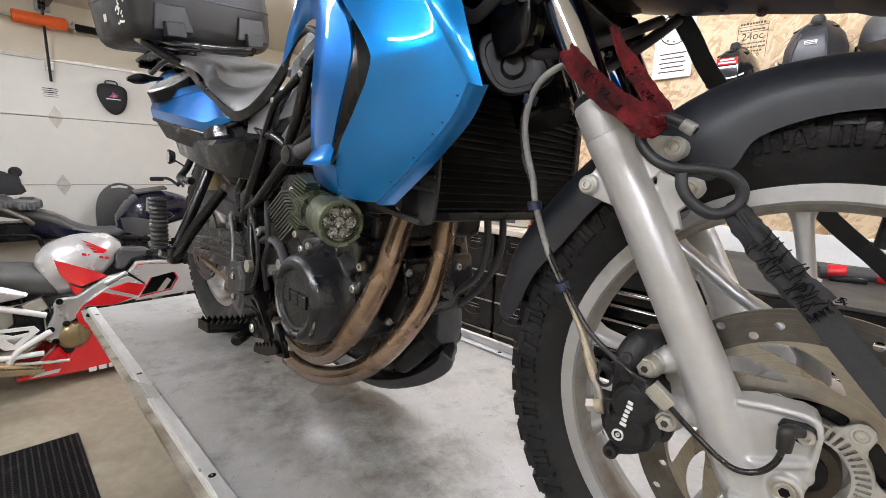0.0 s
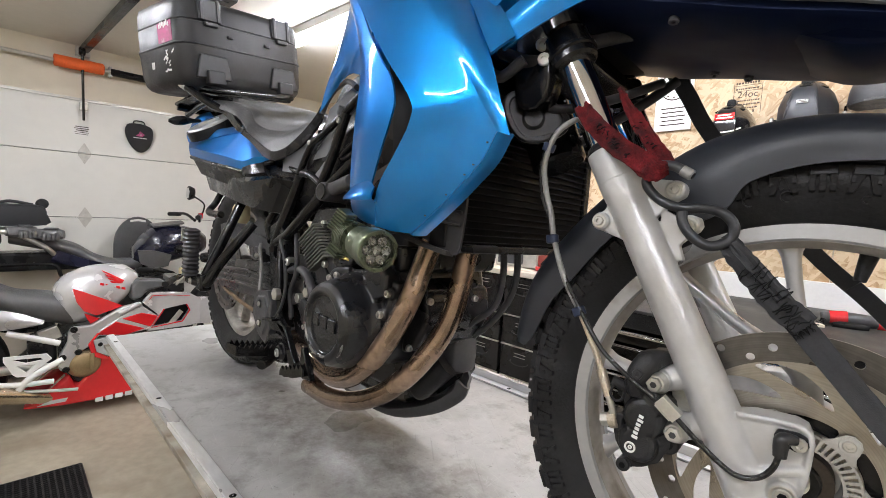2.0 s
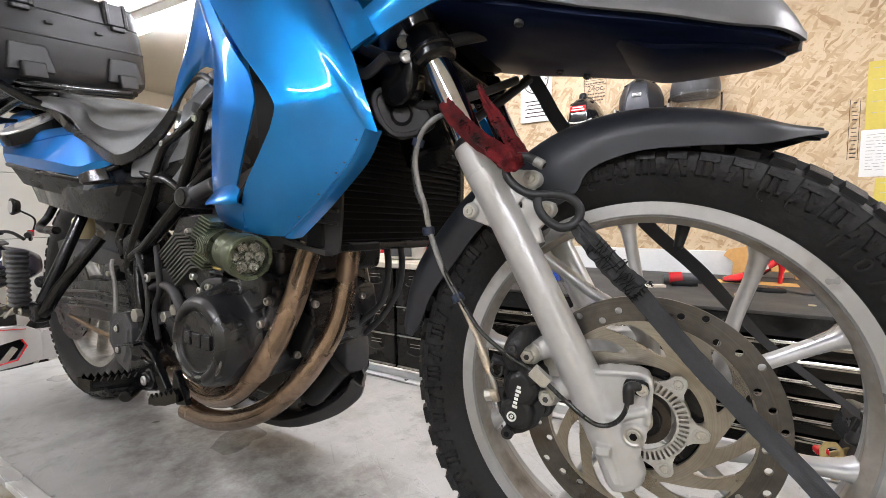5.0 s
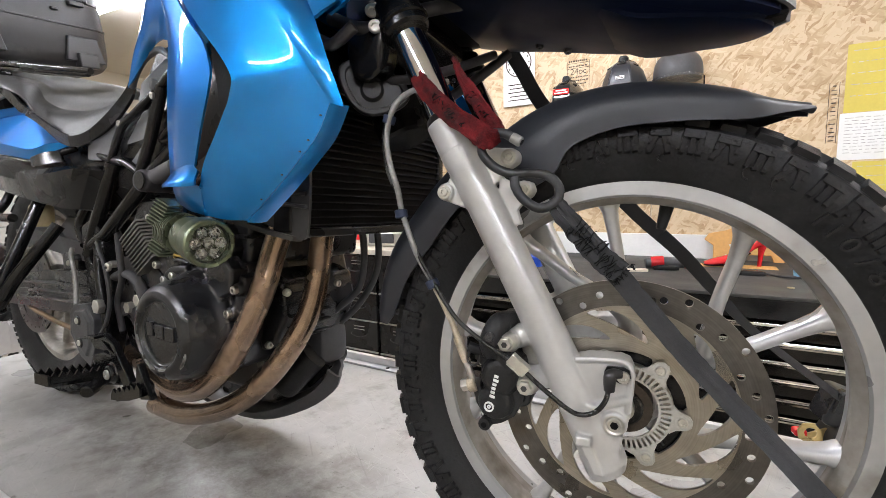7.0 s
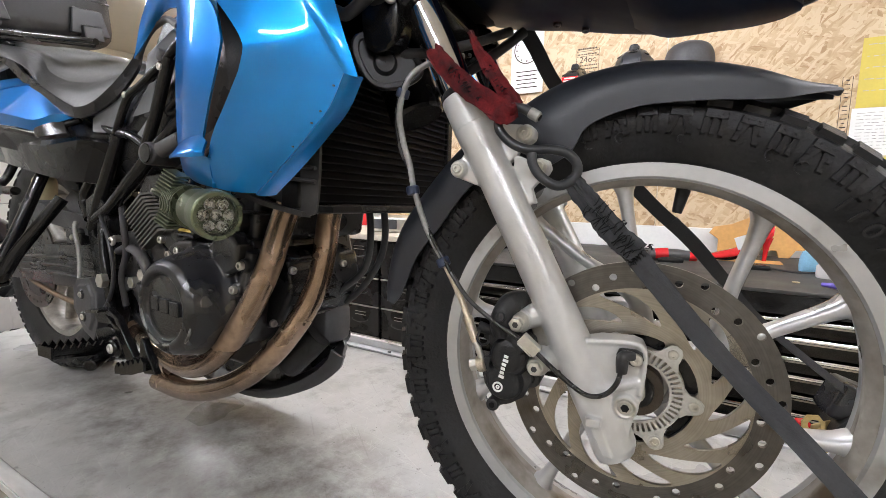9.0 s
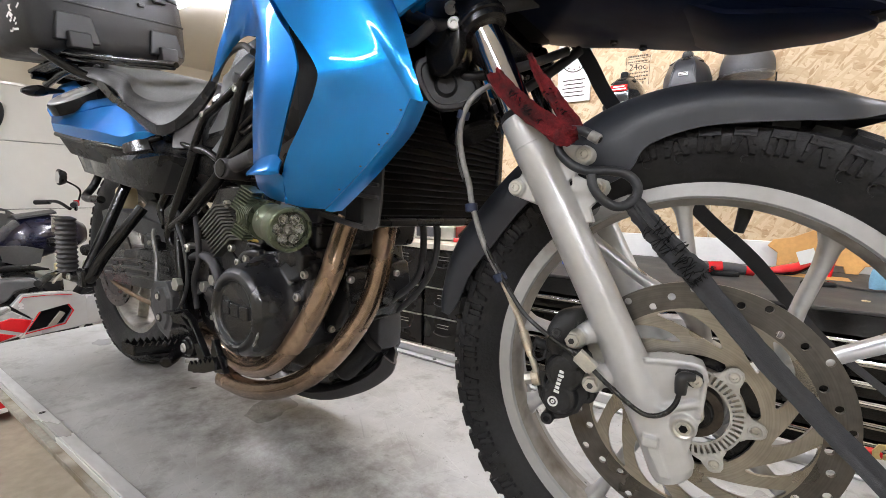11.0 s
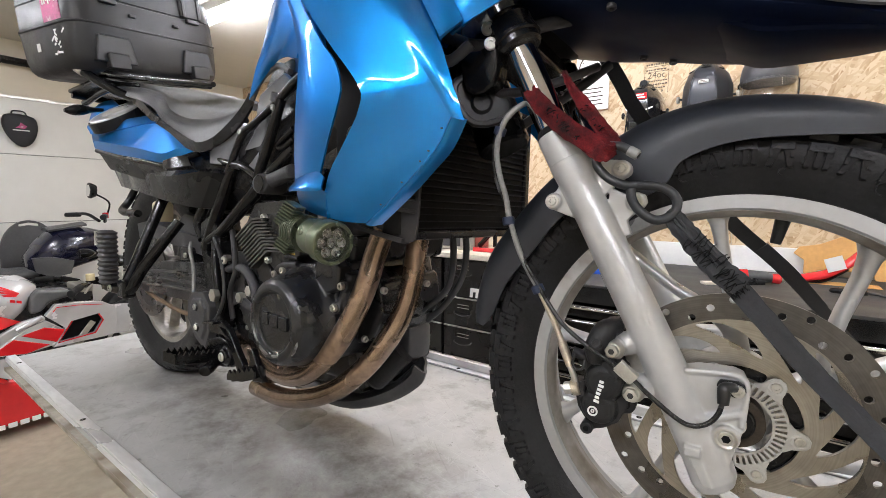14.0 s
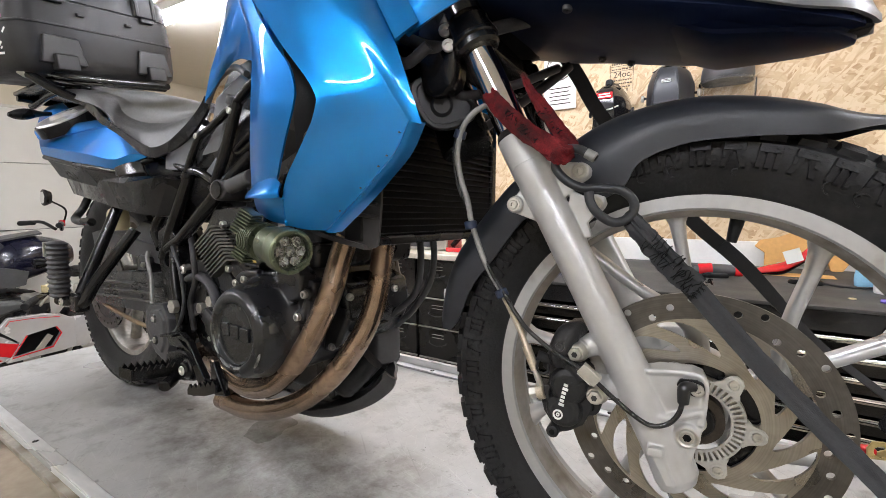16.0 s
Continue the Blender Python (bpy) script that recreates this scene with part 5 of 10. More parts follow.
main = [[(-0.6650, -0.2540, 0.9850), (-0.5900, -0.2620, 0.9850), (-0.5120, -0.2540, 0.9850)],
        [(-0.5530, -0.2750, 0.8680), (-0.4923, -0.2727, 0.8694), (-0.4324, -0.2620, 0.8751)],
        [(-0.5090, -0.2800, 0.8200), (-0.4534, -0.2761, 0.8220), (-0.3966, -0.2635, 0.8242)],
        [(-0.4650, -0.2840, 0.7720), (-0.4164, -0.2776, 0.7733), (-0.3622, -0.2620, 0.7759)],
        [(-0.4200, -0.2860, 0.7260), (-0.3786, -0.2769, 0.7269), (-0.3307, -0.2580, 0.7325)],
        [(-0.4025, -0.2860, 0.7030), (-0.3626, -0.2751, 0.7050), (-0.3155, -0.2540, 0.7108)],
        [(-0.3995, -0.2860, 0.6900), (-0.3587, -0.2733, 0.6912), (-0.3084, -0.2500, 0.6973)],
        [(-0.4080, -0.2860, 0.6680), (-0.3641, -0.2693, 0.6677), (-0.2895, -0.2410, 0.6642)]]
front = [[(-0.5120, -0.2540, 0.9850), (-0.4900, -0.2200, 0.9850), (-0.4750, -0.1900, 0.9850)],
         [(-0.4324, -0.2620, 0.8751), (-0.4031, -0.2428, 0.8703), (-0.3817, -0.2130, 0.8663)],
         [(-0.3966, -0.2635, 0.8242), (-0.3668, -0.2508, 0.8172), (-0.3406, -0.2288, 0.8079)],
         [(-0.3622, -0.2620, 0.7759), (-0.3355, -0.2552, 0.7695), (-0.3102, -0.2405, 0.7596)],
         [(-0.3307, -0.2580, 0.7325), (-0.3115, -0.2540, 0.7270), (-0.2935, -0.2415, 0.7189)],
         [(-0.3155, -0.2540, 0.7108), (-0.3020, -0.2506, 0.7063), (-0.2875, -0.2400, 0.7001)],
         [(-0.3084, -0.2500, 0.6973), (-0.2966, -0.2472, 0.6936), (-0.2834, -0.2385, 0.6894)],
         [(-0.2895, -0.2410, 0.6642), (-0.2822, -0.2394, 0.6616), (-0.2732, -0.2355, 0.6594)]]
low = [[(-0.4080, -0.2860, 0.6680), (-0.3641, -0.2693, 0.6677), (-0.2895, -0.2410, 0.6642)],
       [(-0.4360, -0.2850, 0.6320), (-0.3824, -0.2696, 0.6301), (-0.3066, -0.2440, 0.6304)],
       [(-0.4610, -0.2840, 0.6010), (-0.4014, -0.2708, 0.5968), (-0.3330, -0.2480, 0.6024)],
       [(-0.4750, -0.2800, 0.5730), (-0.4268, -0.2704, 0.5651), (-0.3670, -0.2520, 0.5707)],
       [(-0.4800, -0.2700, 0.5360), (-0.4474, -0.2663, 0.5311), (-0.4192, -0.2550, 0.5299)]]
heel = [[(-0.563, -0.268, 0.590), (-0.520, -0.280, 0.582), (-0.475, -0.280, 0.573)],
        [(-0.560, -0.264, 0.562), (-0.520, -0.275, 0.557), (-0.478, -0.276, 0.553)],
        [(-0.556, -0.258, 0.549), (-0.518, -0.266, 0.541), (-0.480, -0.270, 0.536)]]
edge = [r[2] for r in low]
chin = [[edge[k], (edge[k][0] + 0.004, edge[k][1] + 0.007, edge[k][2] - 0.001), (edge[k][0] + 0.008, edge[k][1] + 0.022, edge[k][2] + 0.001)] for k in range(5)]
fair = shell("side_fairing", [main, front, low, heel], 0.0026, M_BLUE, bike, "glossy metallic blue side fairing")
shell("fairing_chin", [chin], 0.003, M_BLUE, fair, "chipped blue lower edge")
rear = [[(-0.690, -0.235, 0.985), (-0.672, -0.250, 0.985), (-0.668, -0.251, 0.985)],
        [(-0.600, -0.258, 0.871), (-0.582, -0.268, 0.871), (-0.557, -0.273, 0.871)],
        [(-0.574, -0.262, 0.823), (-0.552, -0.273, 0.823), (-0.521, -0.279, 0.825)],
        [(-0.562, -0.264, 0.779), (-0.527, -0.277, 0.777), (-0.482, -0.282, 0.776)],
        [(-0.562, -0.265, 0.747), (-0.514, -0.279, 0.747), (-0.455, -0.283, 0.747)],
        [(-0.564, -0.266, 0.715), (-0.510, -0.280, 0.715), (-0.4435, -0.283, 0.715)],
        [(-0.566, -0.266, 0.690), (-0.512, -0.280, 0.690), (-0.448, -0.283, 0.692)],
        [(-0.568, -0.266, 0.643), (-0.524, -0.278, 0.643), (-0.471, -0.281, 0.643)],
        [(-0.566, -0.266, 0.588), (-0.530, -0.277, 0.592), (-0.490, -0.279, 0.597)]]
shell("fairing_rear", [rear], 0.0030, M_BLUE, fair)
for k, f in ((0, 0.45), (1, 0.3), (1, 0.75), (2, 0.6), (3, 0.4)):
    p = Vector(low[k][2]).lerp(Vector(low[k + 1][2]), f)
    part("paint_chip", cyl(nb(), p + V(-0.003, 0.002, 0.002), p + V(-0.003, -0.0035, 0.002), 0.0011, n=9), M_GREY_PL, fair, "dark stone chip in the paint")
lipz = [[(-0.562, -0.267, 0.588), (-0.530, -0.279, 0.594), (-0.492, -0.280, 0.600), (-0.474, -0.282, 0.592)], [(-0.556, -0.280, 0.577), (-0.527, -0.290, 0.578), (-0.492, -0.292, 0.580), (-0.472, -0.288, 0.580)], [(-0.552, -0.282, 0.5735), (-0.525, -0.292, 0.573), (-0.490, -0.2925, 0.5725), (-0.473, -0.287, 0.575)]]
part("vent_lip", sheet(nb(), lipz, 0.003, 4), M_BLUE, fair, "flared lip below the vent", sharp=60)
part("vent_back", sheet(nb(), [[(-0.60, -0.19, 0.88), (-0.44, -0.19, 0.86)], [(-0.56, -0.19, 0.73), (-0.34, -0.19, 0.72)], [(-0.55, -0.19, 0.57), (-0.40, -0.19, 0.57)]], 0.004, 3), M_RAD, fair, "dark recess of the fairing vent")
part("vent_pin", cyl(nb(), (-0.443, -0.262, 0.653), (-0.450, -0.20, 0.653), 0.012, n=16, edge=0.003), M_COVER, fair)
# upper cowl arms reaching forward to the nose
part("cowl_arm", sheet(nb(), [[(-0.325, -0.222, 0.812), (-0.316, -0.224, 0.792), (-0.307, -0.222, 0.772)], [(-0.262, -0.214, 0.842), (-0.255, -0.218, 0.822), (-0.258, -0.212, 0.796)], [(-0.205, -0.190, 0.862), (-0.195, -0.195, 0.846), (-0.198, -0.190, 0.822)], [(-0.13, -0.150, 0.885), (-0.12, -0.152, 0.868), (-0.125, -0.148, 0.845)]], 0.006, 5), M_BLUE, bike, "glossy blue cowl arm beside the headlight", sharp=60)
part("cowl_upper", sheet(nb(), [[(-0.42, -0.205, 0.90), (-0.40, -0.22, 0.86), (-0.345, -0.226, 0.815)], [(-0.36, -0.185, 0.95), (-0.33, -0.205, 0.905), (-0.285, -0.214, 0.858)], [(-0.28, -0.16, 0.99), (-0.25, -0.18, 0.945), (-0.21, -0.188, 0.90)]], 0.004, 5), M_BLUE, bike, "glossy blue upper cowl", sharp=60)
part("cowl_bridge", sheet(nb(), [[(-0.381, -0.214, 0.866), (-0.365, -0.214, 0.862), (-0.348, -0.206, 0.856)], [(-0.339, -0.231, 0.807), (-0.325, -0.230, 0.810), (-0.308, -0.221, 0.815)], [(-0.305, -0.245, 0.757), (-0.298, -0.236, 0.768), (-0.290, -0.221, 0.783)]], 0.004, 5), M_BLUE, bike, "glossy blue fold between fairing and cowl arm", sharp=60)
# far side fairing
part("side_fairing", sheet(nb(), [[(x, -y, z) for x, y, z in r] for r in main[:-2]], 0.004, 3), M_BLUE, bike, "glossy metallic blue side fairing")


def ring_sec(x, w, zt, ze, zl):
    """Cross section of the nose at x."""
    return [(x, -w, ze), (x, -w * 0.72, ze + (zt - ze) * 0.55), (x, 0, zt), (x, w * 0.72, ze + (zt - ze) * 0.55), (x, w, ze), (x, w * 0.9, ze - (ze - zl) * 0.7), (x, w * 0.6, zl), (x, 0, zl - 0.002), (x, -w * 0.6, zl), (x, -w * 0.9, ze - (ze - zl) * 0.7)]


secs = [(-0.27, 0.165, 0.98, 0.868, 0.836), (-0.20, 0.158, 0.965, 0.848, 0.818), (-0.13, 0.146, 0.945, 0.828, 0.804), (-0.055, 0.130, 0.920, 0.806, 0.785), (0.02, 0.112, 0.885, 0.788, 0.769), (0.085, 0.088, 0.848, 0.772, 0.761), (0.125, 0.060, 0.815, 0.764, 0.758), (0.146, 0.034, 0.787, 0.762, 0.758)]
part("nose", loft(nb(), [[V(*p) - V(0, 0, 0.006) for p in ring_sec(x, w * 0.965, zt - 0.012, ze - 0.002, zl)] for x, w, zt, ze, zl in secs], 4, 3), M_BLUE_SHADED, bike, "dark blue underside of the nose cowl, shade in its colour", sharp=50)
beak_rows = []
for x, w, zt, ze, zl in secs[1:] + [(0.157, 0.014, 0.765, 0.760, 0.757)]:
    beak_rows.append([(x, -w - 0.002, ze - (0.010 if x < 0.1 else 0.004)), (x, -w * 0.98, ze + 0.004), (x, -w * 0.72, ze + (zt - ze) * 0.60), (x, 0, zt + 0.004), (x, w * 0.72, ze + (zt - ze) * 0.60), (x, w * 0.98, ze + 0.004), (x, w + 0.002, ze - (0.010 if x < 0.1 else 0.004))])
part("beak", sheet(nb(), beak_rows, 0.004, 4), mat("matt grey beak plastic", (0.115, 0.117, 0.123), 0.42, 0, 0.08, 12, 0.06, 600), bike, "matt grey plastic beak", sharp=60)
lip = [(-0.062, 0.080, 0.801, 0.787), (-0.042, 0.082, 0.794, 0.778), (-0.019, 0.080, 0.784, 0.766), (0.009, 0.076, 0.772, 0.754), (0.049, 0.066, 0.767, 0.750), (0.092, 0.052, 0.762, 0.747), (0.122, 0.036, 0.757, 0.745), (0.136, 0.020, 0.752, 0.744), (0.143, 0.008, 0.749, 0.744)]
part("nose_lip", loft(nb(), [[(x, y * w, zl + (zt - zl) * q) for y, q in ((-1.05, 1.0), (-1.0, 0.45), (-0.78, 0.0), (0.78, 0.0), (1.0, 0.45), (1.05, 1.0))] for x, w, zt, zl in lip], 3, 2), M_BLUE_SHADED, bike, "dark blue lower lip of the nose, shade in its colour", sharp=40)
for k in range(3):
    x, z = 0.118 + 0.010 * k, 0.7595 - 0.0035 * k
    part("lip_notch", loft(nb(), [[(x + a, y, z + b) for a, b in ((-0.010, -0.004), (0.012, -0.002), (0.015, 0.002), (-0.008, 0.004))] for y in (-0.050 + 0.012 * k, -0.034 + 0.012 * k, 0.0)], 2, 2), M_RAD, bike, bevel=0.001)
part("beak_screw", bolt(nb(), (-0.117, -0.158, 0.825), (0.1, -1, 0.1), 0.0095, 0.006), M_STEEL, bike, "bright socket screw on the beak")
for x, y, z in ((-0.145, 0.07, 0.801), (-0.105, 0.085, 0.792), (-0.14, -0.12, 0.805)):
    part("nose_screw", bolt(nb(), (x, y, z), (0, -0.2, -1), 0.006, 0.006), M_GREY_PL, bike)
# dark mass of headlight back, headstock and cables behind the fork
part("headlight_housing", loft(nb(), [[(x, y * w, z0 + z * h) for y, z in ((-1, -0.6), (-1, 0.5), (-0.6, 1), (0.6, 1), (1, 0.5), (1, -0.6), (0.6, -1), (-0.6, -1))] for x, w, z0, h in ((-0.34, 0.06, 0.90, 0.08), (-0.29, 0.13, 0.905, 0.085), (-0.19, 0.14, 0.905, 0.07), (-0.10, 0.12, 0.87, 0.04))]), M_RAD, bike, "black headlight housing")
part("headstock", cyl(nb(), (-0.345, 0, 0.66), (-0.46, 0, 0.92), 0.045, n=24, edge=0.005), M_FRAME, bike)
bm = nb()
loops = []
for h, k in ((0.0, 0.90), (0.006, 1.0), (0.013, 1.0), (0.016, 0.94), (0.016, 0.80), (0.012, 0.76)):
    loops.append([(0.048 * k * math.cos(t) + 0.008 * math.sin(2 * t), -h, 0.034 * k * math.sin(t)) for t in (2 * math.pi * j / 36 for j in range(36))])
rings(bm, loops)
horn = part("horn", bm, M_BLACK, bike, "black oval horn with a raised rim", M=pose(-0.318, -0.128, 0.705, 0, 22, 38))
part("horn_hub", lathe(nb(), [(0.001, -0.020), (0.012, -0.019), (0.016, -0.012), (0.001, -0.010)], n=24, closed=False), M_HOSE, horn, M=pose(-0.318, -0.128, 0.705, 0, 22, 38))
for x, z in ((-0.287, 0.792), (-0.282, 0.772)):
    part("bracket_screw", bolt(nb(), (x, -0.166, z), (0.45, -0.9, 0), 0.0085, 0.005), M_STEEL, bike, "bright torx screw")
part("horn_bracket", loft(nb(), [[(-0.300 + a * k, -0.146 + d, 0.775 + b * k) for a, b in ((-0.022, -0.06), (0.020, -0.055), (0.026, 0.0), (0.012, 0.06), (-0.030, 0.065), (-0.034, 0.0))] for d, k in ((0.02, 0.9), (-0.012, 1.0), (-0.018, 0.85))], 2, 3), M_FRAME, bike, bevel=0.002)
for pts, r in (([(-0.36, -0.16, 0.80), (-0.30, -0.16, 0.775), (-0.24, -0.12, 0.80), (-0.2, -0.05, 0.83)], 0.009), ([(-0.37, -0.10, 0.76), (-0.29, -0.12, 0.72), (-0.24, -0.06, 0.74), (-0.2, 0.02, 0.78)], 0.007), ([(-0.36, -0.18, 0.765), (-0.33, -0.19, 0.752), (-0.30, -0.185, 0.77)], 0.008), ([(-0.33, 0.02, 0.70), (-0.24, 0.05, 0.76), (-0.2, 0.08, 0.80)], 0.008)):
    part("cable", tube(nb(), pts, r, n=10), M_HOSE, bike)

# radiator with fin bands
RX = -0.420
rad = part("radiator", box(nb(), (RX - 0.018, 0.030, 0.634), (0.03, 0.40, 0.245)), M_RAD, bike, "black finned radiator", bevel=0.004)
for k in range(21):
    part("cooling_fin", box(nb(), (RX + 0.001, 0.030, 0.522 + k * 0.0114), (0.012, 0.382, 0.0014)), M_RADFIN, rad, flat=True)
for z in (0.511, 0.760):
    part("tank_edge", box(nb(), (RX - 0.012, 0.030, z), (0.045, 0.42, 0.014)), M_BLACK, rad, bevel=0.004)
for y in (-0.176, 0.236):
    part("side_tank", box(nb(), (RX - 0.016, y, 0.635), (0.04, 0.024, 0.250)), M_BLACK, rad, bevel=0.006)
part("shroud", sheet(nb(), [[(-0.386, -0.182, 0.640), (-0.440, -0.186, 0.640)], [(-0.384, -0.182, 0.586), (-0.450, -0.188, 0.575)], [(-0.391, -0.182, 0.512), (-0.470, -0.190, 0.545)], [(-0.405, -0.182, 0.501), (-0.480, -0.190, 0.528)]], 0.005, 4), M_GREY_PL, rad, "scuffed grey plastic radiator shroud")
part("shroud_lip", sheet(nb(), [[(-0.520, -0.215, 0.530), (-0.520, -0.185, 0.527)], [(-0.470, -0.205, 0.514), (-0.470, -0.180, 0.510)], [(-0.412, -0.190, 0.5005), (-0.412, -0.172, 0.4985)]], 0.007, 4), M_GREY_PL, rad, "worn lower lip of the shroud")
for z in (0.548, 0.566):
    part("shroud_rib", tube(nb(), [(-0.388, -0.186, z), (-0.43, -0.190, z + 0.004), (-0.478, -0.194, z + 0.004)], 0.003, n=8), M_GREY_PL, rad)

# ---- engine ----
eng = part("engine", prism(nb(), [(-1.0, 0.30), (-0.99, 0.42), (-0.93, 0.46), (-0.72, 0.47), (-0.61, 0.46), (-0.595, 0.40), (-0.605, 0.32), (-0.64, 0.255), (-0.72, 0.225), (-0.90, 0.225), (-0.97, 0.25)], 0.14, -0.142), M_ENGINE, bike, "black parallel twin engine", bevel=0.014)
part("cylinder_block", prism(nb(), [(-0.80, 0.45), (-0.78, 0.62), (-0.74, 0.70), (-0.58, 0.70), (-0.55, 0.62), (-0.575, 0.45)], 0.14, -0.138), M_ENGINE, eng, bevel=0.012)
for k in range(5):
    part("cylinder_fin", box(nb(), (-0.672, 0, 0.50 + k * 0.026), (0.235, 0.292, 0.006)), M_ENGINE, eng, bevel=0.002)
part("front_casting", prism(nb(), [(-0.61, 0.44), (-0.555, 0.42), (-0.545, 0.36), (-0.575, 0.30), (-0.62, 0.28)], 0.10, -0.09), M_ENGINE, eng, bevel=0.012)
part("sump", prism(nb(), [(-0.90, 0.225), (-0.64, 0.255), (-0.66, 0.19), (-0.72, 0.165), (-0.84, 0.165)], 0.09, -0.03), M_ENGINE, eng, bevel=0.012)
CC = (-0.670, 0.345)
screws = ((-0.755, 0.419), (-0.728, 0.428), (-0.675, 0.430), (-0.557, 0.417), (-0.576, 0.376), (-0.600, 0.339), (-0.617, 0.284), (-0.667, 0.250))
flange = [(-0.775, 0.355), (-0.774, 0.422), (-0.742, 0.442), (-0.67, 0.446), (-0.60, 0.450), (-0.548, 0.436), (-0.546, 0.402), (-0.562, 0.362), (-0.588, 0.325), (-0.602, 0.280), (-0.628, 0.258), (-0.67, 0.235), (-0.72, 0.250), (-0.757, 0.30)]
bm = prism(nb(), flange, -0.132, -0.166)
lathe(bm, [(0.001, -0.2330), (0.0535, -0.2330), (0.0565, -0.2405), (0.0620, -0.2420), (0.0700, -0.2395), (0.0775, -0.2320), (0.0830, -0.2150), (0.0880, -0.1900), (0.0945, -0.1760), (0.0970, -0.1500), (0.001, -0.1500)], (CC[0], 0, CC[1]), "y", 96, False)
for x, z in screws:
    cyl(bm, (x, -0.140, z), (x, -0.176, z), 0.0112, n=20, edge=0.002)
tube(bm, [(-0.640, -0.165, 0.444), (-0.612, -0.172, 0.420), (-0.592, -0.172, 0.395)], 0.010, n=14)
tube(bm, [(-0.760, -0.165, 0.400), (-0.752, -0.172, 0.425), (-0.728, -0.172, 0.438), (-0.690, -0.170, 0.442)], 0.008, n=12)
tube(bm, [(-0.560, -0.160, 0.420), (-0.574, -0.166, 0.380), (-0.598, -0.168, 0.340), (-0.612, -0.168, 0.290)], 0.0075, n=12)
cov = cast("clutch_cover", bm, M_COVER, eng, "round satin black clutch cover", voxel=0.0017, smooth=6)
M_WORN = mat("scuffed bare cover edge", (0.20, 0.20, 0.19), 0.5, 0.3, 0.4, 60, stains=(0.03, 0.03, 0.03), stain_scale=90, stain_cut=0.52)
for t0, t1, rr, yy in ((188, 226, 0.0590, -0.2412), (232, 262, 0.0595, -0.2415), (272, 292, 0.0590, -0.2412), (318, 344, 0.0735, -0.2362)):
    bm = tube(nb(), [(CC[0] + rr * math.cos(radians(t)), yy, CC[1] + rr * math.sin(radians(t))) for t in range(t0, t1 + 1, 6)], [0.0012, 0.0024, 0.0020, 0.0024, 0.0010], n=8)
    part("cover_ridge", bm, M_WORN, cov, "worn pale rim")
for k, (dx, w) in enumerate(((-0.0275, 0.019), (-0.001, 0.024), (0.0265, 0.024))):
    part("raised_block", box(nb(), (CC[0] + dx, -0.2345, CC[1] + 0.004 - 0.0015 * k), (w, 0.006, 0.024)), M_COVER, cov, bevel=0.0022)
for x, z in screws:
    part("cover_screw", bolt(nb(), (x, -0.176, z), (0, -1, 0), 0.0070, 0.0075), M_STEEL, eng, "bright socket head screw")
part("side_casting", prism(nb(), [(-0.60, 0.45), (-0.66, 0.47), (-0.66, 0.52), (-0.605, 0.52), (-0.585, 0.48)], -0.12, -0.160), M_ENGINE, eng, bevel=0.008)
part("side_casting", prism(nb(), [(-0.575, 0.40), (-0.60, 0.44), (-0.57, 0.46), (-0.56, 0.42), (-0.56, 0.38)], -0.11, -0.150), M_ENGINE, eng, bevel=0.008)
# sprocket side bracket with openings
part("pivot_bracket", plate(nb(), [(-0.985, 0.41), (-0.94, 0.45), (-0.86, 0.452), (-0.80, 0.435), (-0.775, 0.40), (-0.785, 0.34), (-0.82, 0.29), (-0.87, 0.275), (-0.905, 0.32), (-0.96, 0.35)], [circle(0.028, 20, (-0.862, 0.385)), circle(0.012, 12, (-0.93, 0.405)), [(-0.83, 0.33), (-0.85, 0.31), (-0.865, 0.33), (-0.845, 0.345)]], -0.165, -0.150), M_ENGINE, eng, "black cast bracket with openings", bevel=0.002)
for x, z, r in ((-0.895, 0.352, 0.012), (-0.985, 0.35, 0.016), (-0.95, 0.435, 0.008), (-0.985, 0.345, 0.011)):
    part("bracket_bolt", cyl(nb(), (x, -0.165, z), (x, -0.178, z), r, n=6), M_STEEL, eng, bevel=0.001)
# finned regulator beside the cylinder
for k in range(11):
    f = k / 10
    a, b, c = V(-0.778 + 0.058 * f, 0, 0.528 - 0.062 * f), V(-0.822 + 0.054 * f, 0, 0.526 - 0.062 * f), V(-0.884 + 0.056 * f, 0, 0.486 - 0.062 * f)
    u = V(0, 0, 0.0013)
    w = V(0.0009, 0, -0.0009)
    bm = rings(nb(), [[p + V(0, y, 0) for p in (a - u, b - u + w, c + w, c - w, b + u - w, a + u)] for y in (-0.170, -0.189)])
    part("cooling_rib", bm, M_FIN, eng, "thin cast cooling rib", flat=True)
part("rib_plate", prism(nb(), [(-0.875, 0.50), (-0.83, 0.56), (-0.73, 0.565), (-0.67, 0.53), (-0.68, 0.46), (-0.76, 0.425)], -0.155, -0.176), M_ENGINE, eng, bevel=0.003)
for x, z in ((-0.715, 0.512), (-0.80, 0.475), (-0.84, 0.505), (-0.775, 0.445), (-0.79, 0.53)):
    part("rib_screw", bolt(nb(), (x, -0.176, z), (0, -1, 0), 0.0072, 0.009), M_STEEL, eng)
for k, z in enumerate((0.458, 0.466, 0.474)):
    part("wire", tube(nb(), [(-0.735, -0.165, z - 0.01), (-0.712, -0.182, z), (-0.69, -0.172, z - 0.004)], 0.003, n=8), mat("yellow wire", (0.35, 0.25, 0.05), 0.5) if k == 1 else M_HOSE, eng)

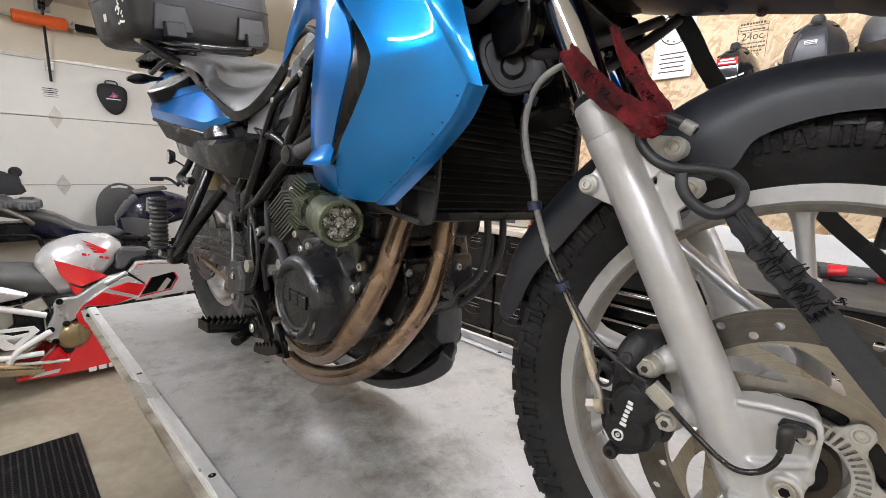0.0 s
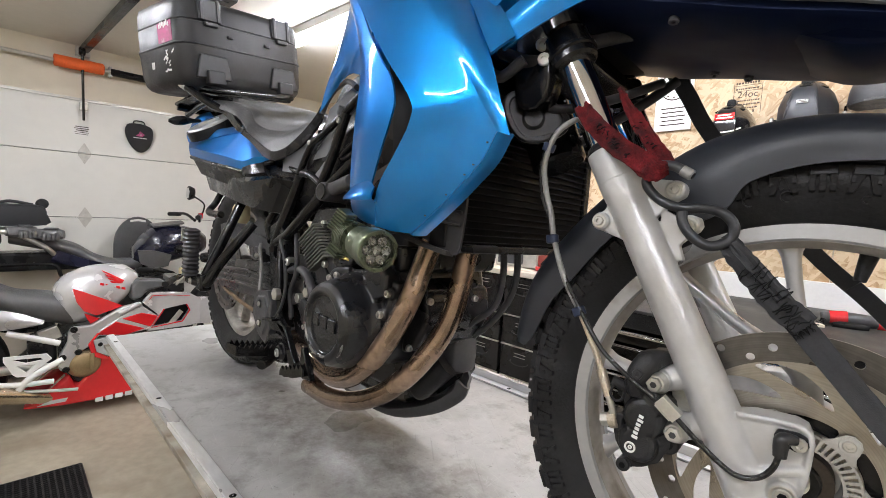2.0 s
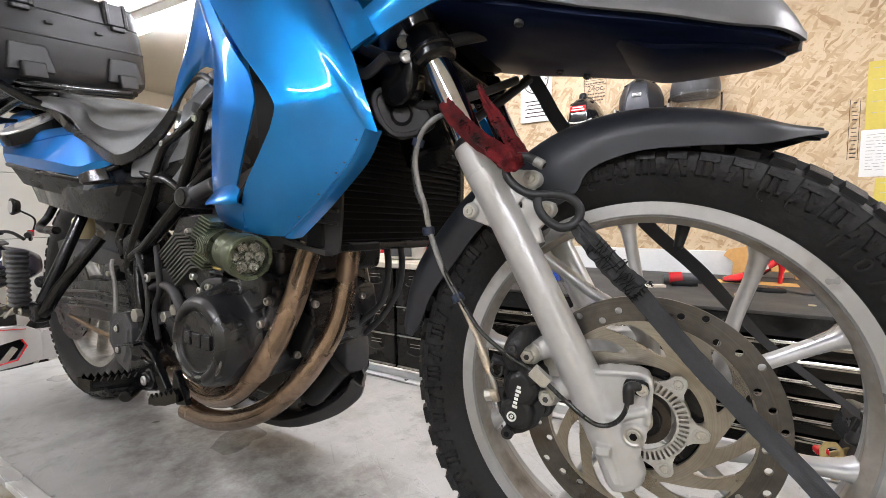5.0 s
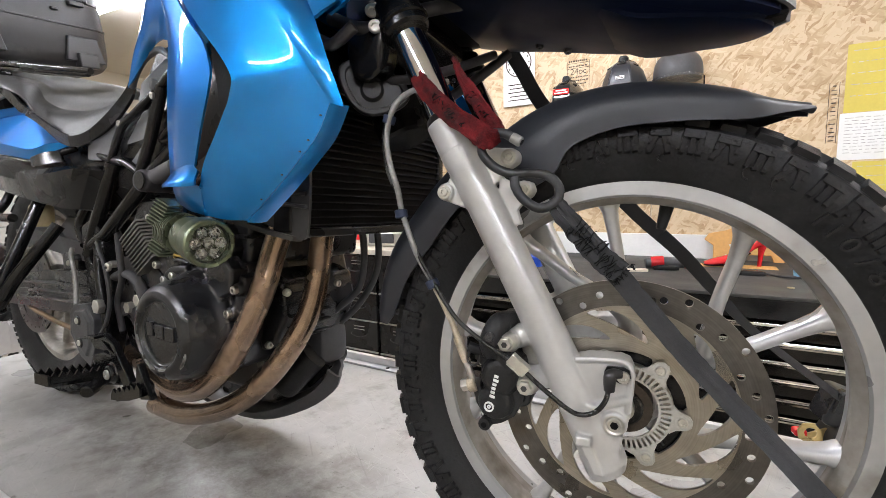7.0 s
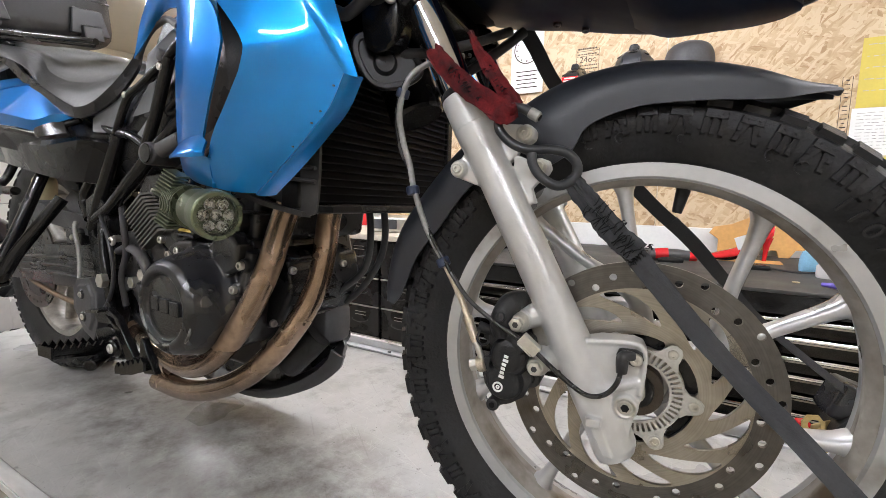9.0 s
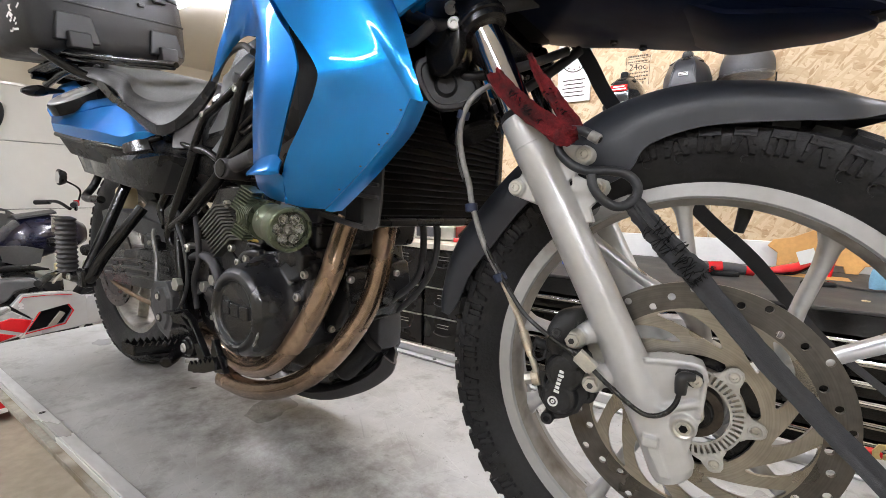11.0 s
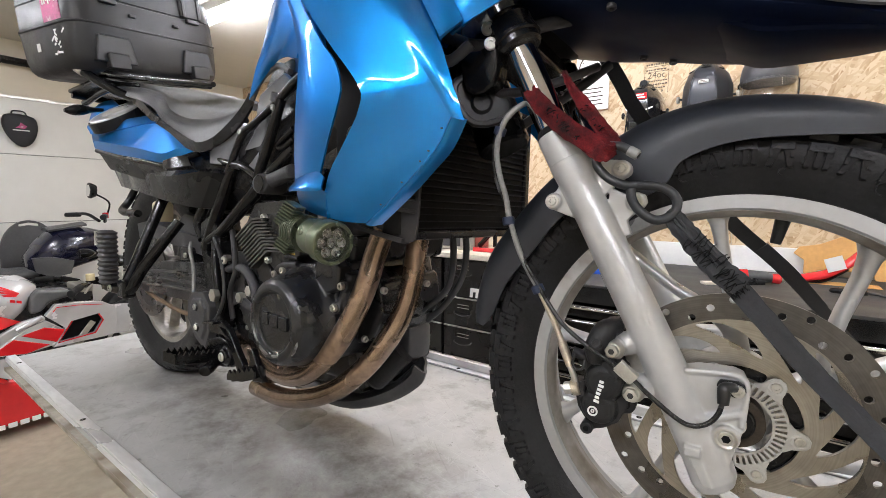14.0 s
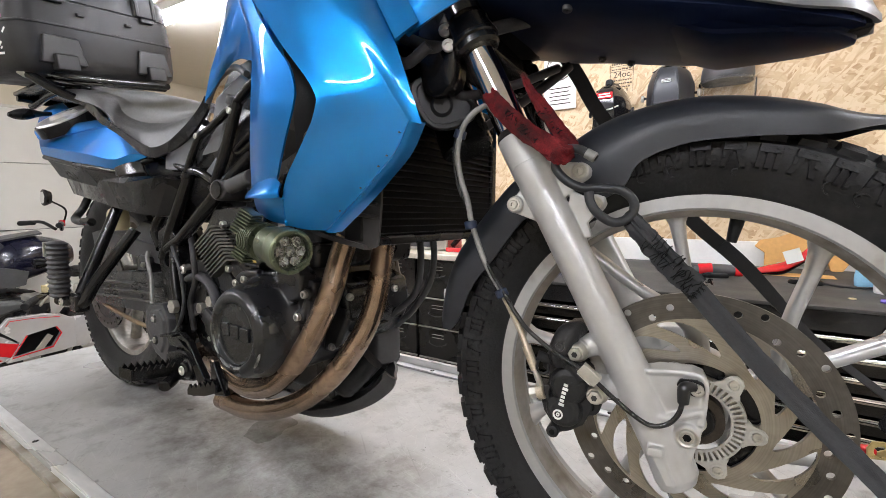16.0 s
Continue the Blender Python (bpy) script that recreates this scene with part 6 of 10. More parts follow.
# bolted covers, hoses and ribs round the crankcase
part("pump_cover", prism(nb(), [(-0.625, 0.455), (-0.585, 0.47), (-0.56, 0.45), (-0.565, 0.41), (-0.60, 0.395), (-0.63, 0.42)], -0.150, -0.182, inset=0.004), M_COVER, eng, bevel=0.006)
part("pump_neck", tube(nb(), [(-0.60, -0.170, 0.455), (-0.605, -0.175, 0.50), (-0.625, -0.16, 0.545), (-0.65, -0.13, 0.58)], 0.013, n=14), M_HOSE, eng, "black coolant hose")
part("hose_clamp", lathe(nb(), [(0.0135, -0.004), (0.0148, -0.004), (0.0148, 0.004), (0.0135, 0.004)], (0, 0, 0), "z", 24), M_STEEL, eng, "steel hose clamp", M=pose(-0.602, -0.172, 0.478, 0, -6, 0))
for k in range(6):
    part("case_rib", box(nb(), (-0.548, -0.03, 0.315 + k * 0.02), (0.012, 0.10, 0.004)), M_ENGINE, eng, bevel=0.001)
for x, y, z in ((-0.556, -0.085, 0.40), (-0.552, -0.02, 0.425), (-0.553, 0.04, 0.40), (-0.60, -0.09, 0.30)):
    part("case_bolt", bolt(nb(), (x + 0.008, y, z), (1, -0.2, 0), 0.007, 0.008), M_STEEL, eng)
part("gear_cover", prism(nb(), [(-0.90, 0.29), (-0.86, 0.245), (-0.79, 0.235), (-0.765, 0.27), (-0.775, 0.33), (-0.82, 0.36), (-0.88, 0.345)], -0.142, -0.158, inset=0.003), M_COVER, eng, bevel=0.004)
for x, z in ((-0.885, 0.285), (-0.80, 0.245), (-0.785, 0.325), (-0.85, 0.345)):
    part("cover_screw", bolt(nb(), (x, -0.158, z), (0, -1, 0), 0.006, 0.006), M_STEEL, eng)
part("wiring_loom", tube(nb(), [(-0.93, -0.17, 0.50), (-0.90, -0.182, 0.46), (-0.90, -0.18, 0.41), (-0.93, -0.176, 0.36), (-0.93, -0.17, 0.30)], 0.006, n=10), M_HOSE, eng)
part("brake_line", tube(nb(), [(-0.97, -0.19, 0.48), (-0.93, -0.195, 0.43), (-0.92, -0.195, 0.36), (-0.955, -0.195, 0.30), (-1.02, -0.19, 0.28)], 0.004, n=10), M_HOSE, eng)
# exhaust
part("exhaust_pipe", tube(nb(), [(-0.476, -0.112, 0.597), (-0.511, -0.118, 0.523), (-0.522, -0.123, 0.493), (-0.528, -0.132, 0.458), (-0.531, -0.145, 0.418), (-0.544, -0.160, 0.369), (-0.569, -0.172, 0.318), (-0.610, -0.176, 0.272), (-0.674, -0.172, 0.230), (-0.756, -0.164, 0.212), (-0.853, -0.154, 0.226), (-0.985, -0.130, 0.234)], 0.0200, n=28), M_EXHAUST, bike, "brown heat stained exhaust pipe")
part("exhaust_pipe", tube(nb(), [(-0.483, -0.035, 0.600), (-0.498, -0.038, 0.523), (-0.503, -0.042, 0.486), (-0.503, -0.050, 0.438), (-0.506, -0.062, 0.386), (-0.514, -0.078, 0.344), (-0.533, -0.095, 0.301), (-0.567, -0.112, 0.253), (-0.626, -0.122, 0.203), (-0.710, -0.125, 0.161), (-0.816, -0.120, 0.132), (-0.934, -0.110, 0.123)], 0.0205, n=28), M_EXHAUST, bike, "brown heat stained exhaust pipe")
part("exhaust_collector", tube(nb(), [(-0.88, -0.10, 0.165), (-1.0, -0.08, 0.20), (-1.1, 0.0, 0.22)], [0.03, 0.036, 0.034], n=20), M_EXHAUST, bike)
# skid parts under the engine
skid = [(-0.538, 0.212), (-0.556, 0.180), (-0.632, 0.126), (-0.76, 0.074), (-0.90, 0.062), (-1.0, 0.075)]
part("skid_plate", sheet(nb(), [[(x - 0.016, 0.022, z + 0.016), (x, 0.032, z + 0.002), (x - 0.018, 0.055, z), (x - 0.040, 0.085, z + 0.002), (x - 0.060, 0.095, z + 0.016)] for x, z in skid], 0.006, 4), M_GREY_PL, bike, "scuffed black engine skid plate")
part("lower_sump", prism(nb(), [(-0.95, 0.235), (-0.62, 0.29), (-0.60, 0.215), (-0.655, 0.150), (-0.76, 0.098), (-0.95, 0.085)], 0.05, 0.14), M_ENGINE, bike, bevel=0.012)
part("oil_filter", tube(nb(), [(-0.640, -0.022, 0.186), (-0.633, -0.018, 0.194), (-0.605, -0.005, 0.226), (-0.58, 0.01, 0.255)], [0.024, 0.030, 0.031, 0.029], n=24), M_RUBBER, bike, "black oil filter")
part("lower_box", loft(nb(), [[(-0.607 + a * k, 0.058 + b * k, z) for a, b in ((-0.034, -0.032), (0.030, -0.028), (0.032, 0.04), (-0.034, 0.04))] for z, k in ((0.228, 0.82), (0.238, 1.0), (0.295, 1.0), (0.308, 0.8))], 2, 3), M_GREY_PL, bike, "dusty black plastic box", bevel=0.004)
part("filter_ring", tube(nb(), [(-0.655 + 0.035 * math.cos(t), 0.045, 0.235 + 0.05 * math.sin(t)) for t in (1.2, 1.7, 2.3, 2.9, 3.5)], 0.004, n=8), M_STEEL, bike)
for pts in ([(-0.48, 0.08, 0.53), (-0.485, 0.10, 0.47), (-0.495, 0.10, 0.41), (-0.53, 0.09, 0.35), (-0.57, 0.08, 0.31)], [(-0.49, 0.05, 0.53), (-0.490, 0.06, 0.46), (-0.505, 0.06, 0.39), (-0.56, 0.05, 0.34)]):
    part("coolant_hose", tube(nb(), pts, 0.007, n=12), M_HOSE, bike)

# spot light on the engine guard
sp = V(-0.452, -0.288, 0.502)
sd = V(0.97, -0.20, -0.12).normalized()
lamp = part("spot_light", cyl(nb(), sp - sd * 0.058, sp - sd * 0.006, 0.0268, n=40, edge=0.003), M_GREEN, bike, "green anodised round spot light")
bm = nb()
uu, vv = frame_of(sd)
prof = [(0.0292, -0.02), (0.0308, -0.016), (0.0308, 0.006), (0.0290, 0.008), (0.0252, 0.008), (0.0247, -0.004), (0.026, -0.02)]
rings(bm, [[sp + sd * h + r * (math.cos(t) * uu + math.sin(t) * vv) for t in (2 * math.pi * j / 40 for j in range(40))] for r, h in prof], caps=False, closed=True)
part("bezel", bm, M_GREEN, lamp, sharp=30)
part("lens", cyl(nb(), sp + sd * 0.001, sp + sd * 0.0045, 0.0249, n=40), M_GLASS, lamp, "clear spot light lens").visible_shadow = False
part("reflector", cyl(nb(), sp - sd * 0.010, sp - sd * 0.008, 0.0247, n=40), M_GREY_PL, lamp)
for k in range(7):
    r, a = (0, 0) if k == 0 else (0.0152, k * math.pi / 3)
    c = sp - sd * 0.008 + (uu * math.cos(a) + vv * math.sin(a)) * r
    bm = nb()
    rings(bm, [[c + sd * h + q * (math.cos(t) * uu + math.sin(t) * vv) for t in (2 * math.pi * j / 16 for j in range(16))] for q, h in ((0.0026, 0.001), (0.0052, 0.004), (0.0074, 0.0075), (0.0068, 0.0078), (0.0044, 0.0045))], caps=True)
    part("led_cup", bm, M_REFLECTOR, lamp, "bright reflector cup")
for k in range(6):
    a = k * math.pi / 3 + 0.4
    c = sp + sd * 0.008 + (uu * math.cos(a) + vv * math.sin(a)) * 0.0272
    part("bezel_screw", bolt(nb(), c, sd, 0.0032, 0.002), M_GREEN, lamp)
bp = sp - sd * 0.07
for k in range(9):
    c = bp + sd * 0.005 - sd * 0.0062 * k + V(-0.004, 0, 0)
    part("heat_fin", cyl(nb(), c, c - sd * 0.0028, 0.0285 if k < 7 else 0.0245, n=28), M_GREEN, lamp)
for off in (0.030, -0.008):
    c = bp + V(-0.012, -0.012, off) - sd * 0.008
    for k in range(8):
        part("clamp_fin", box(nb(), c + V(-0.004 * k, 0.0, -0.0042 * k + 0.012), (0.032, 0.018, 0.0020), Matrix.Rotation(radians(20), 4, "Y")), M_GREEN, lamp, flat=True)
part("lamp_bracket", tube(nb(), [bp + V(-0.02, 0.01, 0.02), bp + V(-0.05, 0.05, 0.06), bp + V(-0.07, 0.09, 0.10)], 0.011, n=14), M_FRAME, lamp)


# ---- the blue motorcycle: frame, swingarm, rear wheel ----
def rod(name, pts, r, material=None, label="", n=16, smooth=True, parent=None):
    return part(name, tube(nb(), pts, r, n=n, smooth=smooth), material or M_FRAME, parent or bike, label)


rod("frame_tube", [(-0.664, -0.170, 0.800), (-0.699, -0.175, 0.784), (-0.747, -0.180, 0.751), (-0.822, -0.182, 0.717), (-0.863, -0.182, 0.701), (-0.903, -0.182, 0.654), (-0.931, -0.180, 0.619)], 0.0072, label="slim black frame tube")
rod("frame_tube", [(-0.735, -0.178, 0.756), (-0.776, -0.180, 0.668), (-0.814, -0.180, 0.610)], 0.0100, label="black frame tube", smooth=False)
rod("frame_tube", [(-0.734, -0.150, 0.668), (-0.799, -0.178, 0.597), (-0.952, -0.178, 0.497), (-1.017, -0.176, 0.472)], 0.0135, label="thick black frame tube", smooth=False)
rod("frame_tube", [(-0.915, -0.176, 0.636), (-0.940, -0.178, 0.592), (-1.002, -0.178, 0.503), (-1.034, -0.176, 0.451)], 0.0135, label="thick black frame tube", smooth=False)
rod("frame_tube", [(-1.073, -0.165, 0.689), (-0.943, -0.176, 0.647), (-0.870, -0.178, 0.634), (-0.811, -0.178, 0.609)], 0.0085)
rod("frame_tube", [(-0.713, -0.165, 0.701), (-0.760, -0.168, 0.674), (-0.749, -0.165, 0.667), (-0.720, -0.160, 0.683)], 0.0065)
bm = nb()
cyl(bm, (-0.775, -0.150, 0.595), (-0.762, -0.208, 0.595), 0.0195, n=32, edge=0.003)
tube(bm, [(-0.781, -0.182, 0.601), (-0.739, -0.190, 0.603), (-0.701, -0.195, 0.610), (-0.663, -0.200, 0.616)], [0.012, 0.014, 0.0135, 0.0135], n=20)
node = cast("frame_node", bm, M_GREY_PL, bike, "round frame plug with a rubber tube end", voxel=0.0018, smooth=5)
part("plug_face", lathe(nb(), [(0.001, -0.1925), (0.0150, -0.1922), (0.0165, -0.1905), (0.001, -0.188)], (-0.760, -0.0185, 0.595), "y", 32, False), M_FRAME, node)
part("tube_end", cyl(nb(), (-0.752, -0.178, 0.752), (-0.745, -0.178, 0.769), 0.0125, n=18, edge=0.002), M_GREY_PL, bike)
# panels between the tubes
M_PANEL = mat("bluish grey side panel", (0.15, 0.155, 0.162), 0.36, 0.1, 0.1, 12)
part("frame_panel", prism(nb(), [(-0.795, 0.730), (-0.821, 0.726), (-0.915, 0.645), (-0.840, 0.624)], -0.155, -0.168), M_PANEL, bike, "grey plastic panel inside the frame", bevel=0.004)
part("frame_panel", prism(nb(), [(-0.842, 0.783), (-0.757, 0.815), (-0.722, 0.794), (-0.782, 0.764), (-0.859, 0.733)], -0.146, -0.158), M_PANEL, bike, "grey plastic knee panel", bevel=0.004)
part("frame_panel", prism(nb(), [(-0.868, 0.720), (-0.913, 0.706), (-0.973, 0.698), (-1.045, 0.687), (-1.072, 0.679), (-0.973, 0.655), (-0.944, 0.653)], -0.152, -0.162), M_PANEL, bike, "grey plastic panel under the seat", bevel=0.003)
for p, q in (((-0.745, -0.188, 0.740), (-0.752, -0.19, 0.752)), ((-0.865, -0.186, 0.705), (-0.872, -0.19, 0.70))):
    part("frame_screw", bolt(nb(), p, (0, -1, 0), 0.006, 0.004), M_STEEL, bike)
# pivot plate with holes
part("pivot_plate", plate(nb(), [(-1.045, 0.51), (-1.00, 0.53), (-0.965, 0.50), (-0.955, 0.44), (-0.935, 0.40), (-0.94, 0.33), (-0.96, 0.27), (-0.985, 0.20), (-1.02, 0.20), (-1.035, 0.27), (-1.02, 0.33), (-1.03, 0.40), (-1.045, 0.45)], [circle(0.017, 20, (-1.005, 0.452)), circle(0.009, 12, (-0.985, 0.385))], -0.185, -0.15), M_FRAME, bike, "black frame pivot plate", bevel=0.004)
# footrest plate, pegs, pedal
bm = nb()
prism(bm, [(-1.070, 0.328), (-1.050, 0.347), (-0.995, 0.355), (-0.969, 0.324), (-0.971, 0.264), (-0.991, 0.224), (-1.034, 0.240), (-1.074, 0.284)], -0.176, -0.204)
prism(bm, [(-1.050, 0.318), (-1.040, 0.334), (-1.000, 0.340), (-0.982, 0.318), (-0.984, 0.270), (-1.000, 0.246), (-1.032, 0.262), (-1.054, 0.290)], -0.200, -0.209)
fp = cast("footrest_plate", bm, M_GREY_PL, bike, "worn black six cornered footrest hanger", voxel=0.0020, smooth=3)
bm = tube(nb(), [(-0.967, -0.168, 0.362), (-0.962, -0.170, 0.385), (-0.944, -0.172, 0.408), (-0.902, -0.174, 0.420), (-0.864, -0.174, 0.412), (-0.843, -0.172, 0.387), (-0.832, -0.170, 0.350), (-0.850, -0.168, 0.318)], 0.0105, n=14, flat=0.8)
part("frame_arch", bm, M_GREY_PL, bike, "worn grey casting arch behind the engine cover")
part("arch_web", prism(nb(), [(-0.968, 0.352), (-0.905, 0.362), (-0.850, 0.338), (-0.845, 0.325), (-0.905, 0.338), (-0.965, 0.318)], -0.160, -0.172, inset=0.002), M_GREY_PL, bike, bevel=0.002)
rod("frame_upright", [(-0.982, -0.182, 0.470), (-0.966, -0.190, 0.410), (-0.952, -0.192, 0.362), (-0.944, -0.190, 0.300)], 0.0085, label="black bent bracket rod")
part("upright_nut", cyl(nb(), (-0.947, -0.196, 0.354), (-0.947, -0.209, 0.354), 0.0150, n=6, edge=0.001), M_STEEL, bike, "bright pivot nut", bevel=0.001)
part("arch_nut", cyl(nb(), (-0.850, -0.170, 0.372), (-0.850, -0.182, 0.372), 0.0120, n=6, edge=0.001), M_STEEL, bike, bevel=0.001)
part("frame_nut", bolt(nb(), (-0.924, -0.190, 0.433), (0, -1, 0), 0.0090, 0.006), M_STEEL, bike)
part("sensor_wire", tube(nb(), [(-1.098, -0.182, 0.462), (-1.091, -0.188, 0.445), (-1.071, -0.190, 0.400), (-1.058, -0.196, 0.358), (-1.050, -0.200, 0.346)], 0.0045, n=10), M_HOSE_GREY, bike, "sleeved grey brake line")
for x, z in ((-1.022, 0.318), (-1.018, 0.272)):
    part("plate_boss", cyl(nb(), (x, -0.205, z), (x, -0.2115, z), 0.011, n=20, edge=0.002), M_FRAME, fp)
    part("plate_bolt", bolt(nb(), (x, -0.2105, z), (0, -1, 0), 0.0065, 0.003), M_STEEL, fp)


def peg(o, d, side, L, w, name, parent):
    """A toothed steel footrest: two saw edges and a floor."""
    o, d, side = Vector(o), Vector(d).normalized(), Vector(side).normalized()
    up = V(0, 0, 1)
    bm = nb()
    n = 8
    for s in (-1, 1):
        base = o + side * s * w / 2
        lo, hi = [], []
        for i in range(2 * n + 1):
            p = base + d * (L * i / (2 * n))
            hi.append(p + up * (0.010 if i % 2 else 0.0))
            lo.append(p - up * 0.010)
        for i in range(2 * n):
            a = [lo[i], lo[i + 1], hi[i + 1], hi[i]]
            t = side * 0.002
            rings(bm, [[q - t for q in a], [q + t for q in a]])
    box(bm, o + d * L * 0.5 - up * 0.018, (0.004, 0.004, 0.004))
    fl = [o - side * w / 2, o + side * w / 2, o + side * w / 2 + d * L, o - side * w / 2 + d * L]
    rings(bm, [[q - up * 0.017 for q in fl], [q - up * 0.012 for q in fl]])
    ends = [o + d * L - side * w / 2, o + d * L + side * w / 2]
    rings(bm, [[ends[0] - up * 0.016, ends[1] - up * 0.016, ends[1] + up * 0.004, ends[0] + up * 0.004], [q + d * 0.004 for q in (ends[0] - up * 0.016, ends[1] - up * 0.016, ends[1] + up * 0.004, ends[0] + up * 0.004)]])
    for k in (0.3, 0.6):
        c = o + d * L * k
        rings(bm, [[c - side * w / 2 - up * 0.014, c + side * w / 2 - up * 0.014, c + side * w / 2, c - side * w / 2], [q + d * 0.004 for q in (c - side * w / 2 - up * 0.014, c + side * w / 2 - up * 0.014, c + side * w / 2, c - side * w / 2)]])
    return part(name, bm, M_FRAME, parent, "toothed black steel footrest", flat=True)


peg((-0.935, -0.205, 0.232), (0.08, -1, 0.16), (1, 0.08, 0), 0.098, 0.045, "footrest", bike)
bm = nb()
prism(bm, [(-0.955, 0.258), (-0.905, 0.272), (-0.868, 0.268), (-0.840, 0.250), (-0.832, 0.232), (-0.850, 0.216), (-0.890, 0.208), (-0.940, 0.210)], -0.198, -0.216)
cyl(bm, (-0.874, -0.195, 0.236), (-0.874, -0.226, 0.236), 0.017, n=24, edge=0.003)
tube(bm, [(-0.935, -0.20, 0.222), (-0.900, -0.232, 0.214), (-0.880, -0.258, 0.212)], 0.012, n=14)
mount = cast("footrest_mount", bm, M_FRAME, bike, "black footrest hinge casting", voxel=0.0022, smooth=4)
part("mount_pin", bolt(nb(), (-0.874, -0.226, 0.236), (0, -1, 0), 0.0095, 0.003), M_STEEL, mount, "steel hinge bolt")
# brake pedal: cranked lever with a step, thin toothed toe plate on a three cornered arm
lever = plate(nb(), [(-0.921, 0.301), (-0.905, 0.309), (-0.865, 0.314), (-0.834, 0.302), (-0.806, 0.268), (-0.780, 0.240), (-0.786, 0.226), (-0.803, 0.224), (-0.823, 0.258), (-0.852, 0.286), (-0.902, 0.284)], [[(-0.868, 0.302), (-0.845, 0.300), (-0.830, 0.284), (-0.850, 0.291)]], -0.232, -0.219)
part("brake_pedal", lever, M_FRAME, bike, "black brake pedal lever", bevel=0.002)
part("pedal_step", box(nb(), (-0.890, -0.232, 0.309), (0.050, 0.030, 0.005), Matrix.Rotation(radians(-8), 4, "Y")), M_FRAME, bike, bevel=0.0015)
saw = [(-0.803, 0.212)]
for k in range(13):
    f = k / 12
    saw.append((-0.803 + 0.095 * f, 0.222 + 0.028 * f + (0.009 if k % 2 else 0.0)))
saw += [(-0.708, 0.236), (-0.745, 0.222)]
for y in (-0.252, -0.232):
    part("toe_plate", prism(nb(), saw, y, y + 0.004), M_FRAME, bike, "toothed black toe plate", flat=True)
part("toe_bridge", box(nb(), (-0.757, -0.240, 0.222), (0.070, 0.020, 0.004), Matrix.Rotation(radians(-16), 4, "Y")), M_FRAME, bike, bevel=0.001)
part("toe_arm", prism(nb(), [(-0.744, 0.282), (-0.737, 0.282), (-0.722, 0.255), (-0.702, 0.226), (-0.735, 0.220), (-0.752, 0.236)], -0.226, -0.238, inset=0.002), M_FRAME, bike, bevel=0.002)
# subframe with passenger pegs
rod("subframe_tube", [(-1.276, -0.170, 0.571), (-1.277, -0.212, 0.466), (-1.253, -0.250, 0.394), (-1.241, -0.272, 0.350)], 0.0130, label="black passenger footrest stay", smooth=False)
rod("subframe_tube", [(-1.162, -0.180, 0.511), (-1.181, -0.220, 0.446), (-1.205, -0.252, 0.387), (-1.213, -0.272, 0.344), (-1.240, -0.275, 0.335)], 0.0130, label="black passenger footrest stay")
rod("subframe_tube", [(-1.0, -0.16, 0.60), (-1.10, -0.16, 0.52), (-1.07, -0.165, 0.47)], 0.013)
foot = V(-1.233, -0.275, 0.342)
part("stay_foot", box(nb(), foot, (0.045, 0.03, 0.045)), M_FRAME, bike, bevel=0.008)
pa, pb = V(-1.295, -0.292, 0.349), V(-1.273, -0.300, 0.485)
bm = nb()
for k in range(25):
    f = k / 24
    w = 0.026 if k % 2 else 0.0215
    w *= 0.7 if k in (0, 24) else 1
    c = pa.lerp(pb, f)
    loop = [c + V(w * 1.05 * math.copysign(abs(math.cos(t)) ** 0.6, math.cos(t)), w * 0.75 * math.copysign(abs(math.sin(t)) ** 0.6, math.sin(t)), 0) for t in (2 * math.pi * j / 20 for j in range(20))]
    if k == 0:
        loops = []
    loops.append(loop)
pp = part("passenger_footrest", rings(bm, loops), M_GREY_PL, bike, "folded ribbed rubber passenger footrest")
part("peg_fork", tube(nb(), [pa + V(0.0, 0.0, -0.004), pa.lerp(foot, 0.5) + V(0, 0, -0.004), foot], 0.014, n=14), M_FRAME, bike, "black footrest hinge")
part("peg_pin", bolt(nb(), pa.lerp(foot, 0.4) + V(0, -0.012, -0.004), (0, -1, 0), 0.009, 0.004), M_STEEL, bike)
# small bright strip added on the footrest to stand for a glint
part("peg_glint", box(nb(), pb + V(-0.024, -0.01, -0.02), (0.004, 0.018, 0.035)), M_STEEL, pp, "bright steel strip added as a glint", bevel=0.001)
part("passenger_footrest", tube(nb(), [(-1.53, 0.245, 0.29), (-1.54, 0.248, 0.445)], 0.02, n=16), M_RUBBER, bike)
# swingarm
part("swingarm", loft(nb(), [[(x, y0 + y * w, z0 + z * h) for y, z in ((-1, -0.8), (-1, 0.8), (-0.7, 1), (0.7, 1), (1, 0.8), (1, -0.8), (0.7, -1), (-0.7, -1))] for x, y0, w, z0, h in ((-0.97, -0.135, 0.025, 0.36, 0.045), (-1.10, -0.14, 0.026, 0.36, 0.05), (-1.30, -0.14, 0.024, 0.35, 0.048), (-1.48, -0.135, 0.022, 0.335, 0.04), (-1.62, -0.13, 0.02, 0.32, 0.036))]), M_ENGINE, bike, "black cast swingarm")
for z in (0.333, 0.352, 0.371):
    part("swingarm_rib", tube(nb(), [(-1.02, -0.163, z + 0.006), (-1.25, -0.167, z + 0.002), (-1.46, -0.16, z - 0.014)], 0.0055, n=8), M_ENGINE, bike)
part("swingarm", loft(nb(), [[(x, 0.135 + y * 0.022, z0 + z * 0.04) for y, z in ((-1, -1), (-1, 1), (1, 1), (1, -1))] for x, z0 in ((-0.97, 0.36), (-1.3, 0.35), (-1.62, 0.32))], 3, 3), M_ENGINE, bike)
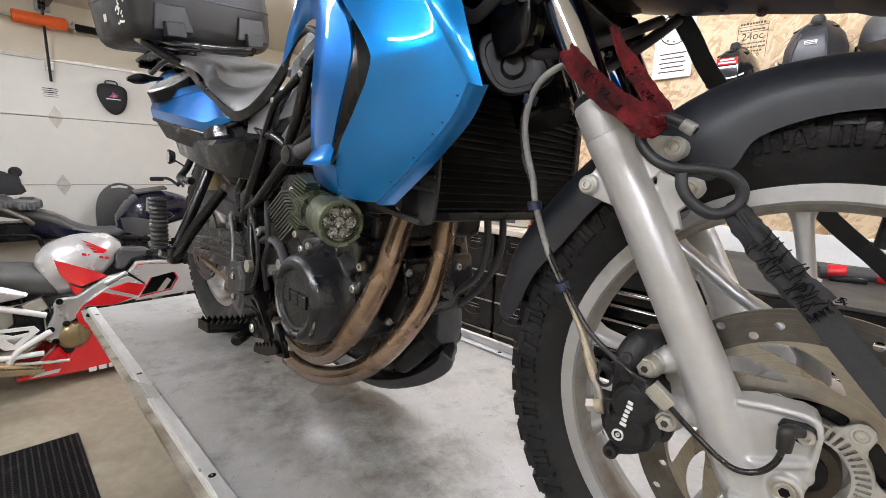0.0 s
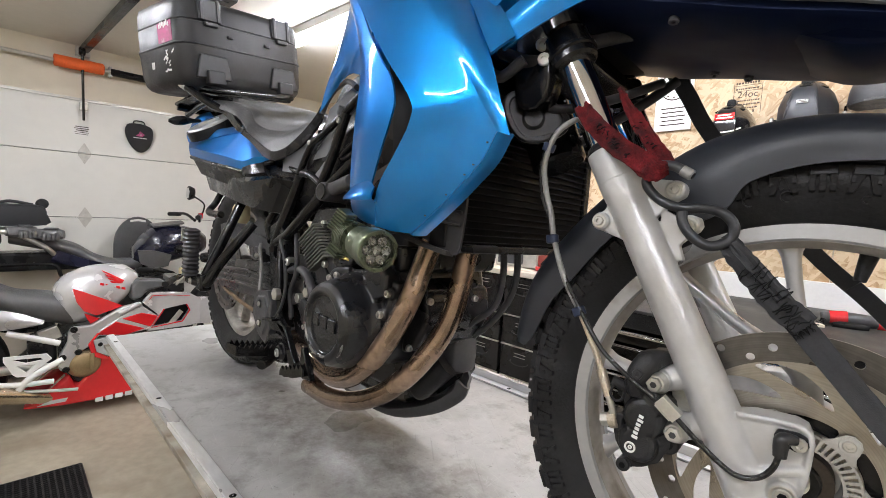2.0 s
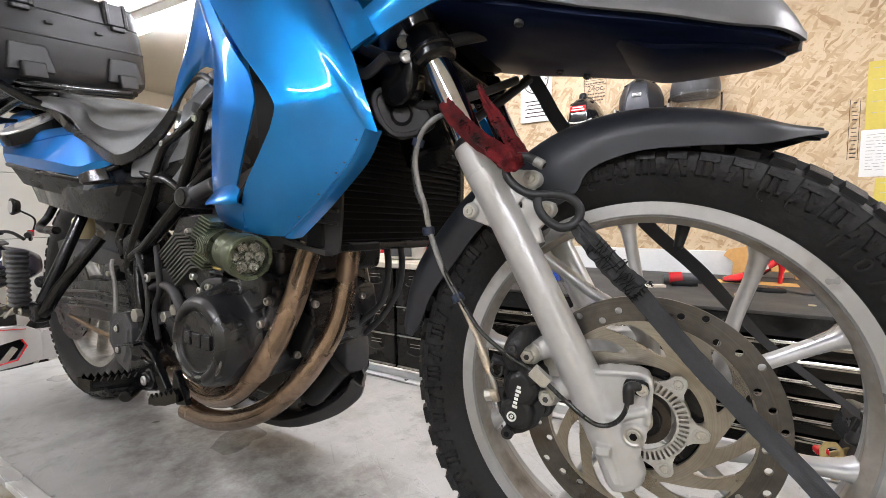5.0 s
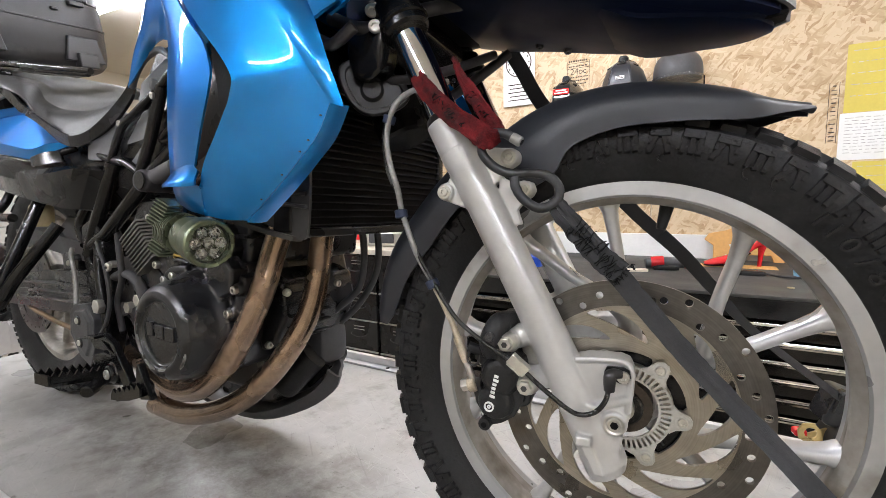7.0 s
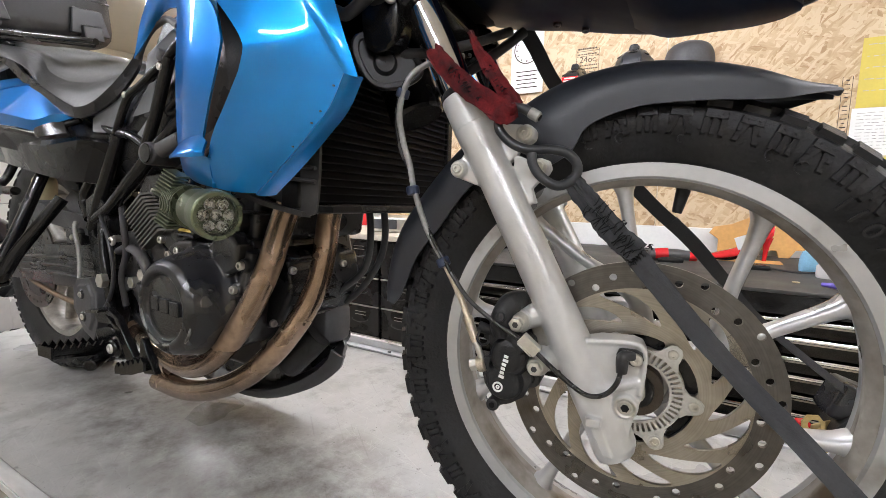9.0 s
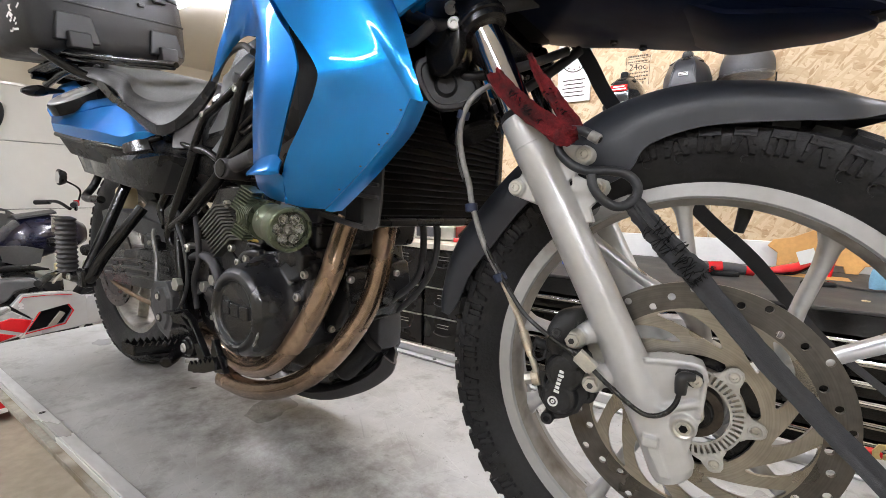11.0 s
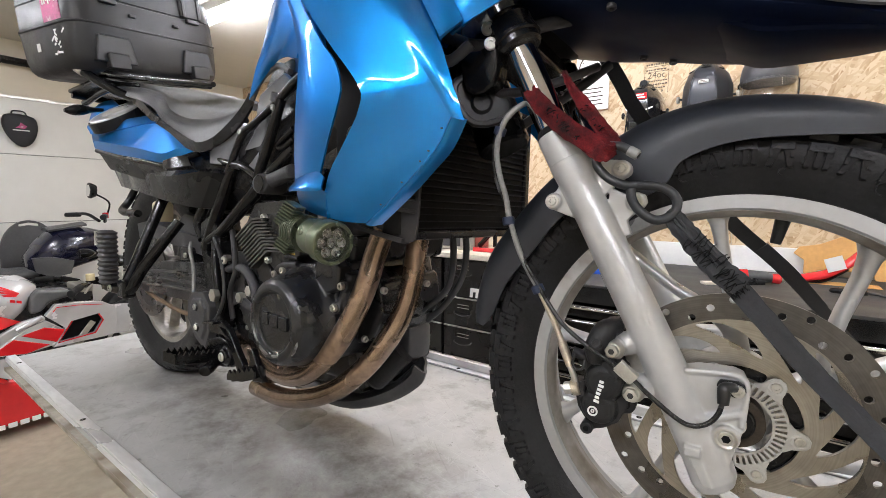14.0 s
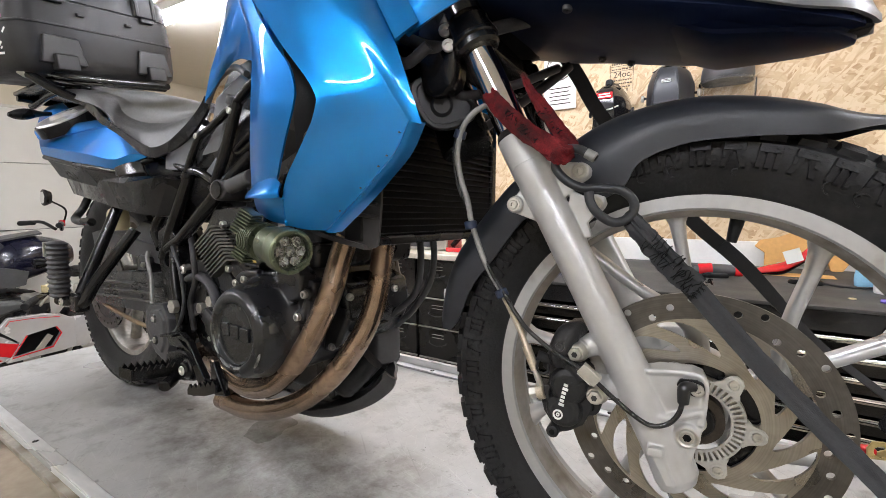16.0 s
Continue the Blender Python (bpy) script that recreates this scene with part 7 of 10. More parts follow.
part("chain_guard", sheet(nb(), [[(-1.13, -0.135, 0.465), (-1.13, -0.11, 0.468)], [(-1.30, -0.14, 0.485), (-1.30, -0.10, 0.49)], [(-1.48, -0.135, 0.50), (-1.48, -0.08, 0.505)], [(-1.60, -0.12, 0.49), (-1.60, -0.06, 0.495)]], 0.045, 4), M_GREY_PL, bike, "grey plastic hugger over the rear wheel")
part("hugger_front", plate(nb(), [(-1.08, 0.46), (-1.12, 0.515), (-1.25, 0.53), (-1.30, 0.50), (-1.18, 0.43), (-1.10, 0.42)], [[(-1.12, 0.455), (-1.13, 0.48), (-1.19, 0.475), (-1.15, 0.45)]], -0.13, -0.11), M_GREY_PL, bike, bevel=0.002)
part("caliper_rear", box(nb(), (-1.22, -0.125, 0.42), (0.07, 0.04, 0.045)), M_ENGINE, bike, bevel=0.008)
part("caliper_pin", bolt(nb(), (-1.21, -0.145, 0.42), (0, -1, 0), 0.007, 0.006), M_STEEL, bike)
# rear wheel
RW = pose(-1.575, 0, 0.325)
rw = part("rear_wheel", lathe(nb(), [(r - 0.0325, y * 1.15) for r, y in rim_prof], n=100), M_REARRIM, bike, "dirty grey cast alloy rear rim", M=RW)
part("tyre", tyre_mesh(nb(), 0.328, 0.070, 0.228, 0.052), M_RUBBER, rw, "knobbly black rear tyre", M=RW)
rows = [(-0.016, 0.012, 0.017, -0.06, 0.0, 0.0), (0.016, 0.012, 0.017, 0.06, 0.5, 0.0), (-0.045, 0.010, 0.0125, -0.35, 0.25, 0.007), (0.045, 0.010, 0.0125, 0.35, 0.75, 0.007), (-0.067, 0.008, 0.008, -0.85, 0.0, 0.019), (0.067, 0.008, 0.008, 0.85, 0.5, 0.019), (-0.067, 0.007, 0.005, -0.85, 0.4, 0.018)]
tagged(part("tread", tread(nb(), 0.329, rows, 44, 0.010), M_RUBBER, rw, "chunky tread blocks", M=RW, flat=True), kind="stuff")
for c in range(5):
    for s in (-1, 1):
        t0, t1 = radians(20 + 72 * c) + s * radians(9), radians(20 + 72 * c) + s * radians(16)
        part("spoke", tube(nb(), [(0.05 * math.cos(t0), 0, 0.05 * math.sin(t0)), (0.2 * math.cos(t1), 0, 0.2 * math.sin(t1))], 0.016, n=12, smooth=False), M_REARRIM, rw, M=RW)
part("hub", lathe(nb(), [(0.012, -0.08), (0.05, -0.08), (0.06, -0.04), (0.06, 0.04), (0.05, 0.08), (0.012, 0.08)], n=32), M_REARRIM, rw, M=RW)
part("brake_disc", plate(nb(), circle(0.132, 64), [circle(0.10, 48)] + [circle(0.004, 8, (0.116 * math.cos(t * math.pi / 14), 0.116 * math.sin(t * math.pi / 14))) for t in range(28)], -0.1, -0.095), M_DISC_RUB, rw, "drilled rear brake disc", M=RW)
part("disc_carrier", lathe(nb(), [(0.04, -0.0985), (0.101, -0.0985), (0.101, -0.0965), (0.04, -0.0965)], n=48), M_ENGINE, rw, M=RW)
bm = nb()
for i in range(60):
    x = -1.0 - i * 0.0098
    box(bm, (x, 0.075, 0.265 - 0.01 * abs(i / 60 - 0.4)), (0.008, 0.012 if i % 2 else 0.018, 0.012))
part("chain", bm, mat("oily chain", (0.16, 0.11, 0.06), 0.45, 0.8, 0.3, 60), bike, "oily brown drive chain", flat=True)
part("brake_line", tube(nb(), [(-1.03, -0.165, 0.283), (-1.2, -0.155, 0.268), (-1.40, -0.15, 0.285), (-1.5, -0.14, 0.30)], 0.006, n=10), mat("rusty rod", (0.18, 0.12, 0.07), 0.5, 0.6, 0.3, 40), bike)
part("axle_nut", cyl(nb(), (-1.60, -0.15, 0.32), (-1.60, -0.17, 0.32), 0.022, n=6), M_STEEL, bike, bevel=0.002)

# ---- seat, tail, side covers ----
def seat_sec(x, w, zt, zb, dip):
    return [(x, -w, zb), (x, -w * 0.98, zb + (zt - zb) * 0.55), (x, -w * 0.72, zt - 0.006), (x, 0, zt - dip), (x, w * 0.72, zt - 0.006), (x, w * 0.98, zb + (zt - zb) * 0.55), (x, w, zb), (x, 0, zb - 0.005)]


part("seat", loft(nb(), [[V(*p) - V(0, 0, 0.03) for p in seat_sec(*q)] for q in ((-0.70, 0.07, 0.83, 0.785, 0), (-0.78, 0.085, 0.80, 0.745, 0.0), (-0.90, 0.10, 0.775, 0.700, 0.010), (-1.0, 0.12, 0.775, 0.683, 0.014), (-1.10, 0.12, 0.790, 0.705, 0.012), (-1.20, 0.12, 0.815, 0.735, 0.006), (-1.30, 0.12, 0.845, 0.78, 0.0), (-1.45, 0.11, 0.875, 0.84, 0.0), (-1.60, 0.10, 0.905, 0.875, 0.0), (-1.66, 0.08, 0.910, 0.885, 0))], 5, 4), M_SEAT, bike, "black vinyl dual seat")
seat_top = [(-1.740, -0.085, 0.958), (-1.640, -0.085, 0.940), (-1.475, -0.085, 0.905), (-1.346, -0.085, 0.882), (-1.247, -0.085, 0.862), (-1.127, -0.085, 0.834), (-1.075, -0.083, 0.822), (-1.053, -0.077, 0.815), (-1.020, -0.068, 0.812)]
seat_a = [(-1.665, -0.135, 0.917), (-1.525, -0.135, 0.896), (-1.370, -0.135, 0.853), (-1.318, -0.135, 0.810), (-1.219, -0.135, 0.775), (-1.086, -0.135, 0.758), (-0.999, -0.132, 0.762), (-0.964, -0.121, 0.773), (-0.950, -0.108, 0.792)]
seat_b = [(-1.575, -0.175, 0.888), (-1.422, -0.176, 0.858), (-1.312, -0.178, 0.818), (-1.255, -0.178, 0.775), (-1.167, -0.178, 0.738), (-1.052, -0.178, 0.712), (-0.956, -0.172, 0.720), (-0.906, -0.158, 0.744), (-0.905, -0.138, 0.773)]
seat_c = [(-1.517, -0.182, 0.868), (-1.373, -0.184, 0.831), (-1.287, -0.186, 0.800), (-1.227, -0.186, 0.756), (-1.141, -0.186, 0.718), (-1.044, -0.186, 0.690), (-0.967, -0.182, 0.692), (-0.899, -0.167, 0.723), (-0.893, -0.149, 0.758)]
seat_far = [(x, 0.06, z - 0.02) for x, y, z in seat_top]
part("seat_pad", sheet(nb(), [seat_far, seat_top, [tuple(Vector(p).lerp(Vector(q), 0.55) + V(0.0, 0.012, -0.004)) for p, q in zip(seat_top, seat_a)], seat_a], 0.004, 4), M_SEAT_GREY, bike, "grey textured seat panel", sharp=60)
part("seat_flank", sheet(nb(), [seat_a, [tuple(Vector(p).lerp(Vector(q), 0.5) + V(0, -0.007, 0.004)) for p, q in zip(seat_a, seat_b)], seat_b, seat_c], 0.005, 4), M_SEAT, bike, "smooth black vinyl side of the seat", sharp=60)
part("seat_piping", tube(nb(), [tuple(Vector(p) + V(0, -0.003, 0.001)) for p in seat_a[2:-1]], 0.0024, n=8, k=4), M_SEAT, bike, "sewn seam of the seat")
seat_skirt = [[(-1.627, -0.160, 0.913), (-1.394, -0.178, 0.843), (-1.267, -0.190, 0.784), (-1.156, -0.196, 0.739), (-1.033, -0.200, 0.696), (-0.968, -0.194, 0.697), (-0.918, -0.180, 0.727), (-0.894, -0.160, 0.766), (-0.896, -0.146, 0.793)],
              [(-1.667, -0.158, 0.908), (-1.432, -0.176, 0.833), (-1.304, -0.188, 0.779), (-1.183, -0.194, 0.724), (-1.038, -0.198, 0.675), (-0.972, -0.192, 0.676), (-0.908, -0.178, 0.703), (-0.873, -0.158, 0.751), (-0.881, -0.144, 0.787)]]
part("seat_skirt", sheet(nb(), seat_skirt, 0.006, 5), M_BLACK, bike, "black vinyl side of the seat", sharp=60)
tail_t = [(-1.653, -0.218, 0.760), (-1.477, -0.211, 0.756), (-1.322, -0.203, 0.759), (-1.228, -0.195, 0.757), (-1.161, -0.194, 0.733), (-1.065, -0.184, 0.686)]
tail_m = [(-1.517, -0.254, 0.726), (-1.379, -0.249, 0.708), (-1.233, -0.242, 0.687), (-1.136, -0.230, 0.671), (-1.083, -0.215, 0.681), (-1.051, -0.188, 0.681)]
tail_l = [(-1.518, -0.249, 0.705), (-1.357, -0.244, 0.679), (-1.215, -0.237, 0.661), (-1.140, -0.225, 0.651), (-1.081, -0.210, 0.665), (-1.053, -0.186, 0.679)]
tail_d = [(-1.743, -0.195, 0.800), (-1.556, -0.185, 0.796), (-1.398, -0.175, 0.792), (-1.296, -0.165, 0.791)]
tailp = shell("tail_panel", [[tail_t, tail_m], [tail_m, tail_l]], 0.003, M_BLUE, bike, "glossy blue tail panel", k=5, sharp=20)
shell("tail_flank", [[[(-1.733, -0.135, 0.893), (-1.810, -0.140, 0.893), (-1.859, -0.145, 0.884), (-1.895, -0.150, 0.861)], [(-1.617, -0.150, 0.841), (-1.712, -0.158, 0.843), (-1.793, -0.162, 0.840), (-1.861, -0.165, 0.828)], [(-1.536, -0.192, 0.765), (-1.637, -0.185, 0.781), (-1.713, -0.180, 0.793), (-1.815, -0.172, 0.800)], [(-1.428, -0.226, 0.713), (-1.513, -0.218, 0.726), (-1.595, -0.210, 0.738), (-1.687, -0.200, 0.756)]]], 0.003, M_BLUE, tailp, k=5, sharp=60)
part("tail_deck", sheet(nb(), [[(x, y + 0.10, z + 0.01) for x, y, z in tail_d], tail_d, tail_t[:4]], 0.003, 4), M_BLUE, tailp, "blue shelf round the fuel cap")
part("tail_under", sheet(nb(), [[(x, y + 0.008, z - 0.002) for x, y, z in tail_l[:5]], [(x + 0.02, y + 0.014, z - 0.022) for x, y, z in tail_l[:5]], [(x + 0.03, y + 0.030, z - 0.055) for x, y, z in tail_l[:5]]], 0.004, 4), M_BLACK, tailp, "black plastic under the tail panel")
part("tail_trim", tube(nb(), [(x - 0.004, y + 0.006, z - 0.006) for x, y, z in tail_l], 0.006, n=10), M_BLACK, tailp, "black trim under the tail panel")
part("tail_panel", sheet(nb(), [[(-1.70, 0.10, 0.835), (-1.42, 0.215, 0.752), (-1.08, 0.205, 0.742)], [(-1.62, 0.115, 0.755), (-1.35, 0.222, 0.676), (-0.985, 0.195, 0.678)]], 0.004, 4), M_BLUE, bike, "glossy blue tail panel")
cap = part("fuel_cap", lathe(nb(), [(0.001, 0.013), (0.050, 0.014), (0.054, 0.016), (0.070, 0.0155), (0.0725, 0.0135), (0.073, 0.010), (0.001, 0.004)], (0, 0, 0), "z", 48, False), mat("cap silver", (0.55, 0.55, 0.55), 0.35, 0.6, 0.06, 12), bike, "round silver fuel filler cap", M=pose(-1.530, -0.186, 0.808, 36, 8, 0))
part("cap_ring", lathe(nb(), [(0.071, 0.0145), (0.0765, 0.0140), (0.078, 0.011), (0.080, -0.014), (0.064, -0.014)], (0, 0, 0), "z", 48), M_BLACK, cap, M=pose(-1.531, -0.1845, 0.805, 36, 8, 0))
part("cap_flap", loft(nb(), [[(a * 0.03 * k, b * 0.012 * k, z) for a, b in ((-1, -1), (1, -1), (1, 1), (-1, 1))] for z, k in ((0.014, 1.0), (0.022, 0.9))], 2, 4), mat("cap light", (0.5, 0.5, 0.49), 0.35, 0.5), cap, M=pose(-1.530, -0.186, 0.808, 36, 8, 0) @ pose(0, 0, 0, 0, 0, 60))
cover_t = [(-1.718, -0.150, 0.715), (-1.448, -0.195, 0.665), (-1.252, -0.215, 0.644), (-1.111, -0.220, 0.630), (-1.022, -0.212, 0.633), (-0.957, -0.188, 0.631), (-0.944, -0.160, 0.630)]
cover_m = [(-1.692, -0.150, 0.663), (-1.422, -0.200, 0.643), (-1.247, -0.222, 0.630), (-1.098, -0.228, 0.617), (-0.969, -0.222, 0.624), (-0.922, -0.190, 0.618), (-0.956, -0.150, 0.612)]
cover_l = [(-1.649, -0.145, 0.608), (-1.412, -0.188, 0.589), (-1.283, -0.205, 0.576), (-1.155, -0.212, 0.560), (-1.050, -0.208, 0.548), (-0.990, -0.186, 0.545), (-1.007, -0.150, 0.555)]
cover_u = [(x, y + 0.05, z - 0.004) for x, y, z in cover_l]
scov = shell("side_cover", [[cover_t, cover_m], [cover_m, cover_l], [cover_l, cover_u]], 0.004, M_BLACK, bike, "scuffed black plastic side cover", k=2, sharp=14)
part("cover_flange", sheet(nb(), [[(-1.096, -0.232, 0.648), (-1.050, -0.228, 0.654), (-1.025, -0.215, 0.652)], [(-1.084, -0.236, 0.629), (-1.032, -0.234, 0.627), (-0.987, -0.222, 0.629)]], 0.012, 3), M_BLACK, scov, "raised upper flange of the side cover", bevel=0.002)
part("under_cover", sheet(nb(), [[(-1.0, -0.170, 0.672), (-0.95, -0.166, 0.690), (-0.905, -0.160, 0.715)], [(-0.995, -0.174, 0.645), (-0.95, -0.170, 0.642), (-0.90, -0.166, 0.640)]], 0.012, 2), mat("dull grey side panel", (0.14, 0.143, 0.148), 0.5), bike, "dull grey panel under the seat")
part("inner_mass", loft(nb(), [[(x, y * w, z0 + z * h) for y, z in ((-1, -1), (-1, 1), (1, 1), (1, -1))] for x, w, z0, h in ((-0.45, 0.12, 0.80, 0.10), (-0.70, 0.13, 0.72, 0.10), (-0.95, 0.14, 0.63, 0.08), (-1.2, 0.15, 0.63, 0.07), (-1.55, 0.09, 0.73, 0.06))], 3, 4), M_BLACK, bike, "dark airbox and tank under the seat")
part("fuel_shell", sheet(nb(), [[(-0.54, -0.225, 1.06), (-0.66, -0.21, 1.04), (-0.755, -0.175, 0.97)], [(-0.55, -0.245, 0.92), (-0.66, -0.225, 0.905), (-0.80, -0.175, 0.87)], [(-0.55, -0.252, 0.86), (-0.69, -0.210, 0.845), (-0.822, -0.178, 0.825)], [(-0.60, -0.240, 0.79), (-0.735, -0.185, 0.825), (-0.85, -0.176, 0.770)]], 0.004, 4), M_BLUE, bike, "glossy blue dummy tank side")
part("knee_edge", tube(nb(), [(-0.848, -0.17, 0.772), (-0.825, -0.172, 0.795), (-0.79, -0.174, 0.814), (-0.742, -0.176, 0.820), (-0.705, -0.178, 0.802)], 0.006, n=12), M_SEAT, bike)
part("knee_panel", prism(nb(), [(-0.66, 0.74), (-0.70, 0.82), (-0.75, 0.845), (-0.81, 0.835), (-0.855, 0.78), (-0.87, 0.70), (-0.79, 0.68), (-0.70, 0.69)], -0.125, -0.145), M_BLACK, bike, "black plastic knee panel", bevel=0.004)
part("dummy_tank", loft(nb(), [[(x, y * w, z0 + z * h) for y, z in ((-1, -1), (-1, 0.4), (-0.5, 1), (0.5, 1), (1, 0.4), (1, -1))] for x, w, z0, h in ((-0.38, 0.10, 0.98, 0.10), (-0.50, 0.17, 0.97, 0.13), (-0.62, 0.17, 0.94, 0.13), (-0.75, 0.12, 0.87, 0.08))], 4, 4), M_BLUE, bike, "glossy blue dummy tank")
part("reservoir", loft(nb(), [[(-1.335 + a * k, -0.15 + b * k, z) for a, b in ((-0.022, -0.018), (0.022, -0.018), (0.022, 0.018), (-0.022, 0.018))] for z, k in ((0.505, 0.9), (0.515, 1), (0.55, 1), (0.56, 0.8))], 3, 4), M_TAN, bike, "yellowed brake fluid pot")
# rear turn signal and grab rails
part("turn_signal", loft(nb(), [[(-1.66 + f * 0.02 + a * r, -0.185 - f * 0.1, 0.84 - f * 0.022 + b * r * 0.7) for a, b in ((-1, 0), (-0.6, 0.8), (0.6, 0.8), (1, 0), (0.6, -0.8), (-0.6, -0.8))] for f, r in ((0, 0.008), (0.3, 0.013), (0.55, 0.024), (0.8, 0.022), (1.0, 0.008))]), M_BLACK, bike, "dark tinted turn signal")
for s_ in (-1, 1):
    part("grab_rail", tube(nb(), [(-1.46, s_ * 0.165, 0.852), (-1.51, s_ * 0.19, 0.872), (-1.55, s_ * 0.22, 0.897), (-1.59, s_ * 0.25, 0.928)], 0.0125, n=14), M_FRAME, bike, "black grab rail")
    part("rail_end", cyl(nb(), (-1.588, s_ * 0.249, 0.926), (-1.606, s_ * 0.262, 0.940), 0.0145, n=16, edge=0.003), M_STEEL, bike, "bright steel rail end")
for y in (-0.15, 0.15):
    part("rack_bar", tube(nb(), [(-1.56, y * 0.9, 0.905), (-1.60, y, 0.915), (-1.75, y * 1.05, 0.915), (-1.95, y, 0.905)], 0.012, n=10), M_FRAME, bike)
for x in (-1.62, -1.9):
    part("rack_cross", tube(nb(), [(x, -0.2, 0.915), (x, 0.2, 0.915)], 0.011, n=10, smooth=False), M_FRAME, bike)
part("rack_plate", box(nb(), (-1.75, -0.06, 0.925), (0.30, 0.30, 0.012)), M_FRAME, bike, bevel=0.004)
part("rack_rail", tube(nb(), [(-1.687, -0.220, 0.970), (-1.572, -0.205, 0.935), (-1.314, -0.190, 0.883), (-1.137, -0.170, 0.851), (-1.046, -0.150, 0.836)], 0.0065, n=12), M_FRAME, bike, "black carrier rail under the case")
part("rack_rail", tube(nb(), [(-1.700, -0.200, 0.957), (-1.554, -0.190, 0.917), (-1.297, -0.170, 0.874), (-1.082, -0.140, 0.838)], 0.006, n=12), M_FRAME, bike, "black carrier rail under the case")
part("plate_hanger", tube(nb(), [(-1.60, -0.10, 0.66), (-1.62, -0.13, 0.57), (-1.60, -0.16, 0.53), (-1.45, -0.17, 0.525)], 0.011, n=10), M_BLACK, bike)

# ---- top case on the rack ----
TB = BIKE @ pose(-1.718, -0.085, 0.957, 9, 0, 11) @ Matrix.Diagonal((0.885, 0.965, 0.765, 1))
case = thing("top_case", TB, "black ribbed plastic motorcycle top case with stickers", "top case")


def case_sec(z, kx, ky, bow=0.0):
    a, b = 0.185 * kx, 0.235 * ky
    pts = []
    for x, y in ((-a, -b), (a, -b), (a, b), (-a, b)):
        sx, sy = (1 if x > 0 else -1), (1 if y > 0 else -1)
        r = 0.05
        if sx * sy > 0:
            pts += [(x, y - sy * r, z), (x - sx * r * 0.3, y - sy * r * 0.3, z), (x - sx * r, y, z)]
        else:
            pts += [(x - sx * r, y, z), (x - sx * r * 0.3, y - sy * r * 0.3, z), (x, y - sy * r, z)]
    return pts


def loft_flat(bm, secs):
    return rings(bm, secs)


bodyc = part("body", loft_flat(nb(), [case_sec(0.0, 0.82, 0.87), case_sec(0.010, 0.90, 0.935), case_sec(0.028, 0.96, 0.972), case_sec(0.06, 0.985, 0.99), case_sec(0.16, 1.0, 1.0)]), M_CASE, case, "black lower shell", sharp=50)
part("seam", loft_flat(nb(), [case_sec(0.159, 1.012, 1.010), case_sec(0.168, 1.012, 1.010)]), M_CASE, case, bevel=0.003)
lid = part("lid", loft_flat(nb(), [case_sec(0.168, 0.995, 0.997), case_sec(0.250, 0.99, 0.992), case_sec(0.252, 0.975, 0.982), case_sec(0.256, 0.975, 0.982), case_sec(0.258, 0.99, 0.992), case_sec(0.315, 0.975, 0.98), case_sec(0.336, 0.95, 0.962), case_sec(0.346, 0.90, 0.92)]), M_CASE, case, "black two band lid", sharp=50)
for y in (-0.135, 0.135):
    part("lid_latch", box(nb(), (0.165, y, 0.300), (0.05, 0.080, 0.085)), M_CASE, lid, "black lid latch", bevel=0.006)
    for dy in (-0.028, 0.028):
        part("latch_rib", box(nb(), (0.168, y + dy, 0.303), (0.052, 0.012, 0.088)), M_CASE, lid, bevel=0.003)
    part("latch_bar", box(nb(), (0.188, y, 0.246), (0.018, 0.045, 0.018)), M_CASE, lid, bevel=0.004)
    part("foot_recess", prism(nb(), [(y - 0.06, 0.03), (y - 0.045, 0.125), (y + 0.045, 0.125), (y + 0.06, 0.03)], 0.16, 0.192, plane="yz"), M_CASE, bodyc, bevel=0.005)
    part("foot_clip", box(nb(), (0.19, y, 0.035), (0.03, 0.06, 0.055)), M_CASE, bodyc, bevel=0.005)
for y in (-0.07, 0.07):
    part("lid_peg", box(nb(), (0.188, y, 0.212), (0.012, 0.02, 0.012)), M_CASE, lid, bevel=0.003)
part("sticker", box(nb(), (0.075, -0.2345, 0.212), (0.10, 0.0014, 0.078)), M_PINK, lid, "faded pink sticker", flat=True)
for k in range(7):
    part("sticker_print", box(nb(), (0.04 + 0.011 * k, -0.2356, 0.238 + 0.004 * (k % 3)), (0.007, 0.0008, 0.016 + 0.006 * (k % 2))), M_WHITE, lid, flat=True)
rs = random.Random(4)
for k in range(14):
    part("sticker_print", box(nb(), (0.085 + rs.uniform(-0.035, 0.04), -0.2340, 0.10 + rs.uniform(-0.045, 0.05)), (rs.uniform(0.006, 0.026), 0.0012, rs.uniform(0.004, 0.008)), Matrix.Rotation(rs.uniform(-1, 1), 4, "Y")), M_WHITE, bodyc, "scratched white drawing", flat=True)
part("sticker_print", box(nb(), (-0.035, -0.2345, 0.095), (0.02, 0.0012, 0.028)), M_WHITE, bodyc, flat=True)


# ---- tie-down straps on the fork ----
FW = BIKE @ FORK
strap = thing("tie_down_strap", FW, "black webbing tie-down strap hooked to the fork", "strap", "tie-down straps")
sp_pts = [(-0.072, -0.150, 0.233), (-0.050, -0.151, 0.2085), (-0.022, -0.152, 0.177), (0.0495, -0.158, 0.0950), (0.0960, -0.168, 0.0475), (0.1531, -0.198, -0.0062), (0.27, -0.275, -0.122), (0.45, -0.38, -0.312)]
sd_all = (0.66, 0.22, 0.66)
part("webbing", webbing(nb(), sp_pts, sd_all, [0.016, 0.020, 0.0215, 0.0200, 0.0185, 0.0180, 0.0180, 0.0180], 0.0020, 10, 0.00035, 3), M_BLACK_WEB, strap)
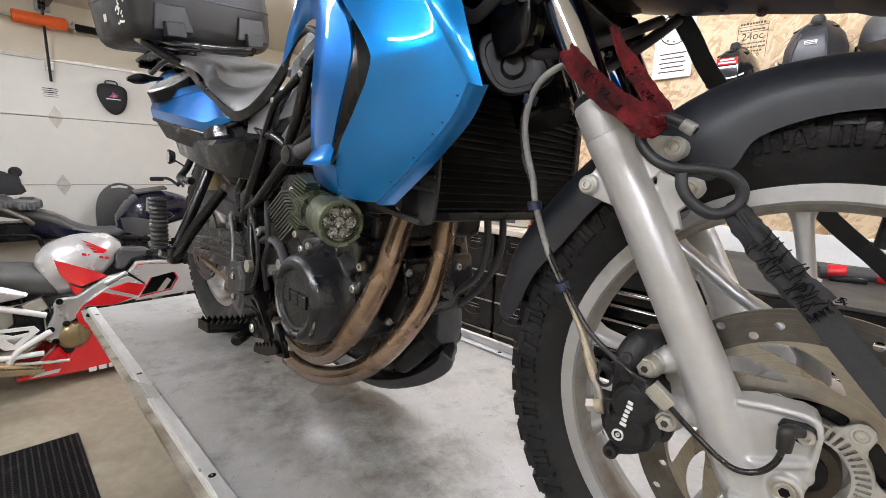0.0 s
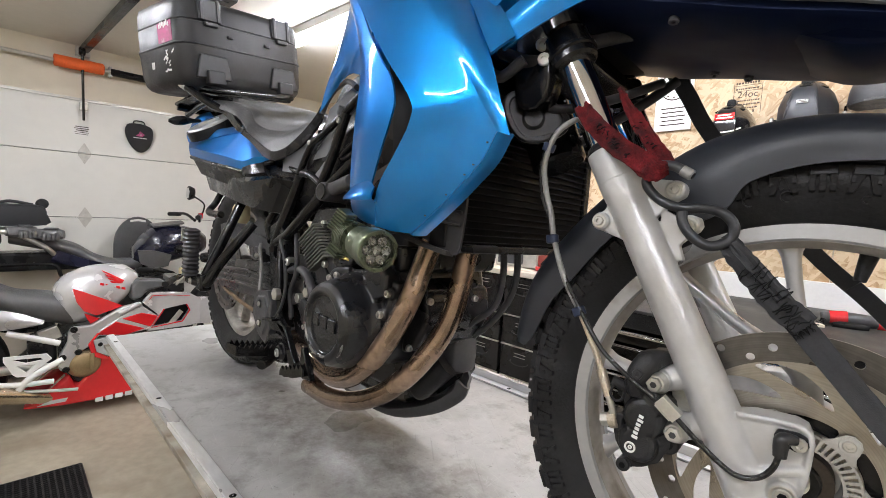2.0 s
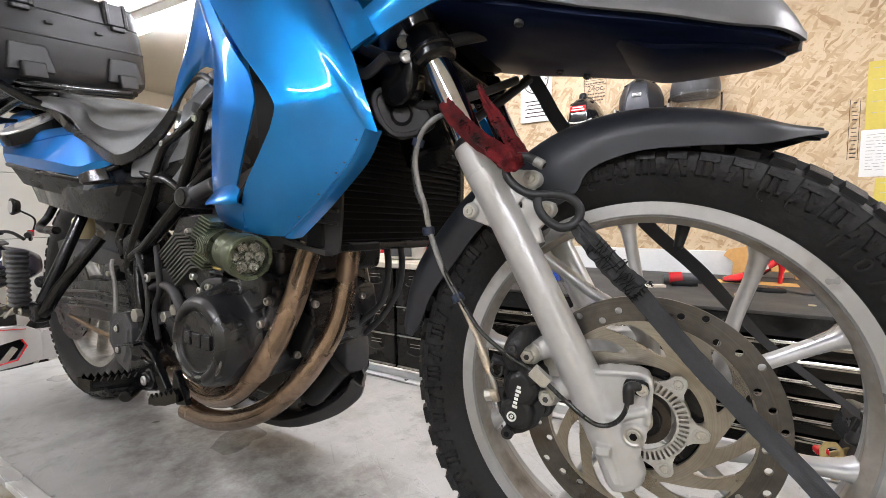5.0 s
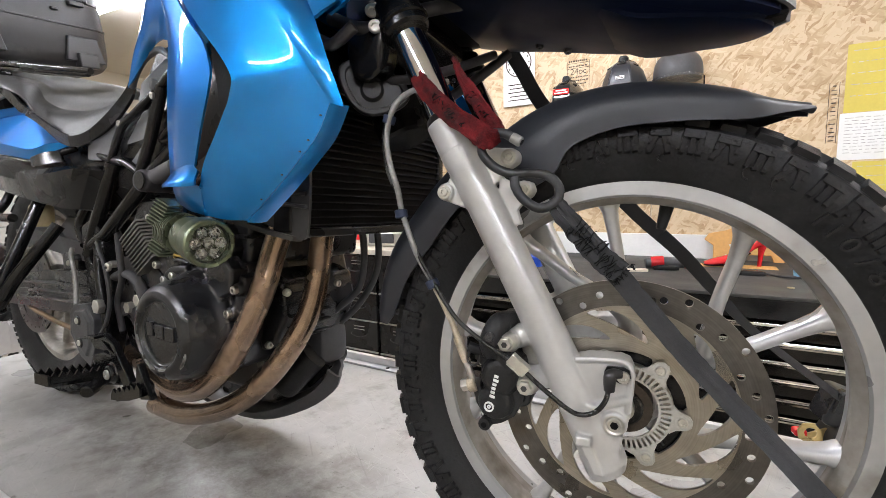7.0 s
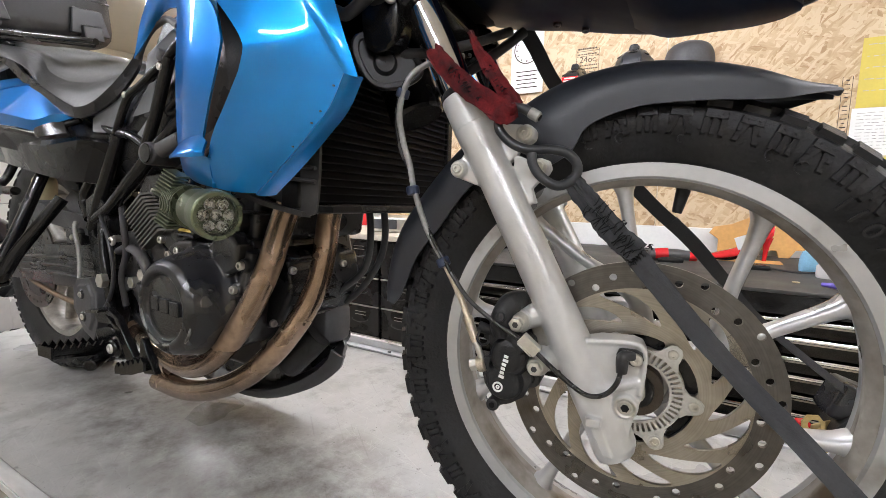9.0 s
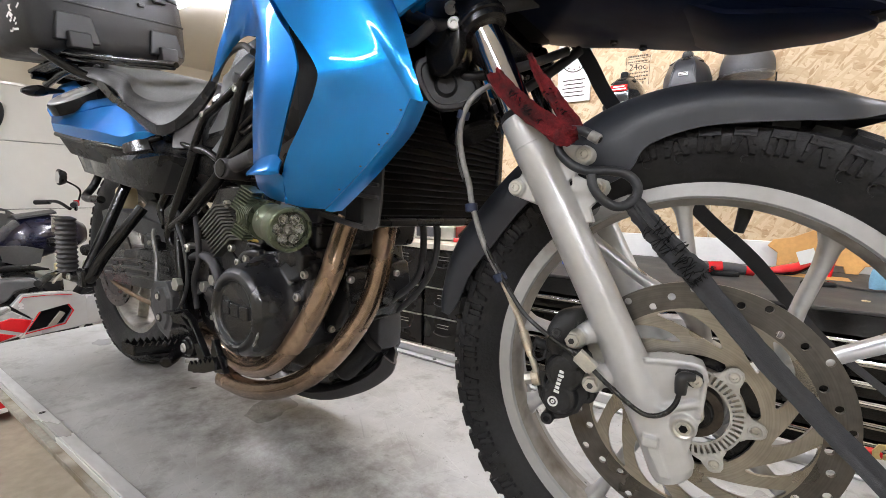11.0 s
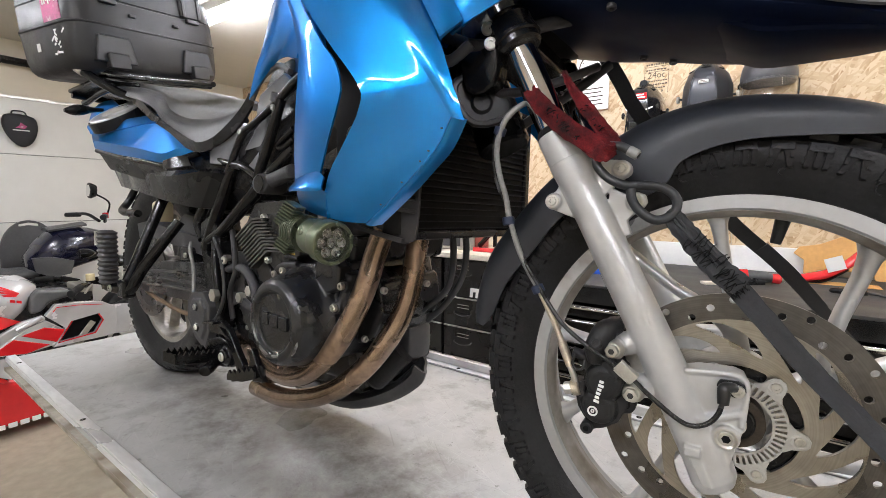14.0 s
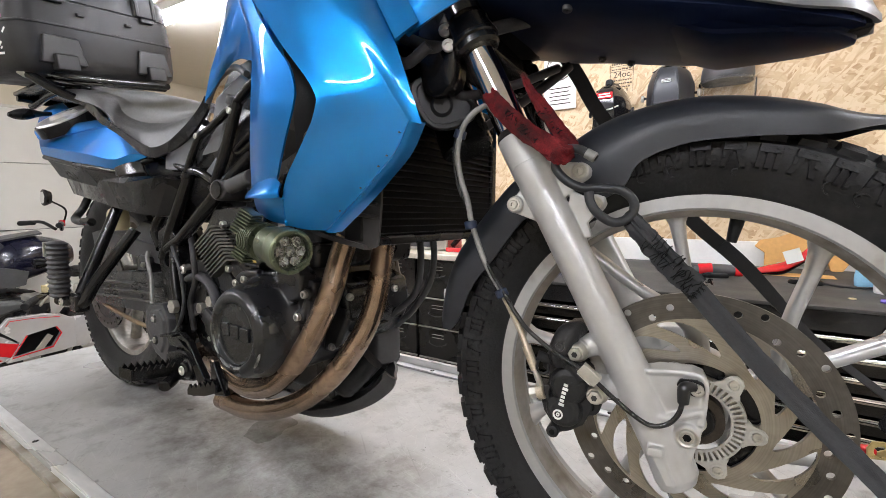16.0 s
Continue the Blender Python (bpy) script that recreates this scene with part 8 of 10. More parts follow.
sewn = [V(*p) + V(-0.001, -0.0030, -0.001) for p in sp_pts[:3]] + [V(0.000, -0.1565, 0.159)]
part("sewn_end", webbing(nb(), sewn, sd_all, [0.017, 0.022, 0.0245, 0.0240], 0.0042, 9, 0.0011, 5, 0.0011), M_BLACK_WEB, strap, "sewn crumpled double end")
part("sewn_end", webbing(nb(), [p + V(0.004, -0.0022, 0.004) for p in sewn[:3]], sd_all, [0.010, 0.012, 0.010], 0.0030, 9, 0.0008, 8, 0.0009), M_BLACK_WEB, strap)
rs = random.Random(7)
dirs = (sewn[3] - sewn[1]).normalized()
side = Vector(sd_all)
side = (side - dirs * side.dot(dirs)).normalized()
nrm = dirs.cross(side)
if nrm.y > 0:
    nrm = -nrm
bm = nb()
for k in range(34):
    c = V(-0.048, -0.1575, 0.2045) + dirs * (0.062 * k / 33)
    lo, hi = rs.choice(((-0.012, -0.002), (-0.004, 0.006), (0.001, 0.0125), (-0.012, 0.003)))
    a, b = c + side * lo + dirs * rs.uniform(-0.003, 0.003), c + side * hi + dirs * rs.uniform(-0.004, 0.004)
    thread(bm, a + nrm * 0.0012, b + nrm * 0.0012, nrm, rs, 0.00055, 0.0012)
for k in range(26):
    c = sewn[3] + side * rs.uniform(-0.014, 0.014) + nrm * 0.001
    thread(bm, c, c + dirs * rs.uniform(0.002, 0.007) + side * rs.uniform(-0.003, 0.003), nrm, rs, 0.0004, 0.001)
part("stitch", bm, M_RAD, strap, "loose black stitching")
hook = [(-0.114, -0.156, 0.2995), (-0.124, -0.156, 0.3045), (-0.138, -0.157, 0.3045), (-0.1465, -0.158, 0.2960), (-0.1465, -0.159, 0.2830), (-0.132, -0.160, 0.2680), (-0.113, -0.160, 0.2605), (-0.091, -0.158, 0.2605), (-0.074, -0.156, 0.2565), (-0.0640, -0.154, 0.2455), (-0.0650, -0.154, 0.2325), (-0.0740, -0.158, 0.2250), (-0.0850, -0.163, 0.2240), (-0.0985, -0.166, 0.2330), (-0.1065, -0.167, 0.2450), (-0.1085, -0.166, 0.2560)]
part("hook", tube(nb(), hook, 0.0051, n=16), M_HOOK, strap, "vinyl coated steel hook")
tip = part("hook_tip", cyl(nb(), (-0.1150, -0.156, 0.3000), (-0.1040, -0.156, 0.2935), 0.0058, n=18, edge=0.0012), M_HOSE_GREY, strap, "worn grey hook tip")
part("tip_hole", cyl(nb(), (-0.1045, -0.156, 0.2938), (-0.1034, -0.156, 0.2931), 0.0034, n=12), M_RAD, tip)
bm = webbing(nb(), [(-0.268, -0.080, 0.408), (-0.248, -0.125, 0.3935), (-0.2220, -0.1440, 0.3625), (-0.1880, -0.1530, 0.3315), (-0.1580, -0.1590, 0.3115), (-0.141, -0.163, 0.3015), (-0.133, -0.160, 0.2975)], (0.62, 0.08, 0.77), [0.012, 0.016, 0.0220, 0.0235, 0.0235, 0.0215, 0.018], 0.0034, 9, 0.0009, 2, 0.0008)
loop_a = part("soft_loop", bm, M_RED_WEB, M=FW)
tagged(loop_a, "frayed dark red webbing soft loop round the fork", "strap", "tie-down straps")
bm = webbing(nb(), [(-0.2122, -0.085, 0.4172), (-0.1955, -0.105, 0.3900), (-0.1759, -0.125, 0.3652), (-0.1539, -0.143, 0.3373), (-0.1358, -0.153, 0.3142), (-0.1290, -0.157, 0.3020)], (0.88, 0.12, 0.42), [0.007, 0.010, 0.0165, 0.0165, 0.0175, 0.0170], 0.0034, 9, 0.0009, 4, 0.0008)
part("loop_leg", bm, M_RED_WEB, loop_a, M=FW)
bm = webbing(nb(), [(-0.156, -0.1560, 0.3090), (-0.145, -0.1660, 0.2990), (-0.136, -0.1650, 0.2965), (-0.128, -0.1600, 0.3020)], (0.62, 0.0, 0.77), [0.022, 0.021, 0.019, 0.016], 0.0040, 8, 0.0008, 6, 0.0008)
part("loop_fold", bm, M_RED_WEB, loop_a, "folded worn bend over the hook", M=FW)
for o, e, sd in (((-0.212, -0.1485, 0.3560), (-0.168, -0.1580, 0.3195), (0.62, 0.08, 0.77)), ((-0.172, -0.1300, 0.3600), (-0.142, -0.1520, 0.3215), (0.88, 0.12, 0.42))):
    o, e, sd = Vector(o), Vector(e), Vector(sd).normalized()
    for colour, num in ((M_RAD, 16), (M_RED_WEB, 14)):
        bm = nb()
        for k in range(num):
            c = o.lerp(e, rs.random())
            a = c + sd * rs.uniform(-0.009, 0.0)
            thread(bm, a, a + sd * rs.uniform(0.003, 0.008) + (e - o).normalized() * rs.uniform(-0.004, 0.004), V(0, -1, 0), rs, 0.0007, 0.0015)
        part("stitch", bm, colour, loop_a, M=FW)
# far strap with its ratchet
strap2 = thing("tie_down_strap", pose(0, 0, T), "black webbing tie-down strap running to a ratchet", "strap", "tie-down straps")
part("webbing", ribbon(nb(), [(-0.235, 0.165, 0.845), (-0.205, 0.185, 0.79), (-0.165, 0.215, 0.715), (-0.038, 0.30, 0.546), (0.063, 0.35, 0.443), (0.160, 0.40, 0.322), (0.230, 0.43, 0.256), (0.333, 0.47, 0.170)], [(1, 0.1, 0.5), (1, 0.1, 0.5), (1, 0.1, 0.5), (1, 0.0, 0.6), (0.9, 0.2, 0.6), (0.6, 0.5, 0.5), (0.5, 0.6, 0.4), (0.5, 0.6, 0.4)], [0.025, 0.025, 0.025, 0.025, 0.024, 0.017, 0.015, 0.015], 0.003, 6), M_BLACK_WEB, strap2)
part("sewn_end", ribbon(nb(), [(0.02, 0.329, 0.488), (0.063, 0.348, 0.443), (0.115, 0.374, 0.378)], [(1, 0.0, 0.6), (0.9, 0.2, 0.6), (0.75, 0.35, 0.55)], [0.025, 0.025, 0.022], 0.006, 5), M_BLACK_WEB, strap2, "doubled sewn end")
rat = thing("ratchet", pose(0.340, 0.5, T + 0.105, 0, 0, 12), "black strap ratchet with brass coloured plates", "ratchet")
part("drum_cover", cyl(nb(), (0.012, -0.052, -0.022), (0.012, 0.02, -0.022), 0.046, n=36, edge=0.006), M_COVER, rat)
part("housing", box(nb(), (0.006, 0.0, 0.035), (0.080, 0.07, 0.075), Matrix.Rotation(radians(20), 4, "Y")), M_COVER, rat, bevel=0.01)
part("side_plate", plate(nb(), [(-0.088, 0.004), (-0.080, 0.018), (-0.062, 0.020), (-0.050, 0.006), (-0.046, -0.030), (-0.040, -0.052), (-0.066, -0.056), (-0.076, -0.034), (-0.070, -0.022), (-0.086, -0.012)], [circle(0.0105, 18, (-0.067, 0.000))], -0.05, -0.046), mat("brass zinc plate", (0.50, 0.38, 0.17), 0.35, 0.85, 0.15, 25), rat, "brass coloured ratchet plate", bevel=0.001)
part("side_plate", prism(nb(), [(-0.07, -0.02), (-0.03, 0.0), (0.08, -0.025), (0.09, -0.05), (-0.05, -0.045)], -0.02, -0.016), mat("brass zinc frame", (0.45, 0.34, 0.16), 0.38, 0.85, 0.15, 25), rat, bevel=0.001)
part("lever", box(nb(), (-0.078, -0.03, -0.008), (0.022, 0.02, 0.014)), M_RED, rat, "red release lever", bevel=0.004)
part("handle", box(nb(), (0.085, 0.0, 0.05), (0.018, 0.06, 0.07), Matrix.Rotation(radians(-25), 4, "Y")), M_GREY_PL, rat, bevel=0.004)
part("anchor", tube(nb(), [(0.04, 0, -0.02), (0.05, 0.02, -0.06), (0.045, 0.03, -0.10)], 0.007, n=10), M_STEEL, rat)

# ---- red and silver sport motorcycle beside the door ----
HX = -3.28
hb = thing("sport_motorcycle", pose(HX, 0, 0), "red and silver sport motorcycle standing on the floor", "motorcycle")


def yz(pts):
    return [(y, z + T) for y, z in pts]


def bodyl(name, secs, material, label="", parent=None):
    """Rounded body along y from (y, half width, top, bottom)."""
    return part(name, loft(nb(), [[(-w, y, T + zb + (zt - zb) * 0.35), (-w * 0.85, y, T + zb + (zt - zb) * 0.8), (0, y, T + zt), (w * 0.85, y, T + zb + (zt - zb) * 0.8), (w, y, T + zb + (zt - zb) * 0.35), (w * 0.6, y, T + zb), (-w * 0.6, y, T + zb)] for y, w, zt, zb in secs], 5, 4), material, parent or hb, label)


tank = bodyl("fuel_tank", ((-0.450, 0.050, 0.022, -0.027), (-0.433, 0.110, 0.065, -0.075), (-0.402, 0.145, 0.103, -0.140), (-0.349, 0.160, 0.137, -0.161), (-0.262, 0.168, 0.162, -0.140), (-0.175, 0.166, 0.165, -0.082), (-0.108, 0.145, 0.156, -0.022), (-0.055, 0.100, 0.116, 0.046)), M_PEARL, "silver painted tank")


def on_tank(y, z):
    """A point a little proud of the tank's side."""
    x = 0.168 if z < -0.04 else 0.168 - 0.022 * (z + 0.04) / 0.14 if z < 0.10 else 0.146 * math.sqrt(max(1 - ((z - 0.10) / 0.075) ** 2, 0.05))
    return V(x + 0.014, y, T + z)


def decal(name, poly, material, label, lift=0.0):
    """A thin painted shape that follows the tank's side."""
    bm = nb()
    outer = [on_tank(y, z) + V(lift, 0, 0) for y, z in poly]
    rings(bm, [[p - V(0.012, 0, 0) for p in outer], outer])
    return part(name, bm, material, tank, label, sharp=20)


decal("wing_stripe", [(-0.373, 0.052), (-0.317, 0.026), (-0.223, -0.022), (-0.144, -0.066), (-0.268, -0.109), (-0.326, -0.078), (-0.357, -0.025)], M_RED, "red painted stripe")
decal("wing_stripe", [(-0.325, -0.090), (-0.257, -0.128), (-0.297, -0.154), (-0.311, -0.128)], M_RED, "red painted stripe")
for k in range(4):
    a, b = (-0.240 + 0.012 * k, 0.145 - 0.021 * k), (-0.136 - 0.004 * k, 0.083 - 0.004 * k)
    decal("wing_mark", [a, ((a[0] + b[0]) / 2, (a[1] + b[1]) / 2 + 0.003), b, (b[0], b[1] - 0.006), ((a[0] + b[0]) / 2, (a[1] + b[1]) / 2 - 0.008), (a[0] + 0.008, a[1] - 0.011)], M_RED, "red wing shaped mark")
for k in range(5):
    y, z = -0.250 + 0.025 * k, 0.076 - 0.0075 * k
    decal("mark_bar", [(y, z), (y + 0.019, z - 0.005), (y + 0.019, z - 0.019), (y, z - 0.014)], M_RED, "red lettering bar")
bodyl("seat", ((-0.352, 0.10, -0.11, -0.165), (-0.385, 0.14, -0.045, -0.165), (-0.45, 0.15, 0.018, -0.145), (-0.60, 0.155, 0.045, -0.10), (-0.74, 0.15, 0.118, -0.01), (-0.95, 0.11, 0.16, 0.05), (-1.05, 0.08, 0.18, 0.10)), M_SEAT, "black sport seat")
part("tail_cowl", sheet(nb(), [[(0.15, -0.49, T - 0.115), (0.165, -0.62, T - 0.050), (0.160, -0.76, T - 0.012), (0.12, -1.1, T + 0.12)], [(0.17, -0.50, T - 0.13), (0.19, -0.63, T - 0.09), (0.18, -0.78, T - 0.06), (0.13, -1.1, T + 0.08)], [(0.14, -0.54, T - 0.145), (0.17, -0.66, T - 0.145), (0.16, -0.80, T - 0.13), (0.10, -1.1, T + 0.03)]], 0.005, 4), M_PEARL, hb, "silver tail cowl")
part("dash_pad", prism(nb(), yz([(-0.099, 0.048), (-0.069, 0.086), (0.071, 0.071), (0.085, 0.031), (-0.019, 0.010), (-0.051, -0.035), (-0.101, -0.045)]), 0.06, 0.168, plane="yz"), M_SEAT, hb, "black tank front cover", bevel=0.018)
M_SPAR = mat("frame silver", (0.52, 0.52, 0.52), 0.36, 0.5, 0.06, 10)
spar = part("spar", prism(nb(), yz([(-0.381, -0.163), (-0.297, -0.162), (-0.149, -0.072), (-0.052, -0.052), (-0.046, -0.081), (-0.266, -0.235), (-0.295, -0.278), (-0.359, -0.314), (-0.390, -0.388), (-0.409, -0.416), (-0.437, -0.392), (-0.444, -0.342), (-0.400, -0.239), (-0.396, -0.192)]), 0.150, 0.196, plane="yz"), M_SPAR, hb, "silver frame spar", bevel=0.010)
part("spar_bar", tube(nb(), [(0.200, y, T + z) for y, z in [(-0.166, -0.108), (-0.108, -0.080), (-0.065, -0.057)]], 0.0135, n=12, smooth=False), M_PEARL, hb, "pale aluminium bar along the tank")
for y, z in [(-0.371, -0.176), (-0.421, -0.325), (-0.354, -0.304), (-0.408, -0.394)]:
    part("spar_bolt", lathe(nb(), [(0.001, 0.206), (0.008, 0.207), (0.010, 0.203), (0.015, 0.203), (0.017, 0.196), (0.001, 0.196)], (0, y, z + T), "x", 24, False), M_FRAME, spar)
turn_side = Matrix.Rotation(radians(90), 4, "Z")
duct = [(0.059, -0.103), (0.182, -0.084), (0.202, -0.124), (0.160, -0.191), (-0.008, -0.209)]
upf = part("upper_fairing", plate(nb(), yz([(-0.052, -0.052), (-0.006, 0.004), (0.094, 0.000), (0.203, -0.015), (0.268, -0.057), (0.268, -0.219), (0.205, -0.225), (-0.031, -0.231), (0.017, -0.161), (0.027, -0.133)]), [yz(duct)], -0.214, -0.176), M_PEARL, hb, "silver upper fairing", M=turn_side, bevel=0.006)
part("duct_back", prism(nb(), [(y * 1.04 - 0.005, z) for y, z in yz(duct)], 0.130, 0.172, plane="yz"), M_RAD, upf, "dark air duct")
part("duct_edge", tube(nb(), [(0.2145, y, T + z) for y, z in duct[1:] + duct[:1]], 0.0042, n=8, smooth=False), M_RED, upf, "red duct edge")
part("duct_strut", box(nb(), (0.195, 0.125, T - 0.17), (0.012, 0.030, 0.11), Matrix.Rotation(radians(-38), 4, "X")), M_STEEL, upf, bevel=0.004)
part("upper_line", tube(nb(), [(0.216, y, T + z) for y, z in [(-0.019, -0.036), (-0.002, -0.013), (0.094, -0.017), (0.203, -0.032)]], 0.0022, n=6, smooth=False), M_RED, upf, "thin red line")
part("red_flash", prism(nb(), yz([(-0.057, -0.113), (0.029, -0.142), (-0.012, -0.205), (-0.154, -0.138)]), 0.168, 0.210, plane="yz"), M_RED, hb, "red painted flash", bevel=0.004)
part("red_flash", prism(nb(), yz([(-0.182, -0.150), (-0.037, -0.211), (-0.136, -0.237), (-0.265, -0.218), (-0.287, -0.253), (-0.274, -0.311), (-0.213, -0.359), (-0.238, -0.368), (-0.294, -0.337), (-0.312, -0.267), (-0.272, -0.210)]), 0.168, 0.208, plane="yz"), M_RED, hb, "red painted flash", bevel=0.005)
part("flash_back", prism(nb(), yz([(-0.272, -0.202), (-0.118, -0.099), (-0.050, -0.075), (0.027, -0.142), (-0.021, -0.219), (-0.137, -0.240), (-0.262, -0.224)]), 0.160, 0.205, plane="yz"), M_PEARL, hb, "silver painted arm of the fairing", bevel=0.006)
part("white_flash", prism(nb(), yz([(-0.289, -0.243), (-0.219, -0.237), (-0.195, -0.296), (-0.204, -0.356), (-0.274, -0.316)]), 0.168, 0.2125, plane="yz"), M_PEARL, hb, "silver painted panel", bevel=0.005)
part("panel_screw", bolt(nb(), (0.2125, -0.257, T + -0.272), (1, 0, 0), 0.012, 0.004), M_FRAME, hb)
belly = [(-0.393, -0.420), (-0.363, -0.495), (-0.294, -0.413), (-0.262, -0.337), (-0.209, -0.356), (-0.069, -0.364), (0.036, -0.383), (0.036, -0.595), (-0.098, -0.609), (-0.262, -0.609), (-0.426, -0.604), (-0.598, -0.585), (-0.509, -0.534)]
bell = part("belly_fairing", prism(nb(), yz(belly), 0.10, 0.190, plane="yz"), M_RED, hb, "glossy red side and belly fairing", bevel=0.030)
part("belly_vent", prism(nb(), yz([(-0.12, -0.45), (-0.04, -0.47), (-0.02, -0.50), (-0.10, -0.485)]), 0.185, 0.193, plane="yz"), M_PEARL, bell, "silver slot in the belly", bevel=0.002)
part("belly_flash", prism(nb(), yz([(-0.53, -0.575), (-0.48, -0.555), (-0.40, -0.555), (-0.41, -0.575)]), 0.185, 0.1925, plane="yz"), M_PEARL, bell, bevel=0.002)
for k in range(5):
    part("belly_mark", box(nb(), (0.190, -0.262 + k * 0.047, T - 0.602 + 0.001 * k), (0.004, 0.036, 0.026)), M_WHITE, bell, "white lettering block", bevel=0.003)
part("far_side", prism(nb(), yz(belly), -0.19, -0.10, plane="yz"), M_RED, hb, bevel=0.03)
part("nose", sheet(nb(), [[(0.205, 0.215, T - 0.04), (0.17, 0.38, T - 0.06), (0.05, 0.50, T - 0.08)], [(0.205, 0.25, T - 0.12), (0.18, 0.40, T - 0.14), (0.06, 0.52, T - 0.16)], [(0.20, 0.25, T - 0.22), (0.16, 0.40, T - 0.24), (0.05, 0.50, T - 0.26)]], 0.004, 4), M_PEARL, hb, "silver nose fairing")
part("engine", prism(nb(), yz([(-0.42, -0.20), (-0.20, -0.20), (-0.10, -0.30), (-0.12, -0.50), (-0.35, -0.50), (-0.42, -0.40)]), -0.18, 0.175, plane="yz"), M_ENGINE, hb, "dark engine block", bevel=0.02)
part("engine_cover", lathe(nb(), [(0.001, 0.222), (0.05, 0.22), (0.072, 0.205), (0.082, 0.18), (0.082, 0.16), (0.001, 0.16)], (-0.012, -0.325, T - 0.380), "x", 36, False), M_GOLD, hb, "bronze coloured engine cover")
part("cover_rib", box(nb(), (0.212, -0.295, T - 0.365), (0.006, 0.022, 0.10)), M_GOLD, hb, bevel=0.004)
part("footrest_bracket", plate(nb(), [(0, 0), (0.17, -0.01), (0.19, -0.04), (0.09, -0.12), (0.05, -0.115), (0.035, -0.10), (0.0, -0.025)], [[(0.035, -0.02), (0.145, -0.028), (0.15, -0.04), (0.085, -0.045)], [(0.05, -0.055), (0.12, -0.06), (0.085, -0.095)]], 0, 0.012), M_WHITE, hb, "white footrest bracket", M=pose(0.21, -0.655, T - 0.275, 0, 0, 90), bevel=0.003)
part("heel_arm", tube(nb(), [(0.20, -0.42, T - 0.33), (0.215, -0.55, T - 0.40), (0.215, -0.60, T - 0.46)], 0.016, n=10), M_WHITE, hb)
part("heel_arm", tube(nb(), [(0.20, -0.72, T - 0.41), (0.215, -0.60, T - 0.43), (0.215, -0.46, T - 0.44)], 0.014, n=10), M_WHITE, hb)
part("seat_stay", tube(nb(), [(0.15, -0.64, T - 0.165), (0.16, -0.50, T - 0.22), (0.16, -0.43, T - 0.25)], 0.016, n=10), M_WHITE, hb)
part("pedal", tube(nb(), [(0.215, -0.58, T - 0.47), (0.23, -0.45, T - 0.49), (0.24, -0.36, T - 0.50)], 0.009, n=8), M_STEEL, hb)
part("exhaust", tube(nb(), [(0.10, -0.30, T - 0.56), (0.16, -0.47, T - 0.545), (0.20, -0.56, T - 0.51), (0.23, -0.72, T - 0.45), (0.25, -1.0, T - 0.34)], [0.028, 0.03, 0.034, 0.046, 0.055], n=18), mat("stained chrome exhaust", (0.62, 0.52, 0.38), 0.2, 0.95, 0.12, 10), hb, "shiny brownish exhaust silencer")
for yy, nm in ((-0.93, "rear_wheel"), (0.46, "front_wheel")):
    hw = 0.085 if yy < 0 else 0.06
    w = part(nm, lathe(nb(), [(r - 0.046, y * hw / 0.045) for r, y in rim_prof], n=60), M_WHITE, hb, "white sport wheel", M=pose(0, yy, 0.305, 0, 0, 90))
    part("tyre", tyre_mesh(nb(), 0.315, hw, 0.215, hw * 0.75), M_RUBBER, w, M=pose(0, yy, 0.305, 0, 0, 90))
    for c in range(3):
        t = radians(90 + 120 * c)
        part("spoke", tube(nb(), [(0, 0, 0), (0.19 * math.cos(t), 0, 0.19 * math.sin(t))], 0.024, n=10, smooth=False), M_WHITE, w, M=pose(0, yy, 0.305, 0, 0, 90))
part("swing_guard", sheet(nb(), [[(0.12, -0.52, T - 0.17), (0.0, -0.52, T - 0.15), (-0.12, -0.52, T - 0.17)], [(0.12, -0.62, T - 0.17), (0.0, -0.66, T - 0.12), (-0.12, -0.62, T - 0.17)], [(0.11, -0.80, T - 0.10), (0.0, -0.80, T - 0.05), (-0.11, -0.80, T - 0.10)]], 0.006, 4), M_BLACK, hb)
part("swingarm", tube(nb(), [(0.11, -0.42, T - 0.38), (0.12, -0.70, T - 0.37), (0.12, -0.93, T - 0.37)], 0.026, n=12), M_STEEL, hb)
part("shock_mass", box(nb(), (0.06, -0.50, T - 0.30), (0.14, 0.12, 0.18)), M_ENGINE, hb, bevel=0.02)
part("heat_shield", box(nb(), (0.12, -0.47, T - 0.20), (0.05, 0.09, 0.07), Matrix.Rotation(radians(20), 4, "X")), M_STEEL, hb, bevel=0.006)
for s in (1, -1):
    part("handlebar", tube(nb(), [(s * 0.10, 0.18, T + 0.07), (s * 0.20, 0.12, T + 0.085), (s * 0.32, 0.05, T + 0.075)], 0.016, n=12), M_FRAME, hb, "black clip-on handlebar")
    part("grip", cyl(nb(), (s * 0.23, 0.103, T + 0.083), (s * 0.345, 0.033, T + 0.072), 0.019, n=16, edge=0.003), M_RUBBER, hb)
    part("lever", tube(nb(), [(s * 0.19, 0.17, T + 0.085), (s * 0.27, 0.13, T + 0.08), (s * 0.36, 0.09, T + 0.07)], 0.006, n=8), M_STEEL, hb)
    part("mirror", loft(nb(), [[(s * 0.30 + a * r, 0.26 + x_, T + 0.22 + b * r * 0.55) for a, b in ((-1, 0), (0, 1), (1, 0), (0, -1))] for x_, r in ((-0.015, 0.05), (0.01, 0.06), (0.05, 0.045), (0.07, 0.015))], 3, 4), M_BLACK, hb, "black mirror")
part("reservoir", cyl(nb(), (0.13, 0.18, T + 0.10), (0.13, 0.18, T + 0.14), 0.022, n=18, edge=0.003), M_TAN, hb)
